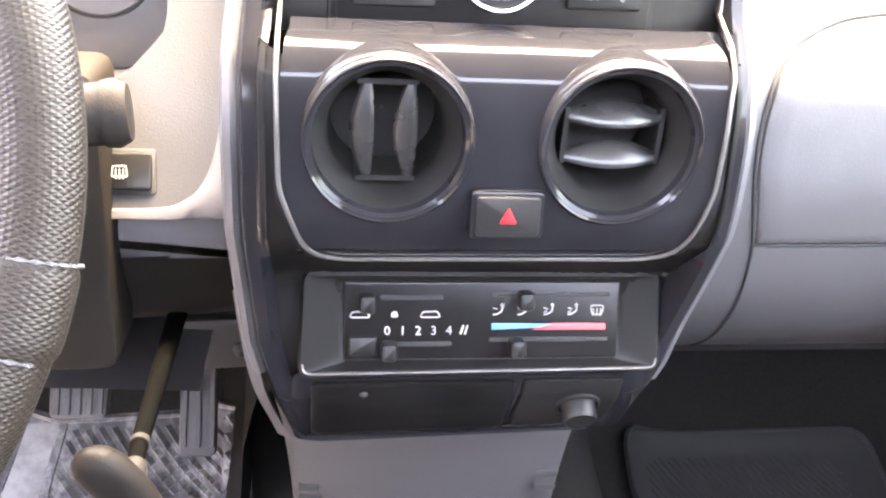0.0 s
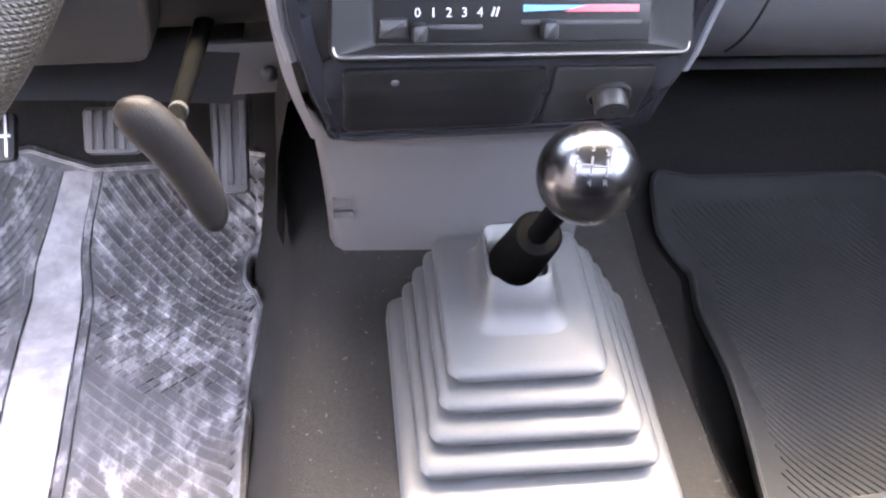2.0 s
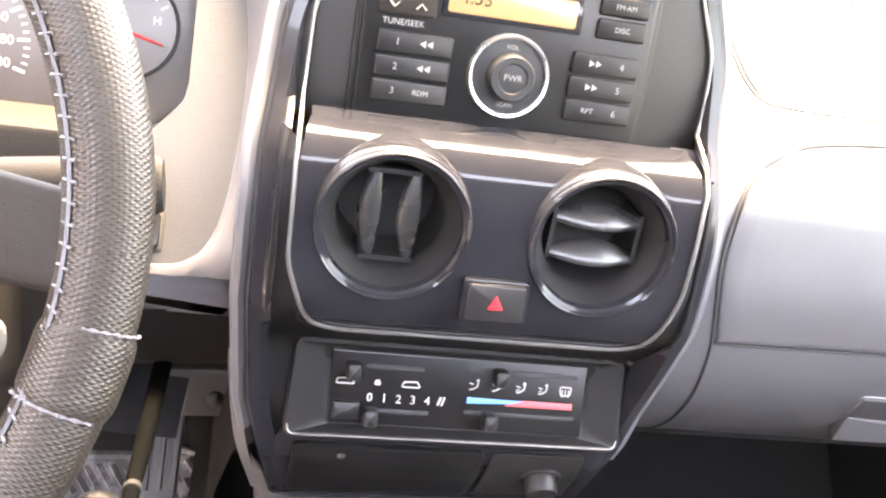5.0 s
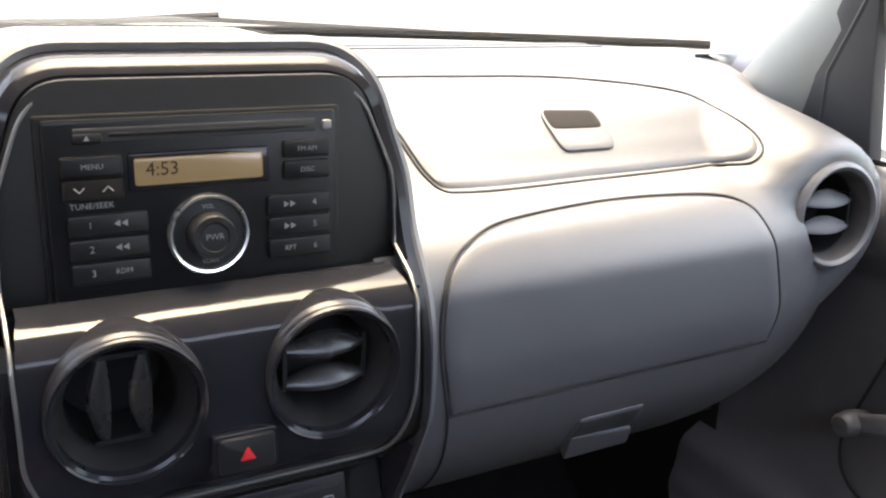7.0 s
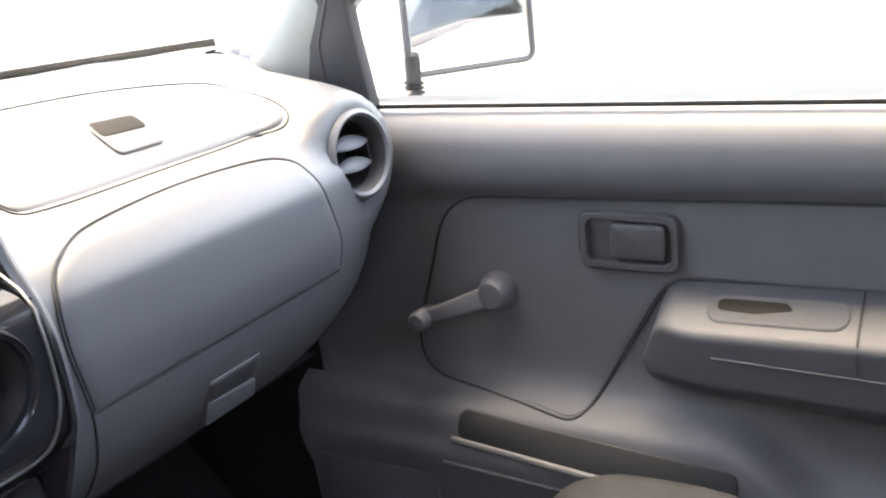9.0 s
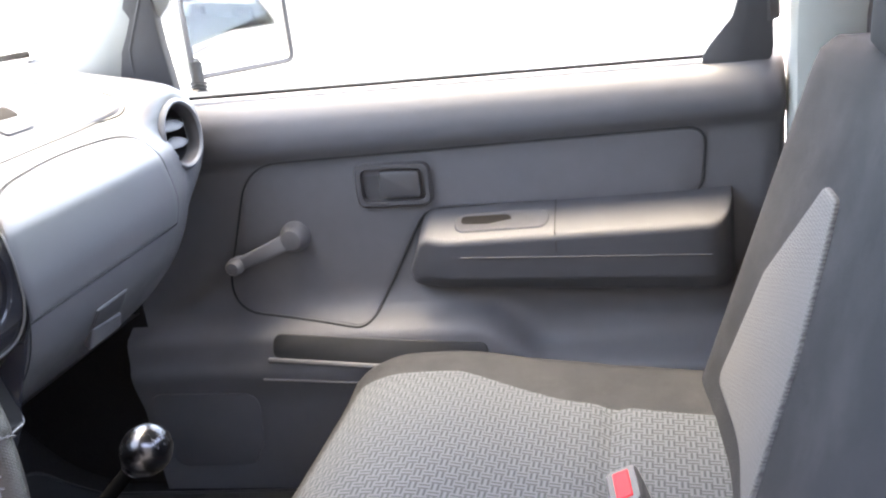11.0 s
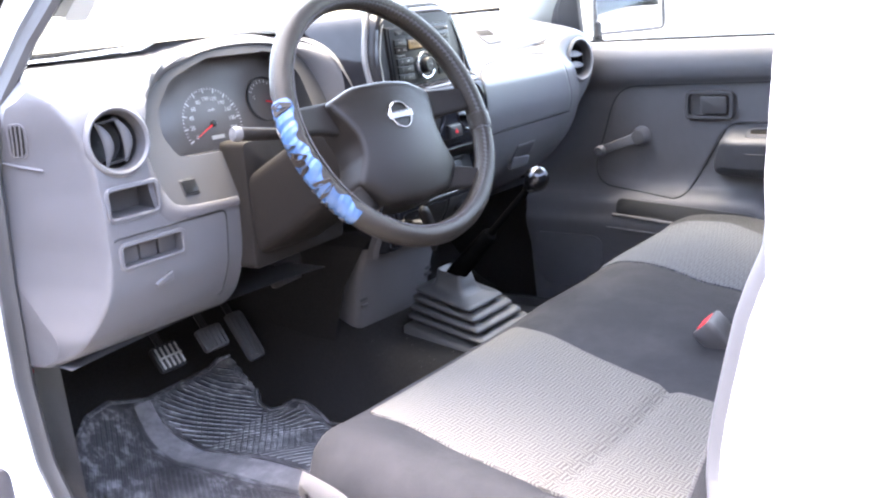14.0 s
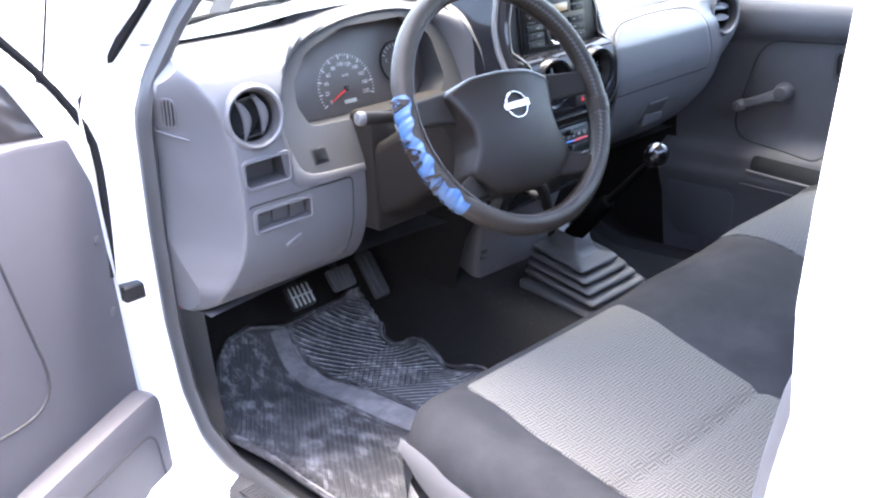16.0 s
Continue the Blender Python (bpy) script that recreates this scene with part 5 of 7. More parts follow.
# ---- lower console ----
LOW = thing("lower_console", "grey plastic panel under the centre stack", "console panel")
bm = bmesh.new()
o = rpoly([(-0.130, 0.13), (0.112, 0.13), (0.112, 0.40), (-0.130, 0.40)], [0.02, 0.02, 0, 0], 5)
rows = []
for z in lin(0.155, 0.372, 12):
    yf = curve([(0.15, 0.150), (0.26, 0.122), (0.34, 0.090), (0.372, 0.066)], z)
    wl = curve([(0.15, -0.120), (0.26, -0.126), (0.372, -0.136)], z)
    rows.append([(wl, 0.45, z), (wl, yf + 0.016, z), (wl + 0.004, yf + 0.006, z), (wl + 0.012, yf, z), (0.02, yf - 0.004, z), (0.106, yf, z), (0.116, yf + 0.006, z), (0.120, yf + 0.018, z), (0.120, 0.45, z)])
loft(bm, rows, close=False)
part("panel", bm, LOWM, LOW)
for dz in (0, 0.014):
    bm = bmesh.new()
    o = rpoly([(-0.119, 0.252 - dz), (-0.100, 0.252 - dz), (-0.100, 0.259 - dz), (-0.119, 0.259 - dz)], 0.002, 2)
    slab(bm, o, lambda u, v, h: (u, 0.124 - h, v), -0.004, 0.003, 0.001)
    part("clip", bm, CHAR, LOW)
    bm = bmesh.new()
    o = rpoly([(0.092, 0.262 - dz), (0.112, 0.262 - dz), (0.112, 0.269 - dz), (0.092, 0.269 - dz)], 0.002, 2)
    slab(bm, o, lambda u, v, h: (u, 0.121 - h, v), -0.004, 0.003, 0.001)
    part("clip", bm, CHAR, LOW)
bm = bmesh.new()
rows = [[(-0.128, 0.06 + 0.4 * t, 0.40), (-0.150 - 0.02 * t, 0.07 + 0.4 * t, 0.38), (-0.165 - 0.02 * t, 0.12 + 0.4 * t, 0.30), (-0.172 - 0.015 * t, 0.15 + 0.38 * t, 0.21), (-0.168, 0.165 + 0.36 * t, 0.178)] for t in lin(0, 1, 5)]
loft(bm, rows, close=False)
part("side_panel", bm, CARPET, LOW)

# ---- gear lever ----
BT = thing("gear_lever_boot", "grey ribbed rubber gear lever boot on the tunnel", "gear boot")


def rrect(cx, cy, z, w, d, r, slope=0.19, n=5):
    o = rpoly([(-w / 2, -d / 2), (w / 2, -d / 2), (w / 2, d / 2), (-w / 2, d / 2)], r, n)
    return [(cx + u, cy + v, z + slope * v) for u, v in o]


bm = bmesh.new()
rows = []


def bring(cx, near, far, z, w, r, grow=0.0, dz=0.0, slope=0.235):
    return rrect(cx, (near + far) / 2, z + dz, w + 2 * grow, far - near + 2 * grow, r, slope)


rows.append(bring(0.0210, -0.040, 0.004, 0.2870, 0.040, 0.010))
rows.append(bring(0.0210, -0.045, 0.009, 0.2950, 0.045, 0.010))
rows.append(bring(0.0212, -0.048, 0.012, 0.2935, 0.050, 0.011))
rows.append(bring(0.0220, -0.0515, 0.017, 0.274, 0.055, 0.012))
rows.append(bring(0.0225, -0.055, 0.022, 0.2630, 0.062, 0.014))
rows.append(bring(0.0230, -0.063, 0.027, 0.2580, 0.076, 0.018))
steps = [(0.0245, -0.092, 0.050, 0.2475, 0.124), (0.0285, -0.105, 0.054, 0.2295, 0.146), (0.0300, -0.119, 0.056, 0.2115, 0.166), (0.0315, -0.134, 0.057, 0.1935, 0.186), (0.0325, -0.159, 0.062, 0.170, 0.214)]
for i, (cx, near, far, z, w) in enumerate(steps):
    sl = 0.235 - 0.012 * i
    rows.append(bring(cx, near, far, z, w, 0.013, -0.009, 0.005, sl))
    rows.append(bring(cx, near, far, z, w, 0.014, -0.003, 0.0038, sl))
    rows.append(bring(cx, near, far, z, w, 0.015, 0.0, 0.0, sl))
    if i < 4:
        rows.append(bring(cx, near, far, z, w, 0.015, -0.0005, -0.003, sl))
        rows.append(bring(cx, near, far, z, w, 0.014, -0.003, -0.0048, sl))
        rows.append(bring(cx, near, far, z, w, 0.012, -0.017, -0.0048, sl))
        rows.append(bring(cx, near, far, z, w, 0.012, -0.017, -0.0135, sl))
rows.append(bring(0.0325, -0.160, 0.063, 0.146, 0.216, 0.015, 0, 0, 0.187))
loft(bm, rows[:6], cap0=True, cap1=False)
part("collar", bm, BOOTM, BT, angle=50)
for a, b in ((5, 13), (12, 20), (19, 27), (26, 34), (33, 38)):
    bm = bmesh.new()
    loft(bm, rows[a:b], cap0=False, cap1=False)
    part("fold", bm, BOOTM, BT, angle=50)
LV = thing("gear_lever", "gear lever with a dark chrome ball knob", "gear lever")
K = Vector((-0.004, -0.250, 0.498))
base = Vector((0.0205, -0.019, 0.283))
ax = (K - base).normalized()
bm = bmesh.new()
STUB = 0.14
tube(bm, [base, base + ax * 0.02, base + ax * 0.075, base + ax * STUB, base + ax * (STUB + 0.006), base + ax * (STUB + 0.008)], [0.0205, 0.0200, 0.0180, 0.0160, 0.0135, 0.0075], 24)
part("sleeve", bm, RODM, LV, "black rubber sleeve")
bm = bmesh.new()
tube(bm, [base + ax * 0.08, K - ax * 0.01], [0.007, 0.0065], 14)
part("rod", bm, RODM, LV)
KMx = Matrix.Translation(K) @ ax.to_track_quat("Z", "Y").to_matrix().to_4x4()
bm = bmesh.new()
R = 0.0224
lathe(bm, [(0.011, -R * 1.25), (0.0125, -R * 1.1), (0.014, -R * 0.86)] + [(R * 1.02 * math.cos(a), R * 1.12 * math.sin(a)) for a in lin(-0.9, 1.5, 26)] + [(0.0002, R * 1.12)], KMx, 48)
knob = part("knob", bm, KNOBM, LV, "dark chrome ball knob")
# engraved shift pattern on the ball
def on_ball(u, v, lift=0.0003):
    u, v = u * 0.72 + 0.001, v * 0.72 + 0.005
    d = Vector((-0.11, -0.35, 0.19)).normalized()
    side = d.cross(Vector((0, 0, 1))).normalized() * -1
    upv = side.cross(d).normalized() * -1
    q = (d * 1.0 + side * (u / R) * 1.0 + upv * (v / R)).normalized()
    w = KMx.to_3x3().inverted() @ q
    return K + q * (R / math.sqrt((w.x**2 + w.y**2) / 1.02**2 + w.z**2 / 1.12**2) + lift)


bm = bmesh.new()
for a, b in (((-0.0085, 0.004), (-0.0085, -0.006)), ((0, 0.004), (0, -0.006)), ((0.0085, 0.004), (0.0085, -0.006)), ((-0.0085, -0.001), (0.0085, -0.001))):
    tube(bm, [on_ball(a[0] + (b[0] - a[0]) * t, a[1] + (b[1] - a[1]) * t) for t in lin(0, 1, 7)], 0.0005, 4)
part("shift_pattern", bm, KPRINT, knob, "pale engraved shift pattern")
for s, u, v in (("1", -0.0085, 0.008), ("3", 0, 0.009), ("5", 0.0085, 0.008), ("2", -0.0085, -0.0095), ("4", 0, -0.0105), ("R", 0.0085, -0.0095)):
    p = on_ball(u, v)
    nrm = (p - K).normalized()
    sd = nrm.cross(Vector((0, 0, 1))).normalized() * -1
    uv = nrm.cross(sd)
    letters(s, 0.004, Matrix.Translation(p + nrm * 0.0004) @ Matrix((sd, uv, nrm)).transposed().to_4x4(), knob, KPRINT)

# ---- parking brake handle under the dash ----
PB = thing("parking_brake", "grey pull handle of the parking brake", "parking brake")
bm = bmesh.new()
p0, p1 = Vector((-0.222, -0.148, 0.488)), Vector((-0.182, -0.136, 0.400))
axh = (p1 - p0).normalized()
rows = []
for t in [0, 0.008, 0.025, 0.05] + lin(0.09, 0.91, 15) + [0.95, 0.975, 0.992, 1.0]:
    w = 0.0140 * (1 - 0.22 * t) * max(0.05, 1 - abs(2 * t - 1) ** 6) ** 0.5
    c = p0 + (p1 - p0) * t + Vector((0.005, 0, 0.005)) * math.sin(t * math.pi)
    sd = Vector((0.82, 0.25, 0.45)).normalized()
    nn = axh.cross(sd).normalized()
    rows.append([c + sd * w * (abs(math.cos(a)) ** 0.75) * (1 if math.cos(a) > 0 else -1) + nn * w * 0.7 * math.sin(a) for a in lin(0, 2 * math.pi * 19 / 20, 20)])
loft(bm, rows)
part("grip", bm, HANDM, PB, "worn dark grip")
bm = bmesh.new()
tube(bm, [(-0.203, -0.134, 0.452), (-0.2032, -0.126, 0.453), (-0.2035, -0.118, 0.4535), (-0.2038, -0.112, 0.454)], [0.0072, 0.0078, 0.0074, 0.0062], 16)
part("collar", bm, FERR, PB, "dull grey plastic collar")
bm = bmesh.new()
tube(bm, [(-0.2038, -0.114, 0.454), (-0.2044, -0.098, 0.4545), (-0.2046, -0.092, 0.454)], [0.0050, 0.0050, 0.0046], 14)
ROD = part("rod_end", bm, RODM, PB)
bm = bmesh.new()
tube(bm, [(-0.2045, -0.094, 0.454), (-0.2047, -0.089, 0.4535)], 0.0058, 16)
part("ring", bm, FERR, ROD, "thin bare ring")
bm = bmesh.new()
tube(bm, [(-0.2046, -0.092, 0.454), (-0.209, 0.02, 0.440), (-0.215, 0.141, 0.421), (-0.217, 0.18, 0.418)], [0.0052, 0.0066, 0.0078, 0.0078], 14)
part("rod", bm, RODM, PB)
bm = bmesh.new()
tube(bm, [Vector((-0.2165, 0.150, 0.4195)) + Vector((0.0095 * math.cos(a), 0.0015 * math.sin(a), 0.0095 * math.sin(a))) for a in lin(0, 2 * math.pi * 15 / 16, 16)], 0.0011, 6, close=True)
part("wire_clip", bm, SILVER, PB, "bent wire clip")

# ---- pedals ----
def pedal(name, at, w, h, label, metal=False):
    e = thing(name, label, "pedal", "foot pedals")
    M = Matrix.Translation(at) @ Euler((radians(-35), 0, 0)).to_matrix().to_4x4() @ FACE
    bm = bmesh.new()
    o = rpoly([(-w / 2, -h / 2), (w / 2, -h / 2), (w / 2 * 1.05, h / 2), (-w / 2 * 1.05, h / 2)], 0.008, 4)
    slab(bm, o, lambda u, v, k: tuple(M @ Vector((u, v, k))), -0.008, 0.004, 0.003)
    part("pad", bm, BLACK if metal else CHAR, e)
    n = 5 if w > 0.045 else 3
    for i in range(n):
        bm = bmesh.new()
        x = -w * 0.38 + i * w * 0.76 / (n - 1)
        q = 0.0016 if metal else 0.0032
        box(bm, (x - q, -h * 0.42, 0.003), (x + q, h * 0.42, 0.0075), 0.001, M)
        part("rib", bm, METALP if metal else CHAR, e)
    if metal:
        bm = bmesh.new()
        box(bm, (-w * 0.42, -0.0016, 0.003), (w * 0.46, 0.0016, 0.007), 0.0008, M)
        part("rib", bm, METALP, e)
    bm = bmesh.new()
    tube(bm, [M @ Vector((0, h * 0.3, -0.008)), Vector(at) + Vector((0.01, 0.10, 0.10)), Vector(at) + Vector((0.015, 0.14, 0.24))], 0.008, 8)
    part("arm", bm, BLACK, e)
    return e


pedal("clutch_pedal", (-0.472, 0.304, 0.233), 0.058, 0.052, "clutch pedal worn to bright metal ribs", True)
pedal("brake_pedal", (-0.350, 0.325, 0.227), 0.058, 0.050, "brake pedal with a ribbed rubber pad")
pedal("accelerator_pedal", (-0.234, 0.368, 0.186), 0.040, 0.115, "long ribbed accelerator pedal")

PK = thing("pedal_bracket", "grey steel plate behind the parking brake rod", "bracket")
bm = bmesh.new()
o = rpoly([(-0.246, 0.305), (-0.166, 0.309), (-0.160, 0.362), (-0.236, 0.358)], 0.008, 4)
slab(bm, o, lambda u, v, h: (u, 0.25 - h, v), 0.0, 0.012, 0.003)
part("plate", bm, BEZEL, PK)
bm = bmesh.new()
lathe(bm, [(0.008, 0.0), (0.008, 0.004), (0.005, 0.007), (0.0005, 0.008)], Matrix.Translation((-0.174, 0.238, 0.330)) @ FACE, 12)
part("bolt", bm, FERR, PK, "dull bolt head")

# ---- rubber mats ----
def dmat_z(x, y):
    z = floor_z(min(x, -0.212), y) + 0.006
    z += 0.010 * math.exp(-((x + 0.21) / 0.03) ** 2) * (1 + math.sin(y * 31)) + 0.005 * math.sin(x * 17 + y * 9) * math.sin(y * 13)
    z += 0.02 * max(0, math.exp(-((x + 0.70) / 0.03) ** 2))
    return z + 0.004


DMO = dense(rpoly([(-0.225, 0.492), (-0.187, 0.47), (-0.185, 0.40), (-0.222, 0.365), (-0.222, 0.335), (-0.195, 0.245), (-0.208, 0.17), (-0.205, 0.05), (-0.207, -0.10), (-0.26, -0.24), (-0.53, -0.235), (-0.70, -0.20), (-0.705, 0.08), (-0.712, 0.25), (-0.664, 0.385), (-0.605, 0.47), (-0.56, 0.497), (-0.50, 0.505), (-0.42, 0.486)], 0.025, 5), 0.012)
DM = thing("driver_floor_mat", "dusty worn black rubber mat in the driver footwell", "floor mat")
bm = bmesh.new()
patch(bm, DMO, lambda u, v, h: (u, v, dmat_z(u, v) + h), -0.006, 0.0, 0.002, rings=34, centre=(-0.44, 0.13))
part("sheet", bm, MATRUB, DM, angle=70)
bm = bmesh.new()
tube(bm, [(u, v, dmat_z(u, v) + 0.001) for u, v in inset(DMO, 0.006)], 0.0042, 6, close=True)
part("raised_edge", bm, MATRUB, DM)
# smooth worn band with a flat border on each side
def band_x(y, q):
    """Across the worn band at y: q from 0 at its outer to 1 at its inner side."""
    a = curve([(-0.2, -0.447), (0.07, -0.468), (0.30, -0.488), (0.37, -0.493), (0.43, -0.482), (0.48, -0.468)], y)
    b = curve([(-0.2, -0.358), (0.07, -0.378), (0.30, -0.402), (0.41, -0.420), (0.48, -0.410)], y)
    return a + (b - a) * q


def strip(bm, line, w, h, top=0.8):
    """A low flat-topped rib of half width w along a line."""
    line = [Vector(p) for p in line]
    rings = []
    for i, p in enumerate(line):
        t = line[min(i + 1, len(line) - 1)] - line[max(i - 1, 0)]
        sd = Vector((t.y, -t.x, 0)).normalized()
        rings.append([p - sd * w, p - sd * w * top + Vector((0, 0, h)), p + sd * w * top + Vector((0, 0, h)), p + sd * w])
    loft(bm, rings)


bm = bmesh.new()
loft(bm, [[(band_x(y, q), y, dmat_z(band_x(y, q), y) + 0.0022) for q in lin(0.17, 0.83, 7)] for y in lin(0.478, -0.2, 60)], close=False)
part("worn_band", bm, MATBAND, DM, "pale worn band")
for q in (0.08, 0.92):
    bm = bmesh.new()
    strip(bm, [(band_x(y, q), y, dmat_z(band_x(y, q), y) + 0.0004) for y in lin(0.478, -0.2, 60)], 0.0056, 0.0026)
    part("band_edge", bm, MATRUB, DM)


def inside(p, o):
    c = False
    for i in range(len(o)):
        (x1, y1), (x2, y2) = o[i], o[i - 1]
        if (y1 > p[1]) != (y2 > p[1]) and p[0] < (x2 - x1) * (p[1] - y1) / (y2 - y1) + x1:
            c = not c
    return c


def ribs(bm, o, region, angle, pitch, w, h, zf, bend=0.0, span=1.0, step=0.012, cut=None, every=4):
    """Low ribs with narrow grooves between them over the part of an outline where region(x, y) holds;
    where cut(x, y) holds they are scored across into short blocks."""
    ca, sa = math.cos(angle), math.sin(angle)
    cx, cy = -0.45 if o is DMO else 0.45, 0.1
    n = int(span / pitch)
    for i in range(-n, n + 1):
        line = []
        for k in range(int(-span / step), int(span / step) + 1):
            s = k * step
            off = i * pitch + bend * s * s
            x, y = cx + ca * s - sa * off, cy + sa * s + ca * off
            keep = region(x, y) and inside((x, y), o)
            if keep:
                line.append((x, y, zf(x, y)))
            if not keep or (cut and k % every == 0 and cut(x, y)):
                if len(line) > 2:
                    strip(bm, line, w, h)
                line = []
        if len(line) > 2:
            strip(bm, line, w, h)


dm_in = inset(DMO, 0.014)
bm = bmesh.new()
ribs(bm, DMO, lambda x, y: x > band_x(y, 1.07) and inside((x, y), dm_in), radians(-45), 0.0125, 0.0056, 0.0019, lambda x, y: dmat_z(x, y) - 0.0002, bend=0.2, span=0.72, step=0.003, cut=lambda x, y: math.hypot((x + 0.30) / 0.10, (y - 0.30) / 0.16) < 1)
part("ribs", bm, MATRUB, DM)
bm = bmesh.new()
ribs(bm, DMO, lambda x, y: x < band_x(y, -0.07) and inside((x, y), dm_in), radians(57), 0.0095, 0.0041, 0.0019, lambda x, y: dmat_z(x, y) - 0.0002, span=0.72, step=0.008)
part("ribs", bm, MATRUB, DM)

PMO = dense(rpoly([(0.268, -0.08), (0.285, 0.08), (0.308, 0.24), (0.328, 0.32), (0.295, 0.37), (0.30, 0.46), (0.66, 0.46), (0.68, -0.22), (0.28, -0.24)], 0.04, 6), 0.014)


def pmat_z(x, y):
    return floor_z(x, y) + 0.012 + 0.03 * math.exp(-((x - 0.27) / 0.05) ** 2) * (0.7 + 0.5 * math.sin(y * 17))


PM = thing("passenger_floor_mat", "black ribbed rubber mat in the passenger footwell", "floor mat")
bm = bmesh.new()
patch(bm, PMO, lambda u, v, h: (u, v, pmat_z(u, v) + h), -0.006, 0.0, 0.002, rings=26, centre=(0.46, 0.10))
part("sheet", bm, PMAT, PM, angle=70)
bm = bmesh.new()
pm_in = inset(PMO, 0.03)
ribs(bm, PMO, lambda x, y: inside((x, y), pm_in) and x < 0.60, radians(126), 0.0085, 0.0027, 0.0018, lambda x, y: pmat_z(x, y), span=0.6)
part("ribs", bm, PMAT, PM)
bm = bmesh.new()
tube(bm, [(u, v, pmat_z(u, v) + 0.001) for u, v in inset(PMO, 0.004)], 0.0032, 6, close=True)
part("raised_edge", bm, PMAT, PM)

# ---- steering wheel and column ----
WC = Vector((-0.388, -0.246, 0.672))
SW = thing("steering_wheel", "four spoke steering wheel with a torn leather cover", "steering wheel")
WM = Matrix.Translation(WC) @ Euler((radians(-24), 0, radians(-3))).to_matrix().to_4x4() @ FACE  # plan x right, y up the wheel, z towards the seat
WR, wr = 0.192, 0.0165


def rim_pt(a, b, R=WR, r=wr):
    return WM @ Vector(((R + r * math.cos(b)) * math.cos(a), (R + r * math.cos(b)) * math.sin(a), r * 1.05 * math.sin(b)))


bm = bmesh.new()
N, B = 120, 18
vs = []
for i in range(N):
    a = 2 * math.pi * i / N
    rr = wr
    torn = radians(163) < a < radians(222)
    if torn:
        rr = wr - 0.002
    vs.append(ring(bm, [rim_pt(a, 2 * math.pi * j / B, WR, rr) for j in range(B)]))
uvl = bm.loops.layers.uv.new("UVMap")
for i in range(N):
    for j in range(B):
        k = (j + 1) % B
        f = bm.faces.new((vs[i][j], vs[(i + 1) % N][j], vs[(i + 1) % N][k], vs[i][k]))
        for lp, (a, b) in zip(f.loops, ((i, j), (i + 1, j), (i + 1, j + 1), (i, j + 1))):
            lp[uvl].uv = (a * 2 * math.pi / N * WR, b * 2 * math.pi / B * wr)
part("rim", bm, LEATHER, SW, "dark embossed leather rim cover")
# bare blue foam where the cover has peeled off, with tatters
bm = bmesh.new()
rows = []
for a in lin(radians(166), radians(221), 110):
    b0, b1 = -2.0 + 0.25 * math.sin(a * 23), 1.25 + 0.2 * math.sin(a * 17 + 1) + 0.15 * math.sin(a * 41)
    rows.append([rim_pt(a, b, WR, wr + 0.0016 + 0.0010 * math.sin(a * 95 + b * 2.6) * math.sin(a * 31 + b)) for b in lin(b0, b1, 16)])
loft(bm, rows, close=False)
foam = part("bare_foam", bm, BLUE, SW, "shiny blue foam under the torn cover")
rng = random.Random(5)
for i in range(18):
    bm = bmesh.new()
    a0 = radians(168 + i * 2.9 + rng.uniform(-1.5, 1.5))
    b0 = rng.uniform(-1.9, 1.2)
    o = loop([(rng.uniform(0.65, 1.1) * math.cos(t), rng.uniform(0.65, 1.1) * math.sin(t)) for t in lin(0, 5.5, 8)], 3)
    sa, sb, sk = rng.uniform(0.014, 0.034), rng.uniform(0.4, 1.0), rng.uniform(-0.03, 0.03)
    top = ring(bm, [rim_pt(a0 + u * sa + v * sk, b0 + v * sb, WR, wr + 0.0036) for u, v in o])
    bot = ring(bm, [rim_pt(a0 + u * sa * 1.1 + v * sk, b0 + v * sb * 1.1, WR, wr + 0.001) for u, v in o])
    bridge(bm, bot, top)
    bm.faces.new(top)
    part("cover_scrap", bm, LEATHER, foam, "scrap of torn black cover")
# seam with stitches round the inner side
bm = bmesh.new()
tube(bm, [rim_pt(2 * math.pi * i / 160, math.pi * 0.72, WR, wr + 0.0004) for i in range(160)], 0.0011, 5, close=True)
part("seam", bm, CHAR, SW)
bm = bmesh.new()
for i in range(150):
    a = 2 * math.pi * i / 150
    if radians(160) < a < radians(226):
        continue
    tube(bm, [rim_pt(a, math.pi * 0.66, WR, wr + 0.0008), rim_pt(a + 0.012, math.pi * 0.78, WR, wr + 0.0008)], 0.0007, 4)
part("stitching", bm, HOODM, SW, "pale thread stitching")
# joint where the ends of the wrapped cover overlap
bm = bmesh.new()
uvl = bm.loops.layers.uv.new("UVMap")
ja = lin(radians(-17), radians(-8), 10)
jr = [0.0, 0.0012] + [0.0015] * 6 + [0.0012, 0.0]
vs = [ring(bm, [rim_pt(a, 2 * math.pi * j / 48, WR, wr + r) for j in range(48)]) for a, r in zip(ja, jr)]
for i in range(9):
    for j in range(48):
        k = (j + 1) % 48
        f = bm.faces.new((vs[i][j], vs[i + 1][j], vs[i + 1][k], vs[i][k]))
        for lp, (a, b) in zip(f.loops, ((i, j), (i + 1, j), (i + 1, j + 1), (i, j + 1))):
            lp[uvl].uv = (ja[a] * WR, b * 2 * math.pi / 48 * wr)
joint = part("cover_joint", bm, LEATHER, SW)
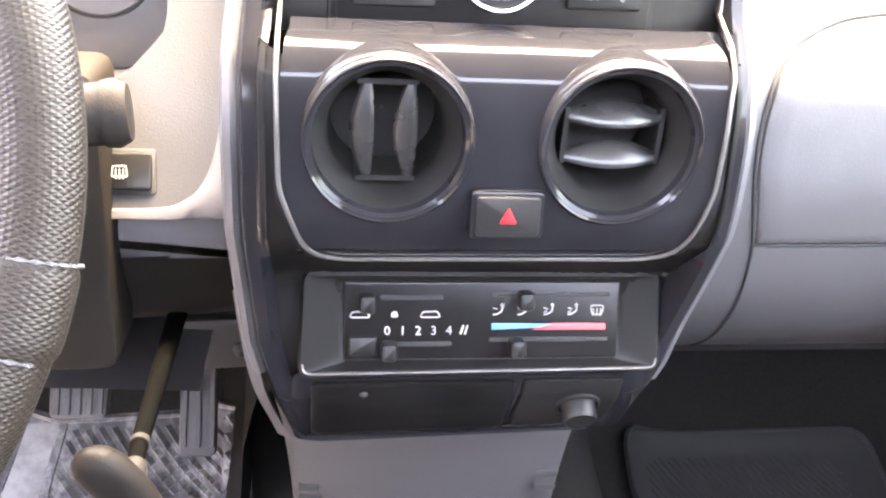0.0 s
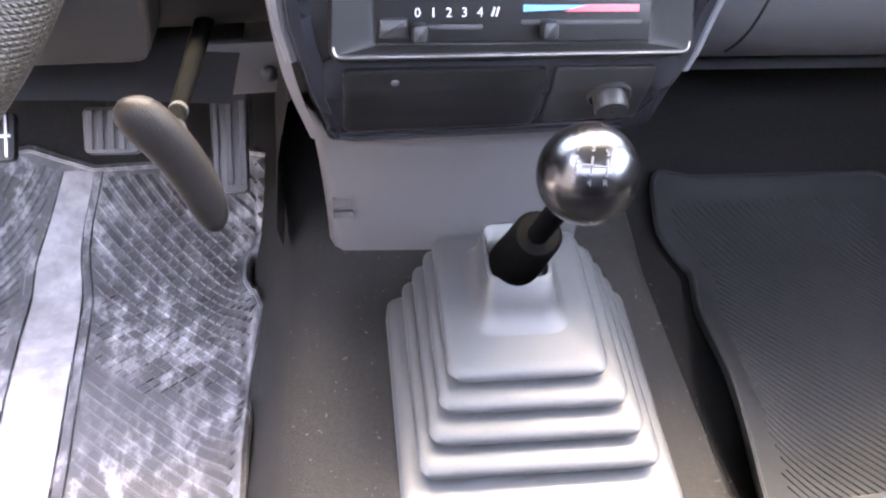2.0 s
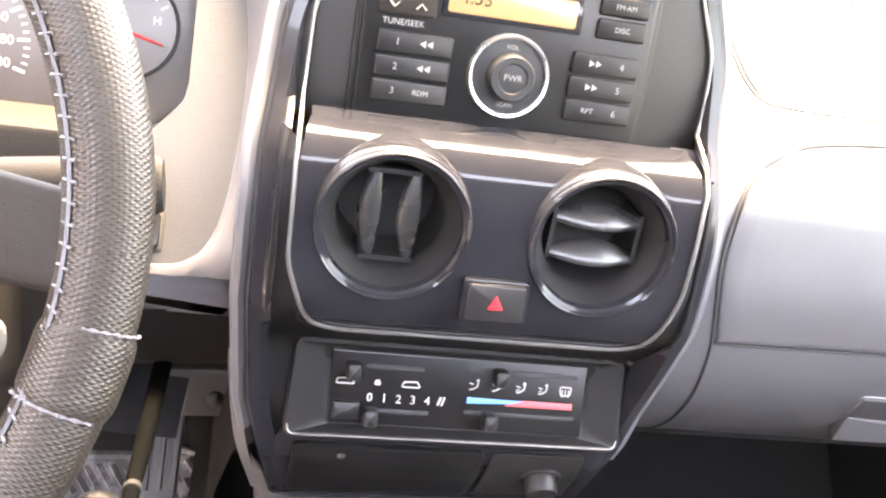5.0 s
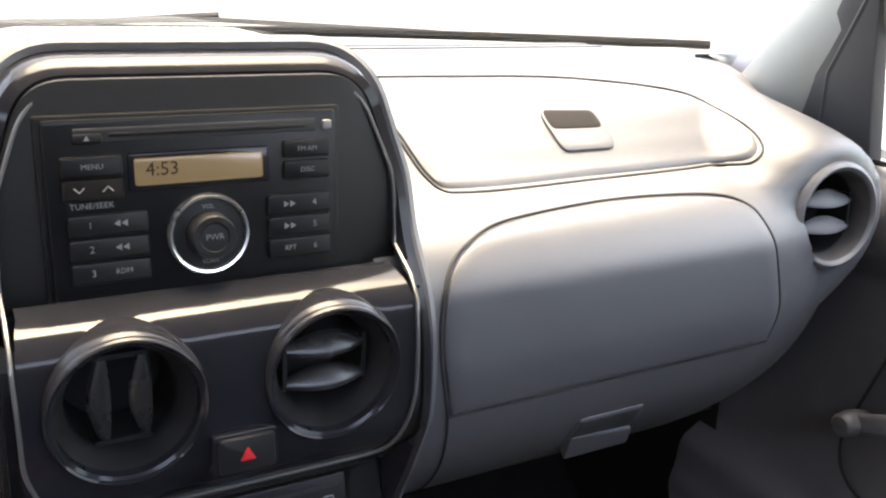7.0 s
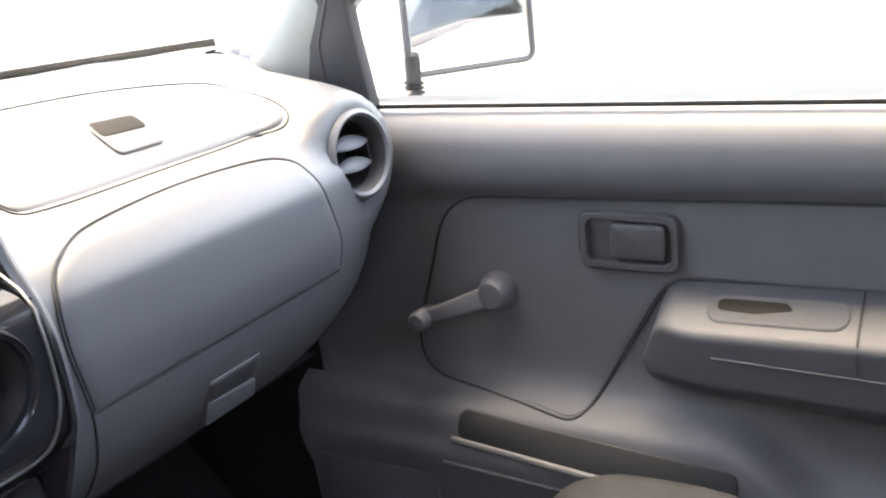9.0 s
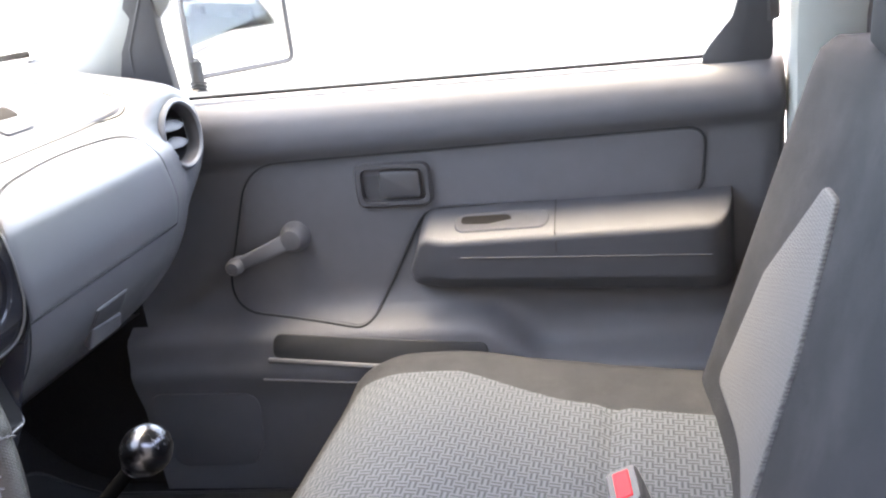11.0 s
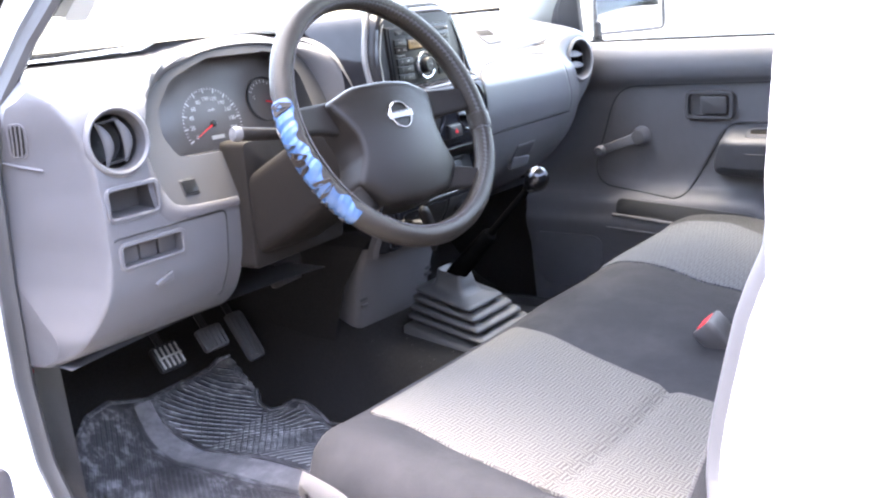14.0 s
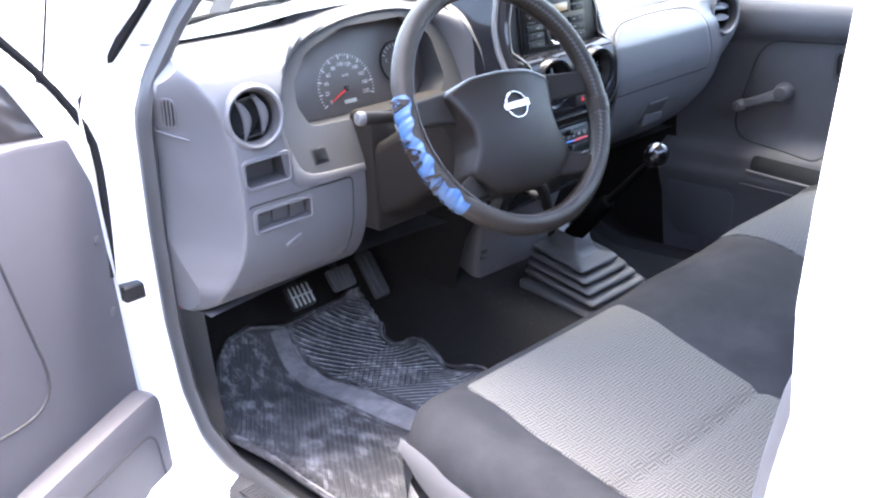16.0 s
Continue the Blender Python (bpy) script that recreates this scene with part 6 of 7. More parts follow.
for aj, b0, b1 in ((ja[0], 0.6, 2.9), (ja[-1], -0.4, 1.5)):
    bm = bmesh.new()
    tube(bm, [rim_pt(aj, b, WR, wr + 0.0009 + 0.0004 * math.sin(b * 19)) for b in lin(b0, b1, 22)], [0.0007 + 0.0004 * math.sin(i * 2.1) for i in range(22)], 5)
    part("frayed_thread", bm, HOODM, joint, "pale frayed thread")
# hub pad
HALF = [(0.0, 0.055), (0.058, 0.052), (0.108, 0.034), (0.094, 0.002), (0.083, -0.025), (0.086, -0.055), (0.106, -0.092), (0.068, -0.130), (0.0, -0.138)]
TWIST = Matrix.Rotation(radians(-2.5), 2)
PAD = [tuple(TWIST @ Vector(p)) for p in HALF + [(-u, v) for u, v in HALF[-2:0:-1]]]
PAD = dense(rpoly(PAD, [0.10, 0.06, 0.012, 0.02, 0.05, 0.03, 0.012, 0.03, 0.10, 0.03, 0.012, 0.03, 0.05, 0.02, 0.012, 0.06], 6), 0.008)
bm = bmesh.new()


def pad_f(u, v, h):
    crown = 0.024 * max(0, 1 - (u / 0.125) ** 2 - ((v + 0.03) / 0.13) ** 2)
    return tuple(WM @ Vector((u, v, -0.028 + (h + crown if h > 0 else h))))


patch(bm, PAD, pad_f, -0.03, 0.020, 0.007, rings=12, centre=(0, -0.035))
pad = part("hub_pad", bm, PADM, SW, "grey vinyl airbag pad")
bm = bmesh.new()
tube(bm, [WM @ Vector(p) for p in ((-0.103, -0.086, -0.012), (-0.094, -0.085, -0.004), (-0.082, -0.090, -0.002), (-0.073, -0.102, -0.006), (-0.070, -0.118, -0.014), (-0.074, -0.132, -0.030))], 0.0022, 8)
part("cable", bm, RUBBER, SW, "thin black loop of cable")
# spokes
for sgn in (-1, 1):
    for y0, y1, x0 in ((0.016, 0.010, 0.090), (-0.106, -0.124, 0.072)):
        bm = bmesh.new()
        rows = []
        xe = math.sqrt((WR - 0.006) ** 2 - y1**2)
        for t in lin(0, 1, 10):
            x = x0 + (xe - x0) * t
            y = y0 + (y1 - y0) * t ** 1.4
            w = (0.022 if y0 > 0 else 0.020) - 0.003 * t + 0.004 * (1 - t) ** 2
            z = -0.030 + 0.026 * t
            o = rpoly([(-w, -0.008), (w, -0.008), (w, 0.008), (-w, 0.008)], 0.007, 3)
            rows.append([WM @ Vector((*(TWIST @ Vector((sgn * x, y + u))), z + v)) for u, v in o])
        loft(bm, rows)
        part("spoke", bm, COLM, SW)
# plain round badge
BM_ = WM @ Matrix.Translation((0.002, -0.006, 0.0135))
bm = bmesh.new()
lathe(bm, [(0.0212, 0.0), (0.0220, 0.003), (0.0210, 0.0042), (0.0196, 0.0042), (0.0188, 0.003), (0.0186, 0.0)], BM_, 40)
badge = part("badge", bm, BADGEM, SW, "round chrome badge")
bm = bmesh.new()
for y0, y1 in ((-0.0055, -0.0040), (0.0040, 0.0055)):
    box(bm, (-0.026, y0, 0.0), (0.026, y1, 0.005), 0.0006, BM_)
box(bm, (-0.026, -0.0045, 0.0), (0.026, 0.0045, 0.0035), 0.0006, BM_)
part("badge_bar", bm, BADGEM, badge)
bm = bmesh.new()
tube(bm, [WM @ Vector(p) for p in ((-0.062, -0.07, -0.018), (-0.045, -0.062, 0.0), (-0.028, -0.075, 0.004), (-0.022, -0.10, -0.006))], 0.003, 8)
part("cable", bm, BLACK, SW, "loose black cable")
bm = bmesh.new()
box(bm, (-0.044, -0.1285, -0.036), (0.048, -0.1235, -0.028), 0.002, WM)
part("trim_strip", bm, SILVER, SW, "thin silver strip below the pad")
# column shroud
COL = thing("steering_column", "charcoal plastic steering column shroud", "steering column")
bm = bmesh.new()
rows = []
for t, w, h, dz in ((0.045, 0.050, 0.045, 0.0), (0.06, 0.062, 0.056, 0.0), (0.14, 0.066, 0.062, -0.008), (0.24, 0.072, 0.066, -0.014), (0.34, 0.074, 0.066, -0.018)):
    o = rpoly([(-w, -h * 1.15), (w, -h * 1.15), (w, h * 0.75), (-w, h * 0.75)], 0.022, 4)
    rows.append([WM @ Vector((u, v + dz, -t)) for u, v in o])
loft(bm, rows)
part("shroud", bm, COLM, COL)
# big side flap under the cluster
bm = bmesh.new()
o = rpoly([(-0.459, 0.424), (-0.24, 0.432), (-0.24, 0.64), (-0.447, 0.64)], 0.012, 4)
slab(bm, o, lambda u, v, h: (u, 0.028 - h + 0.06 * max(0, -0.41 - u), v), -0.06, 0.0, 0.004)
part("lower_cover", bm, COLM, COL)


def stalk(name, pts, r, label):
    e = thing(name, label, "control stalk", "column stalks")
    bm = bmesh.new()
    tube(bm, pts, r, 14)
    part("lever", bm, COLM, e)
    d = (Vector(pts[-1]) - Vector(pts[-2])).normalized()
    bm = bmesh.new()
    q = Matrix.Translation(pts[-1]) @ d.to_track_quat("Z", "Y").to_matrix().to_4x4()
    lathe(bm, [(r[-1] * 1.05, -0.002), (r[-1] * 1.1, 0.004), (r[-1] * 0.9, 0.010), (0.0005, 0.011)], q, 24)
    part("end_cap", bm, SKIRT if "wiper" not in name else COLM, e, "paler end cap")
    return e


stalk("indicator_stalk", [(-0.44, -0.12, 0.655), (-0.50, -0.115, 0.662), (-0.566, -0.105, 0.672)], [0.008, 0.009, 0.0105], "charcoal indicator stalk with a pale end")
wst = stalk("wiper_stalk", [(-0.33, -0.11, 0.64), (-0.27, -0.105, 0.645), (-0.205, -0.10, 0.650)], [0.010, 0.0135, 0.0155], "wiper stalk with white marks")
letters("OFF", 0.007, Matrix.Translation((-0.238, -0.1165, 0.650)) @ FACE, wst)
for i in range(2):
    bm = bmesh.new()
    box(bm, (-0.237, -0.118, 0.640 - i * 0.006), (-0.226, -0.1165, 0.6415 - i * 0.006), 0.0003)
    part("mark", bm, PRINT, wst)
bm = bmesh.new()
tube(bm, [(-0.335, -0.05, 0.535), (-0.300, -0.065, 0.532), (-0.297, -0.066, 0.532)], [0.019, 0.0185, 0.016], 20)
ign = part("ignition_lock", bm, BLACK, COL)
bm = bmesh.new()
tube(bm, [(-0.299, -0.0655, 0.532), (-0.292, -0.068, 0.532), (-0.290, -0.069, 0.532)], [0.0165, 0.0160, 0.012], 20)
part("ignition_face", bm, SKIRT, ign, "pale ignition lock face")

# side vents
air_vent("air_vent", (0.616, -0.012, 0.669), 0.049, False, GREY, "round grey vent at the passenger end of the dashboard", tilt=-3, swing=-4, inner=CHAR, vane=DOORP, flush=True)
air_vent("air_vent", (-0.662, 0.049, 0.678), 0.048, True, GREY, "round grey vent at the driver end of the dashboard", tilt=-3, swing=-4, inner=CHAR, vane=CHAR, turn=6, flush=True, crescent=True)

# ---- bench seat ----
SEAT = thing("bench_seat", "bench seat in charcoal cloth with light woven inserts", "seat")
S0, S1 = -0.715, 0.66


def cush(x, y):
    """Top of the cushion."""
    z = curve([(-0.86, 0.226), (-0.70, 0.243), (-0.50, 0.268), (-0.38, 0.285), (-0.325, 0.283), (-0.28, 0.268), (-0.25, 0.244), (-0.234, 0.212)], y)
    z += 0.014 * math.exp(-((x + 0.66) / 0.05) ** 2) + 0.010 * math.exp(-((x - 0.62) / 0.05) ** 2)
    z += 0.008 * math.exp(-((x + 0.02) / 0.12) ** 2)
    z -= 0.010 * math.exp(-((x + 0.40) / 0.14) ** 2 - ((y + 0.62) / 0.15) ** 2) + 0.008 * math.exp(-((x - 0.4) / 0.14) ** 2 - ((y + 0.62) / 0.15) ** 2)
    z -= 0.008 * math.exp(-((y + 0.622) / 0.012) ** 2) * (1 if -0.62 < x < -0.27 or 0.2 < x < 0.56 else 0.2)
    if x < S0 + 0.05:
        z -= 0.026 * ((S0 + 0.05 - x) / 0.05) ** 2.2
    if x > S1 - 0.05:
        z -= 0.05 * ((x - S1 + 0.05) / 0.05) ** 2.2
    return z


def cush_at(x, y):
    """Top of the cushion where its front is drawn forward on the passenger side."""
    f = 0.03 * min(1, max(0, (x - 0.02) / 0.28))
    return cush(x, (y - f * 0.42 / 0.185) / (1 + f / 0.185) if y > -0.42 else y)


bm = bmesh.new()
xs = lin(S0, S1, 80)
rows = []
for x in xs:
    k = max(0, (S0 + 0.14 - x) / 0.14) ** 2 * 0.08
    ys = lin(-0.86, -0.40, 20) + lin(-0.39, -0.235, 14)
    r = [(x, y - k * max(0, (y + 0.5) / 0.265), cush(x, y)) for y in ys]
    yf = -0.235 - k
    fw = 0.03 * min(1, max(0, (x - 0.02) / 0.28))
    yf += fw
    r = [(p[0], p[1] + fw * max(0, (p[1] + 0.42) / 0.185), p[2]) for p in r]
    r += [(x, yf + 0.004, cush(x, -0.235) - 0.025), (x, yf + 0.004, 0.165 + 0.06 * max(0.0, (S0 + 0.07 - x) / 0.07))]
    rows.append(r)
side = [[(S0 - 0.004, p[1], p[2] - 0.03) for p in rows[0]], [(S0 - 0.004, p[1], curve([(-0.86, 0.165), (-0.40, 0.165), (-0.35, 0.188), (-0.31, 0.226)], p[1])) for p in rows[0]]]
loft(bm, side[::-1] + rows + [[(S1 + 0.004, p[1], min(p[2] - 0.03, 0.2)) for p in rows[-1]], [(S1 + 0.004, p[1], 0.165) for p in rows[-1]]], close=False)
part("cushion", bm, FABD, SEAT, "charcoal cloth cushion", angle=70)
DIN = [(-0.588, -0.312), (-0.205, -0.308), (-0.240, -0.45), (-0.272, -0.62), (-0.28, -0.80), (-0.632, -0.80), (-0.622, -0.62), (-0.612, -0.46)]
PIN = [(0.222, -0.240), (0.56, -0.240), (0.56, -0.40), (0.515, -0.55), (0.50, -0.80), (0.17, -0.80), (0.17, -0.58), (0.172, -0.49), (0.210, -0.35)]
for o in (DIN, PIN):
    bm = bmesh.new()
    oo = dense(rpoly(o, 0.02, 4), 0.015)
    patch(bm, oo, lambda u, v, h: (u, v, cush_at(u, v) + h), -0.004, 0.0035, 0.003, rings=22)
    # passenger insert takes the shaded copy of the cloth
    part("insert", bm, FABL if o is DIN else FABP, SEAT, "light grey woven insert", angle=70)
# pale piping on the front lip
bm = bmesh.new()
tube(bm, [(x, -0.229 + 0.03 * min(1, max(0, (x - 0.02) / 0.28)) - max(0, (S0 + 0.14 - x) / 0.14) ** 2 * 0.08, 0.178 + 0.012 * math.exp(-((x + 0.02) / 0.1) ** 2)) for x in lin(S0 + 0.005, S1, 60)], 0.0035, 6)
part("piping", bm, SKIRT, SEAT, "pale piping")
# lower valance in pale vinyl
bm = bmesh.new()
rows = []
for x in lin(S0 + 0.03, S1, 40):
    k = max(0, (S0 + 0.14 - x) / 0.14) ** 2 * 0.08
    rows.append([(x, -0.231 - k, 0.185), (x, -0.230 - k, 0.15), (x, -0.250 - k, 0.125), (x, -0.30 - k, 0.115)])
loft(bm, rows, close=False)
rows = []
for w in (1.0, 0.75, 0.5, 0.25):
    zt, zb, x, y = 0.252 - 0.06 * w, 0.215 - 0.075 * w, S0 + 0.055 * w * w, -0.312 + 0.036 * w
    rows.append([(x - 0.003, y - 0.003, zt + 0.006), (x - 0.010, y, zt - 0.004), (x - 0.011, y, zt + (zb - zt) * 0.3), (x - 0.003, y, zt + (zb - zt) * 0.62), (x + 0.014, y - 0.004, zt + (zb - zt) * 0.88), (x + 0.030, y - 0.010, zb), (x + 0.085, y - 0.02, zb + 0.012)])
for y in lin(-0.312, -0.40, 14) + lin(-0.42, -0.86, 24):
    zt = curve([(-0.86, 0.205), (-0.73, 0.208), (-0.60, 0.209), (-0.51, 0.212), (-0.42, 0.223), (-0.36, 0.242), (-0.31, 0.252)], y)
    zb = curve([(-0.86, 0.092), (-0.60, 0.096), (-0.45, 0.103), (-0.39, 0.118), (-0.345, 0.158), (-0.312, 0.215)], y)
    rows.append([(S0 - 0.003, y, zt + 0.006), (S0 - 0.010, y, zt - 0.004), (S0 - 0.011, y, zt + (zb - zt) * 0.3), (S0 - 0.003, y, zt + (zb - zt) * 0.62), (S0 + 0.014, y, zt + (zb - zt) * 0.88), (S0 + 0.030, y, zb), (S0 + 0.085, y, zb + 0.012)])
loft(bm, rows, close=False)
part("valance", bm, SKIRT, SEAT, "pale grey vinyl valance", angle=70)
bm = bmesh.new()
box(bm, (-0.58, -0.85, 0.0), (0.60, -0.40, 0.10), 0.02)
part("base", bm, CARPET, SEAT)


def back_pt(x, z, h=0.0):
    """Front of the backrest."""
    y = -0.757 - 0.36 * (z - 0.25)
    s = 0.006 * math.exp(-((x + 0.66) / 0.05) ** 2) + 0.012 * math.exp(-((x - 0.60) / 0.05) ** 2) - 0.012 * math.exp(-((x + 0.43) / 0.12) ** 2) - 0.012 * math.exp(-((x - 0.36) / 0.12) ** 2) + 0.004 * math.exp(-((x + 0.03) / 0.10) ** 2)
    s -= 0.12 * max(0.0, -0.34 - x)
    return (x, y + s + h * 0.95, z + h * 0.3)


bm = bmesh.new()
zb = lin(0.22, 0.675, 30)
rows = []
for x in lin(-0.695, 0.645, 100):
    e = min(x + 0.695, 0.645 - x)
    k = max(0, (0.05 - e) / 0.05) ** 2 * 0.05
    r = [(p[0], p[1] - k, p[2]) for p in (back_pt(x, z) for z in zb)]
    t = r[-1]
    r += [(x, t[1] - 0.010, 0.697 - k * 0.5), (x, t[1] - 0.03, 0.712 - k), (x, t[1] - 0.07, 0.710 - k), (x, t[1] - 0.09, 0.68), (x, t[1] - 0.07, 0.3)]
    rows.append(r)
loft(bm, rows, close=False)
for r in (rows[0], rows[-1]):
    bm.faces.new([bm.verts.new(p) for p in r])
part("backrest", bm, FABD, SEAT, "charcoal cloth backrest", angle=70)
for o in ([(-0.64, 0.275), (-0.25, 0.275), (-0.275, 0.374), (-0.375, 0.565), (-0.405, 0.602), (-0.60, 0.565), (-0.635, 0.5)], [(0.20, 0.275), (0.53, 0.275), (0.50, 0.44), (0.40, 0.575), (0.34, 0.575), (0.25, 0.44)]):
    bm = bmesh.new()
    oo = dense(rpoly(o, 0.02, 4), 0.015)
    patch(bm, oo, lambda u, v, h: back_pt(u, v, h), -0.004, 0.0055, 0.003, rings=22)
    part("back_insert", bm, FABV, SEAT, "light grey woven back insert", angle=70)
for hx in (-0.43, 0.36):
    bm = bmesh.new()
    rows = []
    for z, w, d in ((0.70, 0.10, 0.035), (0.72, 0.125, 0.05), (0.80, 0.13, 0.055), (0.88, 0.115, 0.05), (0.90, 0.09, 0.03)):
        rows.append([(hx + u, (-0.985 if hx > 0 else -1.0) + v - 0.15 * (z - 0.70), z) for u, v in rpoly([(-w, -d), (w, -d), (w, d), (-w, d)], 0.03, 4)])
    loft(bm, rows)
    part("headrest", bm, FABD, SEAT)


def buckle(at, lean_x, lean_y, label):
    e = thing("seat_belt_buckle", label, "seat belt buckle", "seat belt buckles")
    b = Vector(at)
    up = Vector((lean_x, lean_y, 1)).normalized()
    M = Matrix.Translation(b) @ up.to_track_quat("Z", "Y").to_matrix().to_4x4() @ Matrix.Scale(1.45, 4)
    bm = bmesh.new()
    o0 = rpoly([(-0.016, -0.011), (0.016, -0.011), (0.016, 0.011), (-0.016, 0.011)], 0.005, 3)
    o1 = rpoly([(-0.024, -0.013), (0.024, -0.013), (0.024, 0.013), (-0.024, 0.013)], 0.006, 3)
    loft(bm, [[M @ Vector((u, v, z)) for u, v in o] for o, z in ((inset(o0, 0.003), -0.068), (o0, -0.06), (o1, -0.015), (o1, -0.003), (inset(o1, 0.002), 0.0))])
    part("housing", bm, BEZEL, e)
    bm = bmesh.new()
    box(bm, (-0.017, -0.0062, -0.002), (0.017, 0.0062, 0.0012), 0.001, M)
    part("release_button", bm, REDM, e, "red release button")
    bm = bmesh.new()
    q = Vector((b.x - lean_x * 0.07, b.y - 0.03, cush(b.x, b.y - 0.03) - 0.02))
    tube(bm, [M @ Vector((0, 0, -0.066)), q], 0.006, 8)
    part("stem", bm, BLACK, e)


buckle((-0.082, -0.600, 0.288), -0.12, 0.9, "seat belt buckle with a red button beside the driver")
buckle((0.227, -0.645, 0.309), -0.05, 0.35, "seat belt buckle on the passenger side")

# ---- passenger door ----
PD = thing("door_2", "grey trimmed passenger door with a window crank", "door", kind="structure")
DX = [(-0.05, 0.70), (0.10, 0.692), (0.18, 0.688), (0.205, 0.678), (0.24, 0.672), (0.262, 0.679), (0.29, 0.683), (0.300, 0.686), (0.308, 0.695), (0.316, 0.711), (0.327, 0.727), (0.345, 0.738), (0.37, 0.743), (0.42, 0.744), (0.55, 0.741), (0.578, 0.738), (0.592, 0.727), (0.606, 0.717), (0.631, 0.712), (0.657, 0.714), (0.679, 0.722), (0.692, 0.732), (0.699, 0.742)]


def dr(u, v, h=0.0):
    """Place on the passenger door: u along y, v up, h proud of the panel."""
    w = min(1.0, max(0.0, (-0.40 - u) / 0.12))
    q = v + 0.075 * w * w * (3 - 2 * w) * min(1.0, max(0.0, (v - 0.12) / 0.08)) if v < 0.37 else v
    q = min(q, max(v, 0.37))
    return (curve(DX, q) - h, u, v + 0.026 * (u - 0.05) * max(0.0, min(1.0, (v - 0.59) / 0.10)))


bm = bmesh.new()
zz = lin(-0.02, 0.20, 8) + lin(0.205, 0.33, 16) + lin(0.335, 0.57, 12) + lin(0.575, 0.699, 16)
ys = lin(0.22, -0.38, 24) + lin(-0.40, -0.53, 14) + lin(-0.55, -0.872, 12)
rows = [[dr(y, z) for z in zz] + [(0.775, y, 0.702 + 0.026 * (y - 0.05)), (0.78, y, 0.68)] for y in ys]
rows.append([(p[0] + 0.012, -0.884, p[2]) for p in rows[-1]])
rows.append([(0.80, -0.886, p[2]) for p in rows[-1]])
loft(bm, rows, close=False)
part("panel", bm, DOORP, PD, "grey moulded door panel", angle=60)
TR = dense(rpoly([(-0.045, 0.587), (0.047, 0.335), (-0.225, 0.306), (-0.335, 0.487), (-0.765, 0.480), (-0.775, 0.583)], [0.09, 0.06, 0.04, 0.05, 0.03, 0.03], 8), 0.012)
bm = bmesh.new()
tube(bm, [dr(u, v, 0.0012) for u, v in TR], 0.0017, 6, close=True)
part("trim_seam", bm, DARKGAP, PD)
bm = bmesh.new()
patch(bm, inset(TR, 0.002), lambda u, v, h: dr(u, v, h), -0.003, 0.003, 0.003, rings=14, centre=(-0.2, 0.53))
part("trim_insert", bm, DOORP, PD, "grey vinyl trim insert")
# inner handle
hd = thing("inside_door_handle", "dark grey inner door handle in an oval surround", "door handle")
bm = bmesh.new()
o1 = rpoly([(-0.228, 0.500), (-0.352, 0.497), (-0.354, 0.568), (-0.230, 0.573)], 0.018, 5)
o2 = rpoly([(-0.240, 0.511), (-0.341, 0.508), (-0.343, 0.557), (-0.242, 0.562)], 0.012, 5)
loft(bm, [[(0.745, u, v) for u, v in o1], [(0.731, u, v) for u, v in o1], [(0.727, u, v) for u, v in inset(o1, 0.003)], [(0.727, u, v) for u, v in inset(o2, -0.002)], [(0.738, u, v) for u, v in o2]], cap0=False)
part("surround", bm, CHAR, hd)
bm = bmesh.new()
slab(bm, rpoly([(-0.268, 0.514), (-0.335, 0.511), (-0.337, 0.555), (-0.270, 0.558)], 0.008, 4), lambda u, v, h: (0.738 - h, u, v), 0, 0.011, 0.004)
part("lever", bm, CHAR, hd)
# crank
ck = thing("window_crank", "grey plastic window crank on the door", "window crank")
hub, kb = Vector((0.738, -0.108, 0.459)), Vector((0.712, -0.012, 0.428))
SIDE = Matrix(((0, 0, -1, 0), (-1, 0, 0, 0), (0, 1, 0, 0), (0, 0, 0, 1)))
bm = bmesh.new()
lathe(bm, [(0.026, 0.0), (0.026, 0.008), (0.022, 0.014), (0.020, 0.026), (0.017, 0.030), (0.001, 0.031)], Matrix.Translation((0.742, hub.y, hub.z)) @ SIDE, 32)
part("hub", bm, DOORP, ck)
bm = bmesh.new()
rows = []
for t in lin(-0.05, 1.05, 9):
    c = hub + (kb - hub) * t + Vector((-0.022, 0, 0)) * math.sin(max(0, min(1, t)) * 3.14) * 0.4 - Vector((0.012, 0, 0))
    w = 0.0145 - 0.004 * t
    d = (kb - hub).normalized()
    s2 = Vector((1, 0, 0)).cross(d).normalized()
    rows.append([c + s2 * u + Vector((1, 0, 0)) * v for u, v in rpoly([(-w, -0.006), (w, -0.006), (w, 0.006), (-w, 0.006)], 0.005, 3)])
loft(bm, rows)
part("arm", bm, DOORP, ck)
bm = bmesh.new()
lathe(bm, [(0.010, -0.012), (0.013, 0.0), (0.0145, 0.012), (0.0135, 0.026), (0.010, 0.030), (0.001, 0.031)], Matrix.Translation(kb + Vector((-0.004, 0, 0))) @ SIDE, 28)
part("knob", bm, DOORP, ck)
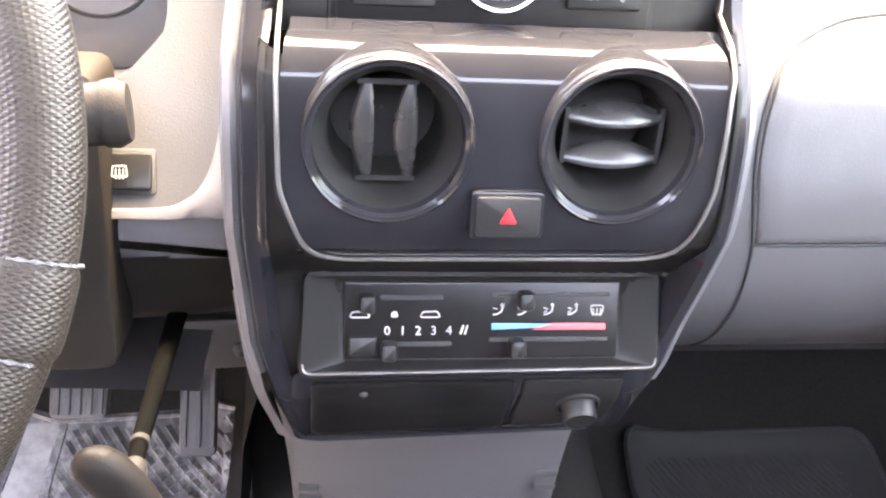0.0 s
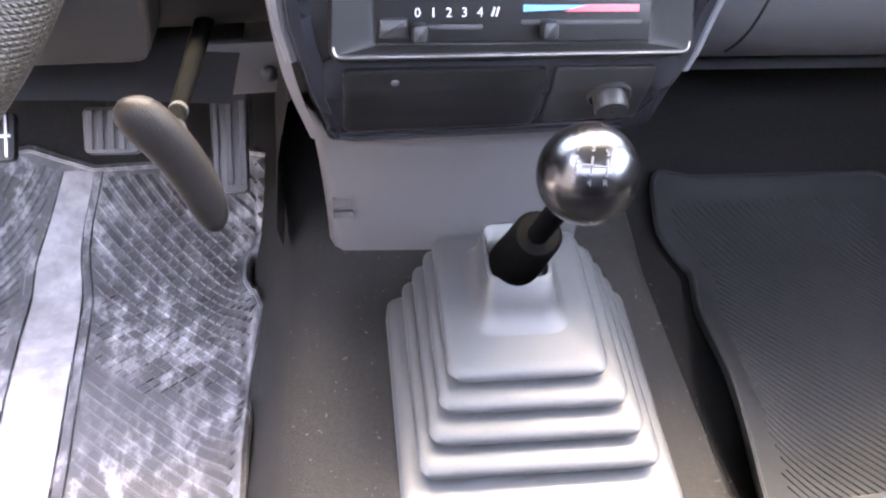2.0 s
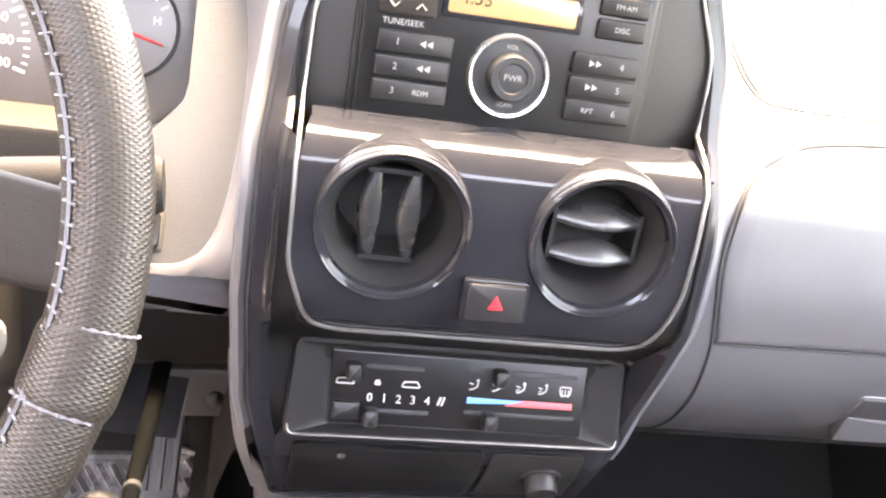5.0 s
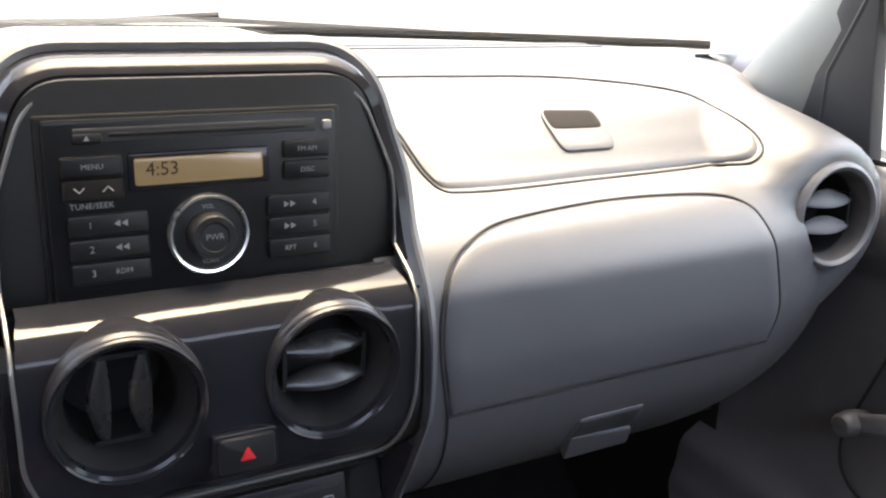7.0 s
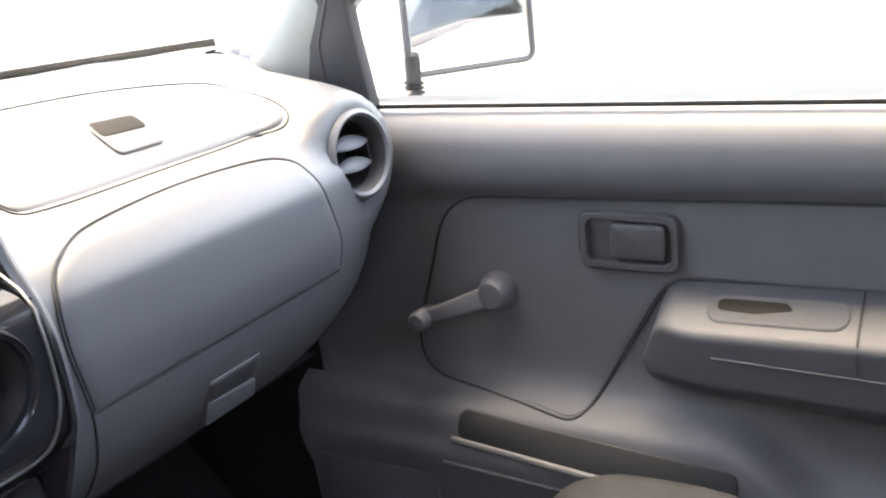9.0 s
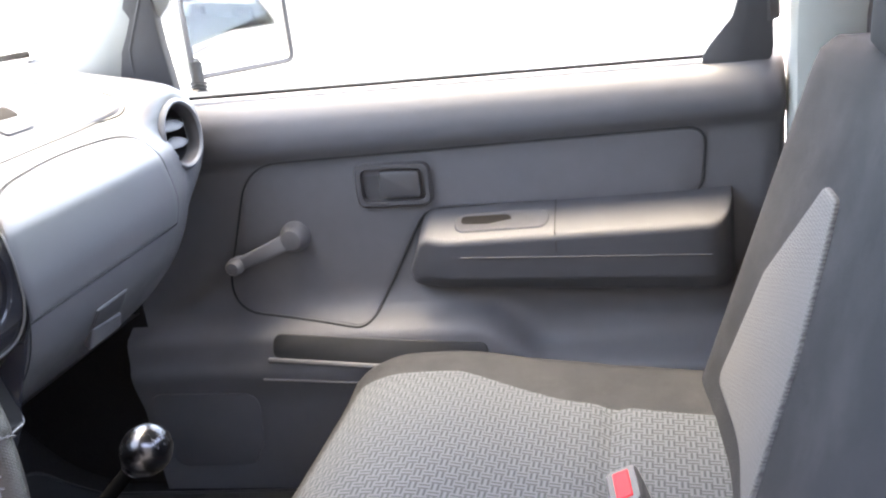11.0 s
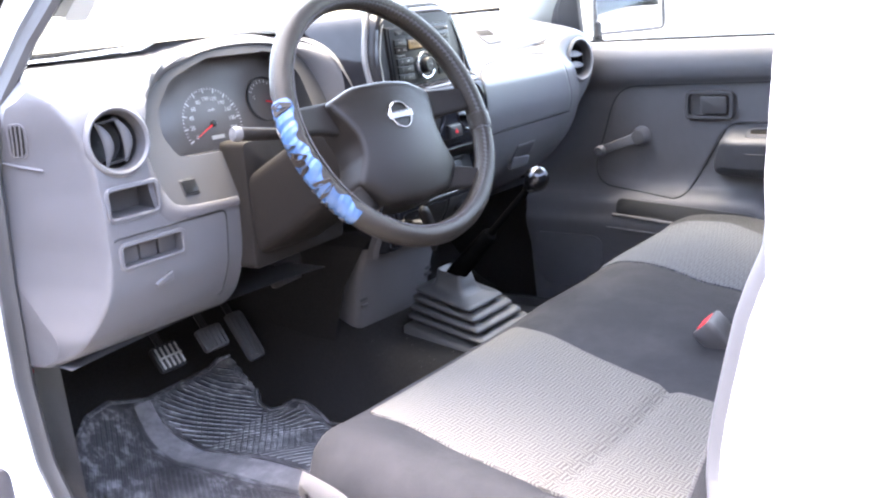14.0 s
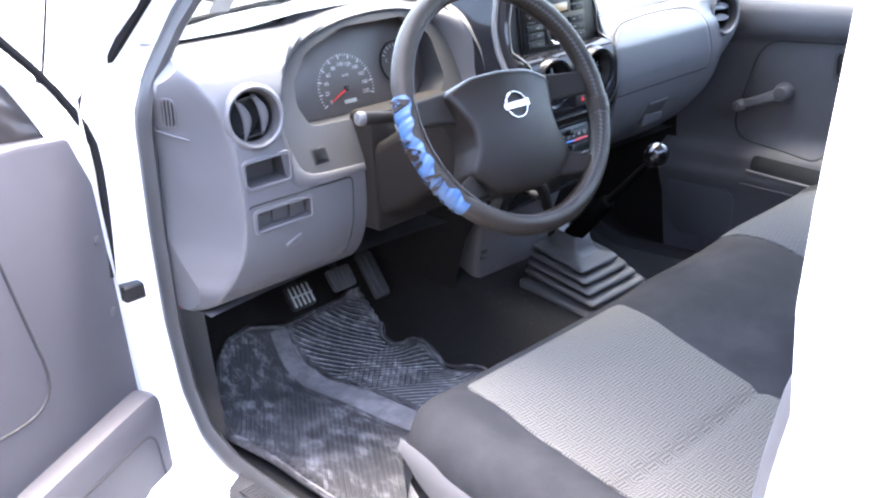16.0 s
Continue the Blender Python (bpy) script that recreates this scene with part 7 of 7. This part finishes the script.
# armrest
ar = thing("armrest", "grey moulded armrest with a pull pocket", "armrest")
bm = bmesh.new()
rows = []
for y in [-0.298, -0.302, -0.310, -0.320, -0.332, -0.345, -0.36, -0.38] + lin(-0.40, -0.77, 14) + [-0.785, -0.796, -0.803, -0.806]:
    k = 1 - max(0.0, (y + 0.385) / 0.088) ** 2 if y > -0.385 else 1 - (max(0.0, -0.770 - y) / 0.037) ** 2
    k = max(k, 0.02) ** 0.5
    zt = min(0.487, 0.392 + (-0.298 - y) * 2.5)
    zb = 0.368 - 0.062 * max(0.0, -0.35 - y) + 0.006 * (1 - k)
    xo = 0.744 - 0.078 * k
    ze = zt - (0.744 - xo) * 0.44
    zm = max(zb + 0.012, zb + (ze - zb) * 0.28)
    o = rpoly([(0.756, zb + 0.008), (0.756, zt), (0.742, zt), (xo, ze), (xo + 0.006, zm), (0.744 - 0.050 * k, zb)], [0, 0, 0.006, 0.014, 0.014, 0.016], 5)
    rows.append([(u, y, v) for u, v in o])
loft(bm, rows)
part("body", bm, ARMP, ar, angle=60)


def arm_top(u, v, h):
    """On the sloping top of the armrest."""
    return (u - 0.4 * h, v, 0.487 - (0.744 - u) * 0.44 + 0.9 * h)


bm = bmesh.new()
o = rpoly([(0.688, -0.392), (0.688, -0.532), (0.722, -0.532), (0.722, -0.392)], 0.0165, 6)
loft(bm, [[arm_top(u, v, 0.0) for u, v in inset(o, -0.004)], [arm_top(u, v, 0.0022) for u, v in inset(o, -0.002)], [arm_top(u, v, 0.0022) for u, v in o], [arm_top(u, v, 0.0006) for u, v in inset(o, 0.0025)]])
part("pull_pocket", bm, ARMP, ar)
# flat dark plate paints the shade at one end of the pocket
bm = bmesh.new()
o = rpoly([(0.703, -0.398), (0.700, -0.44), (0.708, -0.48), (0.718, -0.47), (0.719, -0.398)], 0.008, 4)
slab(bm, o, arm_top, 0.0005, 0.0012, 0.0003)
part("pocket_shade", bm, COLM, ar, "dark plate for the shade in the pull pocket")
bm = bmesh.new()
tube(bm, [(0.742, -0.545, 0.488), (0.705, -0.545, 0.4725), (0.672, -0.546, 0.457), (0.6655, -0.546, 0.440), (0.667, -0.546, 0.425)], 0.0011, 5)
part("seam", bm, DARKGAP, ar)
bm = bmesh.new()
tube(bm, [(0.6655, y, 0.427 - 0.05 * (-0.40 - y)) for y in lin(-0.40, -0.77, 12)], 0.0012, 5)
part("crease", bm, ARMP, ar)
# map pocket: a thin dark plate in place of the shade in its slot
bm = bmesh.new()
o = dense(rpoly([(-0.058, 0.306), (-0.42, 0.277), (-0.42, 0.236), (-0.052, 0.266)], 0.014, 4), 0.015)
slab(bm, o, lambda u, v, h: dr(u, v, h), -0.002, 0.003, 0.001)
part("map_pocket", bm, DARKGAP, PD, "dark plate for the shaded map pocket")
bm = bmesh.new()
tube(bm, [dr(y, 0.263 + 0.086 * (y + 0.05), 0.003) for y in lin(-0.045, -0.43, 12)], 0.005, 8)
tube(bm, [dr(y, 0.229 + 0.075 * (y + 0.04), 0.002) for y in lin(-0.03, -0.80, 16)], 0.0022, 6)
part("pocket_edge", bm, DOORP, PD)
# speaker panel low on the door
bm = bmesh.new()
o = dense(rpoly([(0.195, 0.205), (-0.008, 0.202), (0.004, 0.10), (0.03, 0.054), (0.176, 0.05), (0.215, 0.12)], 0.03, 5), 0.02)
slab(bm, o, lambda u, v, h: dr(u, v, h), -0.002, 0.004, 0.002)
part("speaker_panel", bm, DOORP, PD, "grey speaker panel low on the door")
# upper frame and glass
bm = bmesh.new()
wl = [(0.115, 0.70), (0.09, 0.80), (-0.01, 0.95), (-0.14, 1.13), (-0.22, 1.20), (-0.74, 1.215), (-0.83, 1.18), (-0.86, 0.85), (-0.865, 0.70)]
tube(bm, [(0.755 - lean(z), y, z) for y, z in dense(wl + wl[-2:0:-1], 0.03)[: len(dense(wl + wl[-2:0:-1], 0.03)) // 2]], 0.018, 8, flat=1.3)
part("window_frame", bm, CHAR, PD, "dark window frame")
bm = bmesh.new()
o = dense(rpoly([(-0.755, 0.665), (-0.87, 0.665), (-0.87, 0.95), (-0.855, 0.95), (-0.84, 0.82), (-0.815, 0.735)], 0.02, 4), 0.02)
slab(bm, o, lambda u, v, h: (0.748 - lean(v) - h, u, v), 0, 0.014, 0.002)
part("corner_web", bm, CHAR, PD)
bm = bmesh.new()
o = dense(rpoly([(0.045, 0.698), (0.20, 0.698), (0.12, 0.80), (0.03, 0.93), (0.015, 0.93), (0.035, 0.80)], 0.01, 4), 0.02)
slab(bm, o, lambda u, v, h: (0.752 - lean(v) - h, u, v), 0, 0.02, 0.003)
part("mirror_corner", bm, CHAR, PD, "dark corner piece")
bm = bmesh.new()
tube(bm, [(0.738, y, 0.7040 + 0.026 * (y - 0.05)) for y in lin(0.05, -0.86, 12)], 0.003, 6)
part("belt_strip", bm, RUBBER, PD)
bm = bmesh.new()
grid(bm, lambda y, z: (0.757 - lean(z), y, z), lin(0.05, -0.85, 6), lin(0.69, 1.19, 6))
part("pane", bm, SCREEN, PD, "faintly tinted side glass")
bm = bmesh.new()
grid(bm, lambda y, z: (0.84 - lean(z), y, z), lin(0.30, -0.89, 10), lin(-0.15, 0.70, 10))
part("outer_skin", bm, WHITE, PD, "white painted outer skin")
bm = bmesh.new()
path = [(0.745, -0.93, 0.0), (0.745, -0.935, 0.5), (0.735, -0.94, 0.72), (0.675, -0.95, 0.95), (0.62, -0.95, 1.22)]
bar(bm, path, 0.09, 0.10)
struct("pillar_rear_passenger", bm, PILLAR, "pale trimmed door pillar behind the passenger door", "pillar")
bm = bmesh.new()
path = [(-0.735, -0.99, 0.0), (-0.735, -1.0, 0.5), (-0.725, -1.02, 0.72), (-0.675, -1.03, 0.95), (-0.60, -1.02, 1.22)]
bar(bm, path, 0.07, 0.09)
struct("pillar_rear_driver", bm, WHITE, "white painted pillar behind the driver door", "pillar")
# door mirror outside
MR = thing("door_mirror", "pale framed door mirror on the passenger side", "door mirror")
bm = bmesh.new()
o = rpoly([(-0.104, -0.080), (0.104, -0.080), (0.108, 0.078), (-0.100, 0.078)], 0.022, 5)
MM = Matrix.Translation((1.02, 0.05, 0.787)) @ Euler((0, 0, radians(-48))).to_matrix().to_4x4() @ FACE
loft(bm, [[MM @ Vector((u, v, h)) for u, v in q] for q, h in ((inset(o, 0.03), -0.07), (inset(o, 0.006), -0.05), (o, 0.0), (inset(o, 0.004), 0.004), (inset(o, 0.010), 0.001))], cap1=False)
part("housing", bm, BEZEL, MR)
bm = bmesh.new()
slab(bm, inset(o, 0.010), lambda u, v, h: tuple(MM @ Vector((u, v, h))), -0.004, 0.0005, 0.0005)
part("glass", bm, MIRROR, MR, "mirror glass")
bm = bmesh.new()
tube(bm, [(0.952, 0.115, 0.74), (0.942, 0.112, 0.69), (0.90, 0.12, 0.665), (0.79, 0.13, 0.65)], 0.013, 12)
for i in range(4):
    tube(bm, [(0.943, 0.112, 0.680 + i * 0.007), (0.944, 0.112, 0.684 + i * 0.007)], 0.0165, 12)
part("arm", bm, BLACK, MR)

# ---- open driver door ----
DD = thing("door_1", "open driver door with grey plastic trim", "door", kind="structure")
HG = Vector((-0.855, 0.335, 0))
ang = radians(66)
di = Vector((-math.sin(ang), -math.cos(ang), 0))  # along the door from its hinge
nr = Vector((math.cos(ang), -math.sin(ang), 0))  # towards the cab


def dd(u, v, h=0.0):
    """Place on the open door: u from the hinge edge, v up, h towards the cab."""
    return HG + di * u + nr * h + Vector((0, 0, v))


bm = bmesh.new()
o = rpoly([(-0.01, -0.12), (1.12, -0.12), (1.18, 0.3), (1.15, 0.675), (0.05, 0.672), (0.008, 0.58), (-0.004, 0.40)], 0.03, 4)
slab(bm, dense(o, 0.05), lambda u, v, h: tuple(dd(u, v, h)), -0.06, 0.025, 0.006)
part("shell", bm, WHITE, DD, "white painted door shell")
# panel and pocket use the shaded copy of the door plastic
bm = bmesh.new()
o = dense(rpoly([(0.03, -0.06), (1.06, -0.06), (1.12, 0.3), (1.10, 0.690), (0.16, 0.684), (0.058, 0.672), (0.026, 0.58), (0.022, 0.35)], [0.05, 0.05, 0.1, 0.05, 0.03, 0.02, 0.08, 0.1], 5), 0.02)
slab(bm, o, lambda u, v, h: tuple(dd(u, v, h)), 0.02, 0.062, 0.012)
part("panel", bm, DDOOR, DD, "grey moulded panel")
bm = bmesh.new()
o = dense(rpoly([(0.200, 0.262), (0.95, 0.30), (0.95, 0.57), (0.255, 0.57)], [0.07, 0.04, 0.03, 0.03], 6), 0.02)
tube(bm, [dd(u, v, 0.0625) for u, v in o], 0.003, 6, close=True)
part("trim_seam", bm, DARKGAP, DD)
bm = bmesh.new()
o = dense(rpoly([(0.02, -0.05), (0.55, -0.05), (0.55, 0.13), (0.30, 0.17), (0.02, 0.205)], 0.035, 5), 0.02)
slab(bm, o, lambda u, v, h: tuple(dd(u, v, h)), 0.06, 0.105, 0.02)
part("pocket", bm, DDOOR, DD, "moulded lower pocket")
bm = bmesh.new()
o = dense(rpoly([(0.05, -0.02), (0.30, -0.02), (0.30, 0.11), (0.06, 0.135)], 0.035, 5), 0.02)
tube(bm, [dd(u, v, 0.105) for u, v in o], 0.0025, 6, close=True)
part("speaker_outline", bm, DARKGAP, DD)
for v in (0.36, 0.49):
    bm = bmesh.new()
    lathe(bm, [(0.008, 0.0), (0.008, 0.003), (0.004, 0.004), (0.0005, 0.004)], Matrix.Translation(dd(0.050, v, 0.062)) @ nr.to_track_quat("Z", "Y").to_matrix().to_4x4(), 14)
    part("screw_cap", bm, CHAR, DD)
bm = bmesh.new()
tube(bm, [dd(u, v, 0.06) for u, v in ((0.033, 0.417), (0.022, 0.481), (0.014, 0.539), (0.009, 0.598), (0.01, 0.644), (0.021, 0.675), (0.041, 0.711), (0.063, 0.743), (0.096, 0.785), (0.145, 0.836), (0.20, 0.905), (0.32, 1.02))], 0.0075, 8)
part("edge_seal", bm, RUBBER, DD, "black rubber edge seal")
bm = bmesh.new()
path = [(0.052, 0.665), (0.115, 0.768), (0.20, 0.87), (0.32, 0.99), (0.45, 1.10), (0.55, 1.19), (0.80, 1.205), (1.02, 1.20), (1.07, 1.0), (1.10, 0.72)]
tube(bm, [dd(u, v, 0.02) for u, v in path], 0.009, 8)
part("window_frame", bm, WHITE, DD, "white painted window frame")
bm = bmesh.new()
box(bm, (-0.84, 0.285, 0.352), (-0.80, 0.325, 0.382), 0.004)
box(bm, (-0.90, 0.288, 0.360), (-0.82, 0.306, 0.373), 0.003)
part("check_strap", bm, BLACK, DD, "black door check strap")

# dark door glass
bm = bmesh.new()
o = [(0.055, 0.65), (0.12, 0.765), (0.21, 0.87), (0.44, 1.08), (0.56, 1.18), (1.01, 1.19), (1.08, 0.65)]
slab(bm, o, lambda u, v, h: tuple(dd(u, v, h)), 0.012, 0.018, 0.001)
part("pane", bm, GLASSDARK, DD, "dark tinted door glass")

# striker on the rear pillar
ST = thing("door_striker", "dark steel door striker loop", "striker")
bm = bmesh.new()
tube(bm, [(-0.775, -0.912, 0.352), (-0.798, -0.902, 0.352), (-0.806, -0.894, 0.345), (-0.806, -0.892, 0.322), (-0.798, -0.899, 0.315), (-0.775, -0.908, 0.315)], 0.0048, 8)
part("loop", bm, BLACK, ST)

# worn pale print on the sill plate
SP = thing("sill_print", "worn pale print on the dark sill plate", "print")
for d, l in ((0.0, 0.003), (0.0075, 0.002), (0.013, 0.003), (0.021, 0.002), (0.0275, 0.004), (0.037, 0.002), (0.044, 0.003)):
    bm = bmesh.new()
    box(bm, (-0.8375, -0.168 - d - l, 0.0458), (-0.8348, -0.168 - d, 0.0478), 0.0003)
    part("bar", bm, RPRINT, SP)
# reddish clip on the kick panel
CL = thing("panel_clip", "small reddish clip on the dark kick panel", "clip")
bm = bmesh.new()
lathe(bm, [(0.006, 0.0), (0.006, 0.003), (0.003, 0.006), (0.0003, 0.0065)], Matrix.Translation((-0.7185, 0.338, 0.293)) @ Euler((0, radians(-90), 0)).to_matrix().to_4x4(), 14)
part("head", bm, REDM, CL)

# lint and grit on the tunnel carpet
rng = random.Random(3)
bm = bmesh.new()
for i in range(360):
    x, y = rng.uniform(-0.16, 0.20), rng.uniform(-0.22, 0.14)
    if -0.085 < x < 0.15 and -0.165 < y < 0.06:
        continue
    a, l = rng.uniform(0, 6.28), 0.0004 + 0.0022 * rng.random() ** 3
    p = Vector((x, y, floor_z(x, y) + 0.0008))
    d = Vector((math.cos(a), math.sin(a), rng.uniform(0, 0.4))) * l
    tube(bm, [p - d, p + Vector((d.y, -d.x, 0)) * 0.4, p + d], rng.uniform(0.00018, 0.0004), 4)
LINT = mat("pale_lint", (0.075, 0.072, 0.07), 0.9)
tagged(part("lint", bm, LINT, None, "pale lint and grit on the tunnel carpet"), "pale lint and grit on the tunnel carpet", "lint", kind="stuff")

# ---- outside ----
GRAVEL = mat("grey_gravel", (0.10, 0.098, 0.094), 0.9, vary=0.6, scale=90, grain=1.0, gscale=120)
bm = bmesh.new()
grid(bm, lambda x, y: (x, y, -0.50), [-300, -40, -10, -4, -2, 0, 2, 4, 10, 40, 300], [-300, -40, -10, -4, -2, 0, 2, 4, 10, 40, 300])
struct("ground", bm, GRAVEL, "grey gravel yard", "ground", smooth=False)
# unseen walls, added to hold back daylight from the left and the rear
LIGHT_BLOCK = mat("light_block_render", (0.13, 0.125, 0.115), 0.9, vary=0.25, scale=3, grain=0.5, gscale=60)
for nm, lo, hi in (("wall_light_block_side", (-3.4, -9.0, -0.5), (-3.2, 1.2, 2.8)), ("wall_light_block_rear", (-3.4, -9.2, -0.5), (9.0, -9.0, 2.8))):
    bm = bmesh.new()
    box(bm, lo, hi, 0.02)
    struct(nm, bm, LIGHT_BLOCK, "plain unseen wall added to block light", "wall", smooth=False)
rng = random.Random(21)
bm = bmesh.new()
for i in range(1500):
    c = Vector((rng.uniform(-1.3, -0.3), rng.uniform(0.3, 1.3), -0.5))
    s = rng.uniform(0.006, 0.017)
    vs = [bm.verts.new(c + Vector(d) * s * rng.uniform(0.6, 1.3)) for d in ((1, 0, 0.2), (0, 1, 0.2), (-1, 0, 0.2), (0, -1, 0.2), (0.2, 0.1, 1), (0, 0, -0.5))]
    for j in range(4):
        bm.faces.new((vs[j], vs[(j + 1) % 4], vs[4]))
        bm.faces.new((vs[(j + 1) % 4], vs[j], vs[5]))
STONE = mat("gravel_stones", (0.12, 0.117, 0.113), 0.9, vary=0.6, scale=60)
struct("gravel_stones", bm, STONE, "loose grey gravel stones on the ground", "gravel", smooth=False, kind="stuff")
# front wheel
FW = thing("front_wheel", "dusty front wheel under the pickup wing", "wheel")
WM = Matrix.Translation((-0.79, 0.92, -0.16)) @ Euler((0, radians(-90), 0)).to_matrix().to_4x4()
bm = bmesh.new()
lathe(bm, [(0.20, -0.085), (0.27, -0.100), (0.315, -0.098), (0.333, -0.085)] + [(0.332 + (0.006 if k % 4 else -0.004), -0.075 + k * 0.0125) for k in range(13)] + [(0.333, 0.085), (0.315, 0.098), (0.27, 0.100), (0.20, 0.085)], WM, 72)
for k in range(60):
    a = k * math.pi / 30
    for sg in (-1, 1):
        tube(bm, [WM @ Vector((0.3365 * math.cos(a + q), 0.3365 * math.sin(a + q), sg * h)) for q, h in ((0.0, 0.03), (0.03, 0.055), (0.02, 0.085))], 0.006, 5)
part("tyre", bm, TYRE, FW, "worn block tread tyre")
bm = bmesh.new()
lathe(bm, [(0.0005, 0.03), (0.05, 0.035), (0.06, 0.02), (0.17, 0.03), (0.19, 0.075), (0.205, 0.085), (0.205, -0.085)], WM, 48)
part("rim", bm, SILVER, FW, "steel rim")
# wiper on the windscreen
WP = thing("wiper", "black wiper at rest on the windscreen", "wiper")
bm = bmesh.new()
tube(bm, [(-0.10, 0.66, 0.806), (0.20, 0.63, 0.812), (0.48, 0.56, 0.802)], 0.004, 6)
part("blade", bm, BLACK, WP)
bm = bmesh.new()
tube(bm, [(-0.25, 0.69, 0.77), (-0.05, 0.68, 0.800), (0.20, 0.635, 0.818)], 0.005, 6)
part("arm", bm, BLACK, WP)
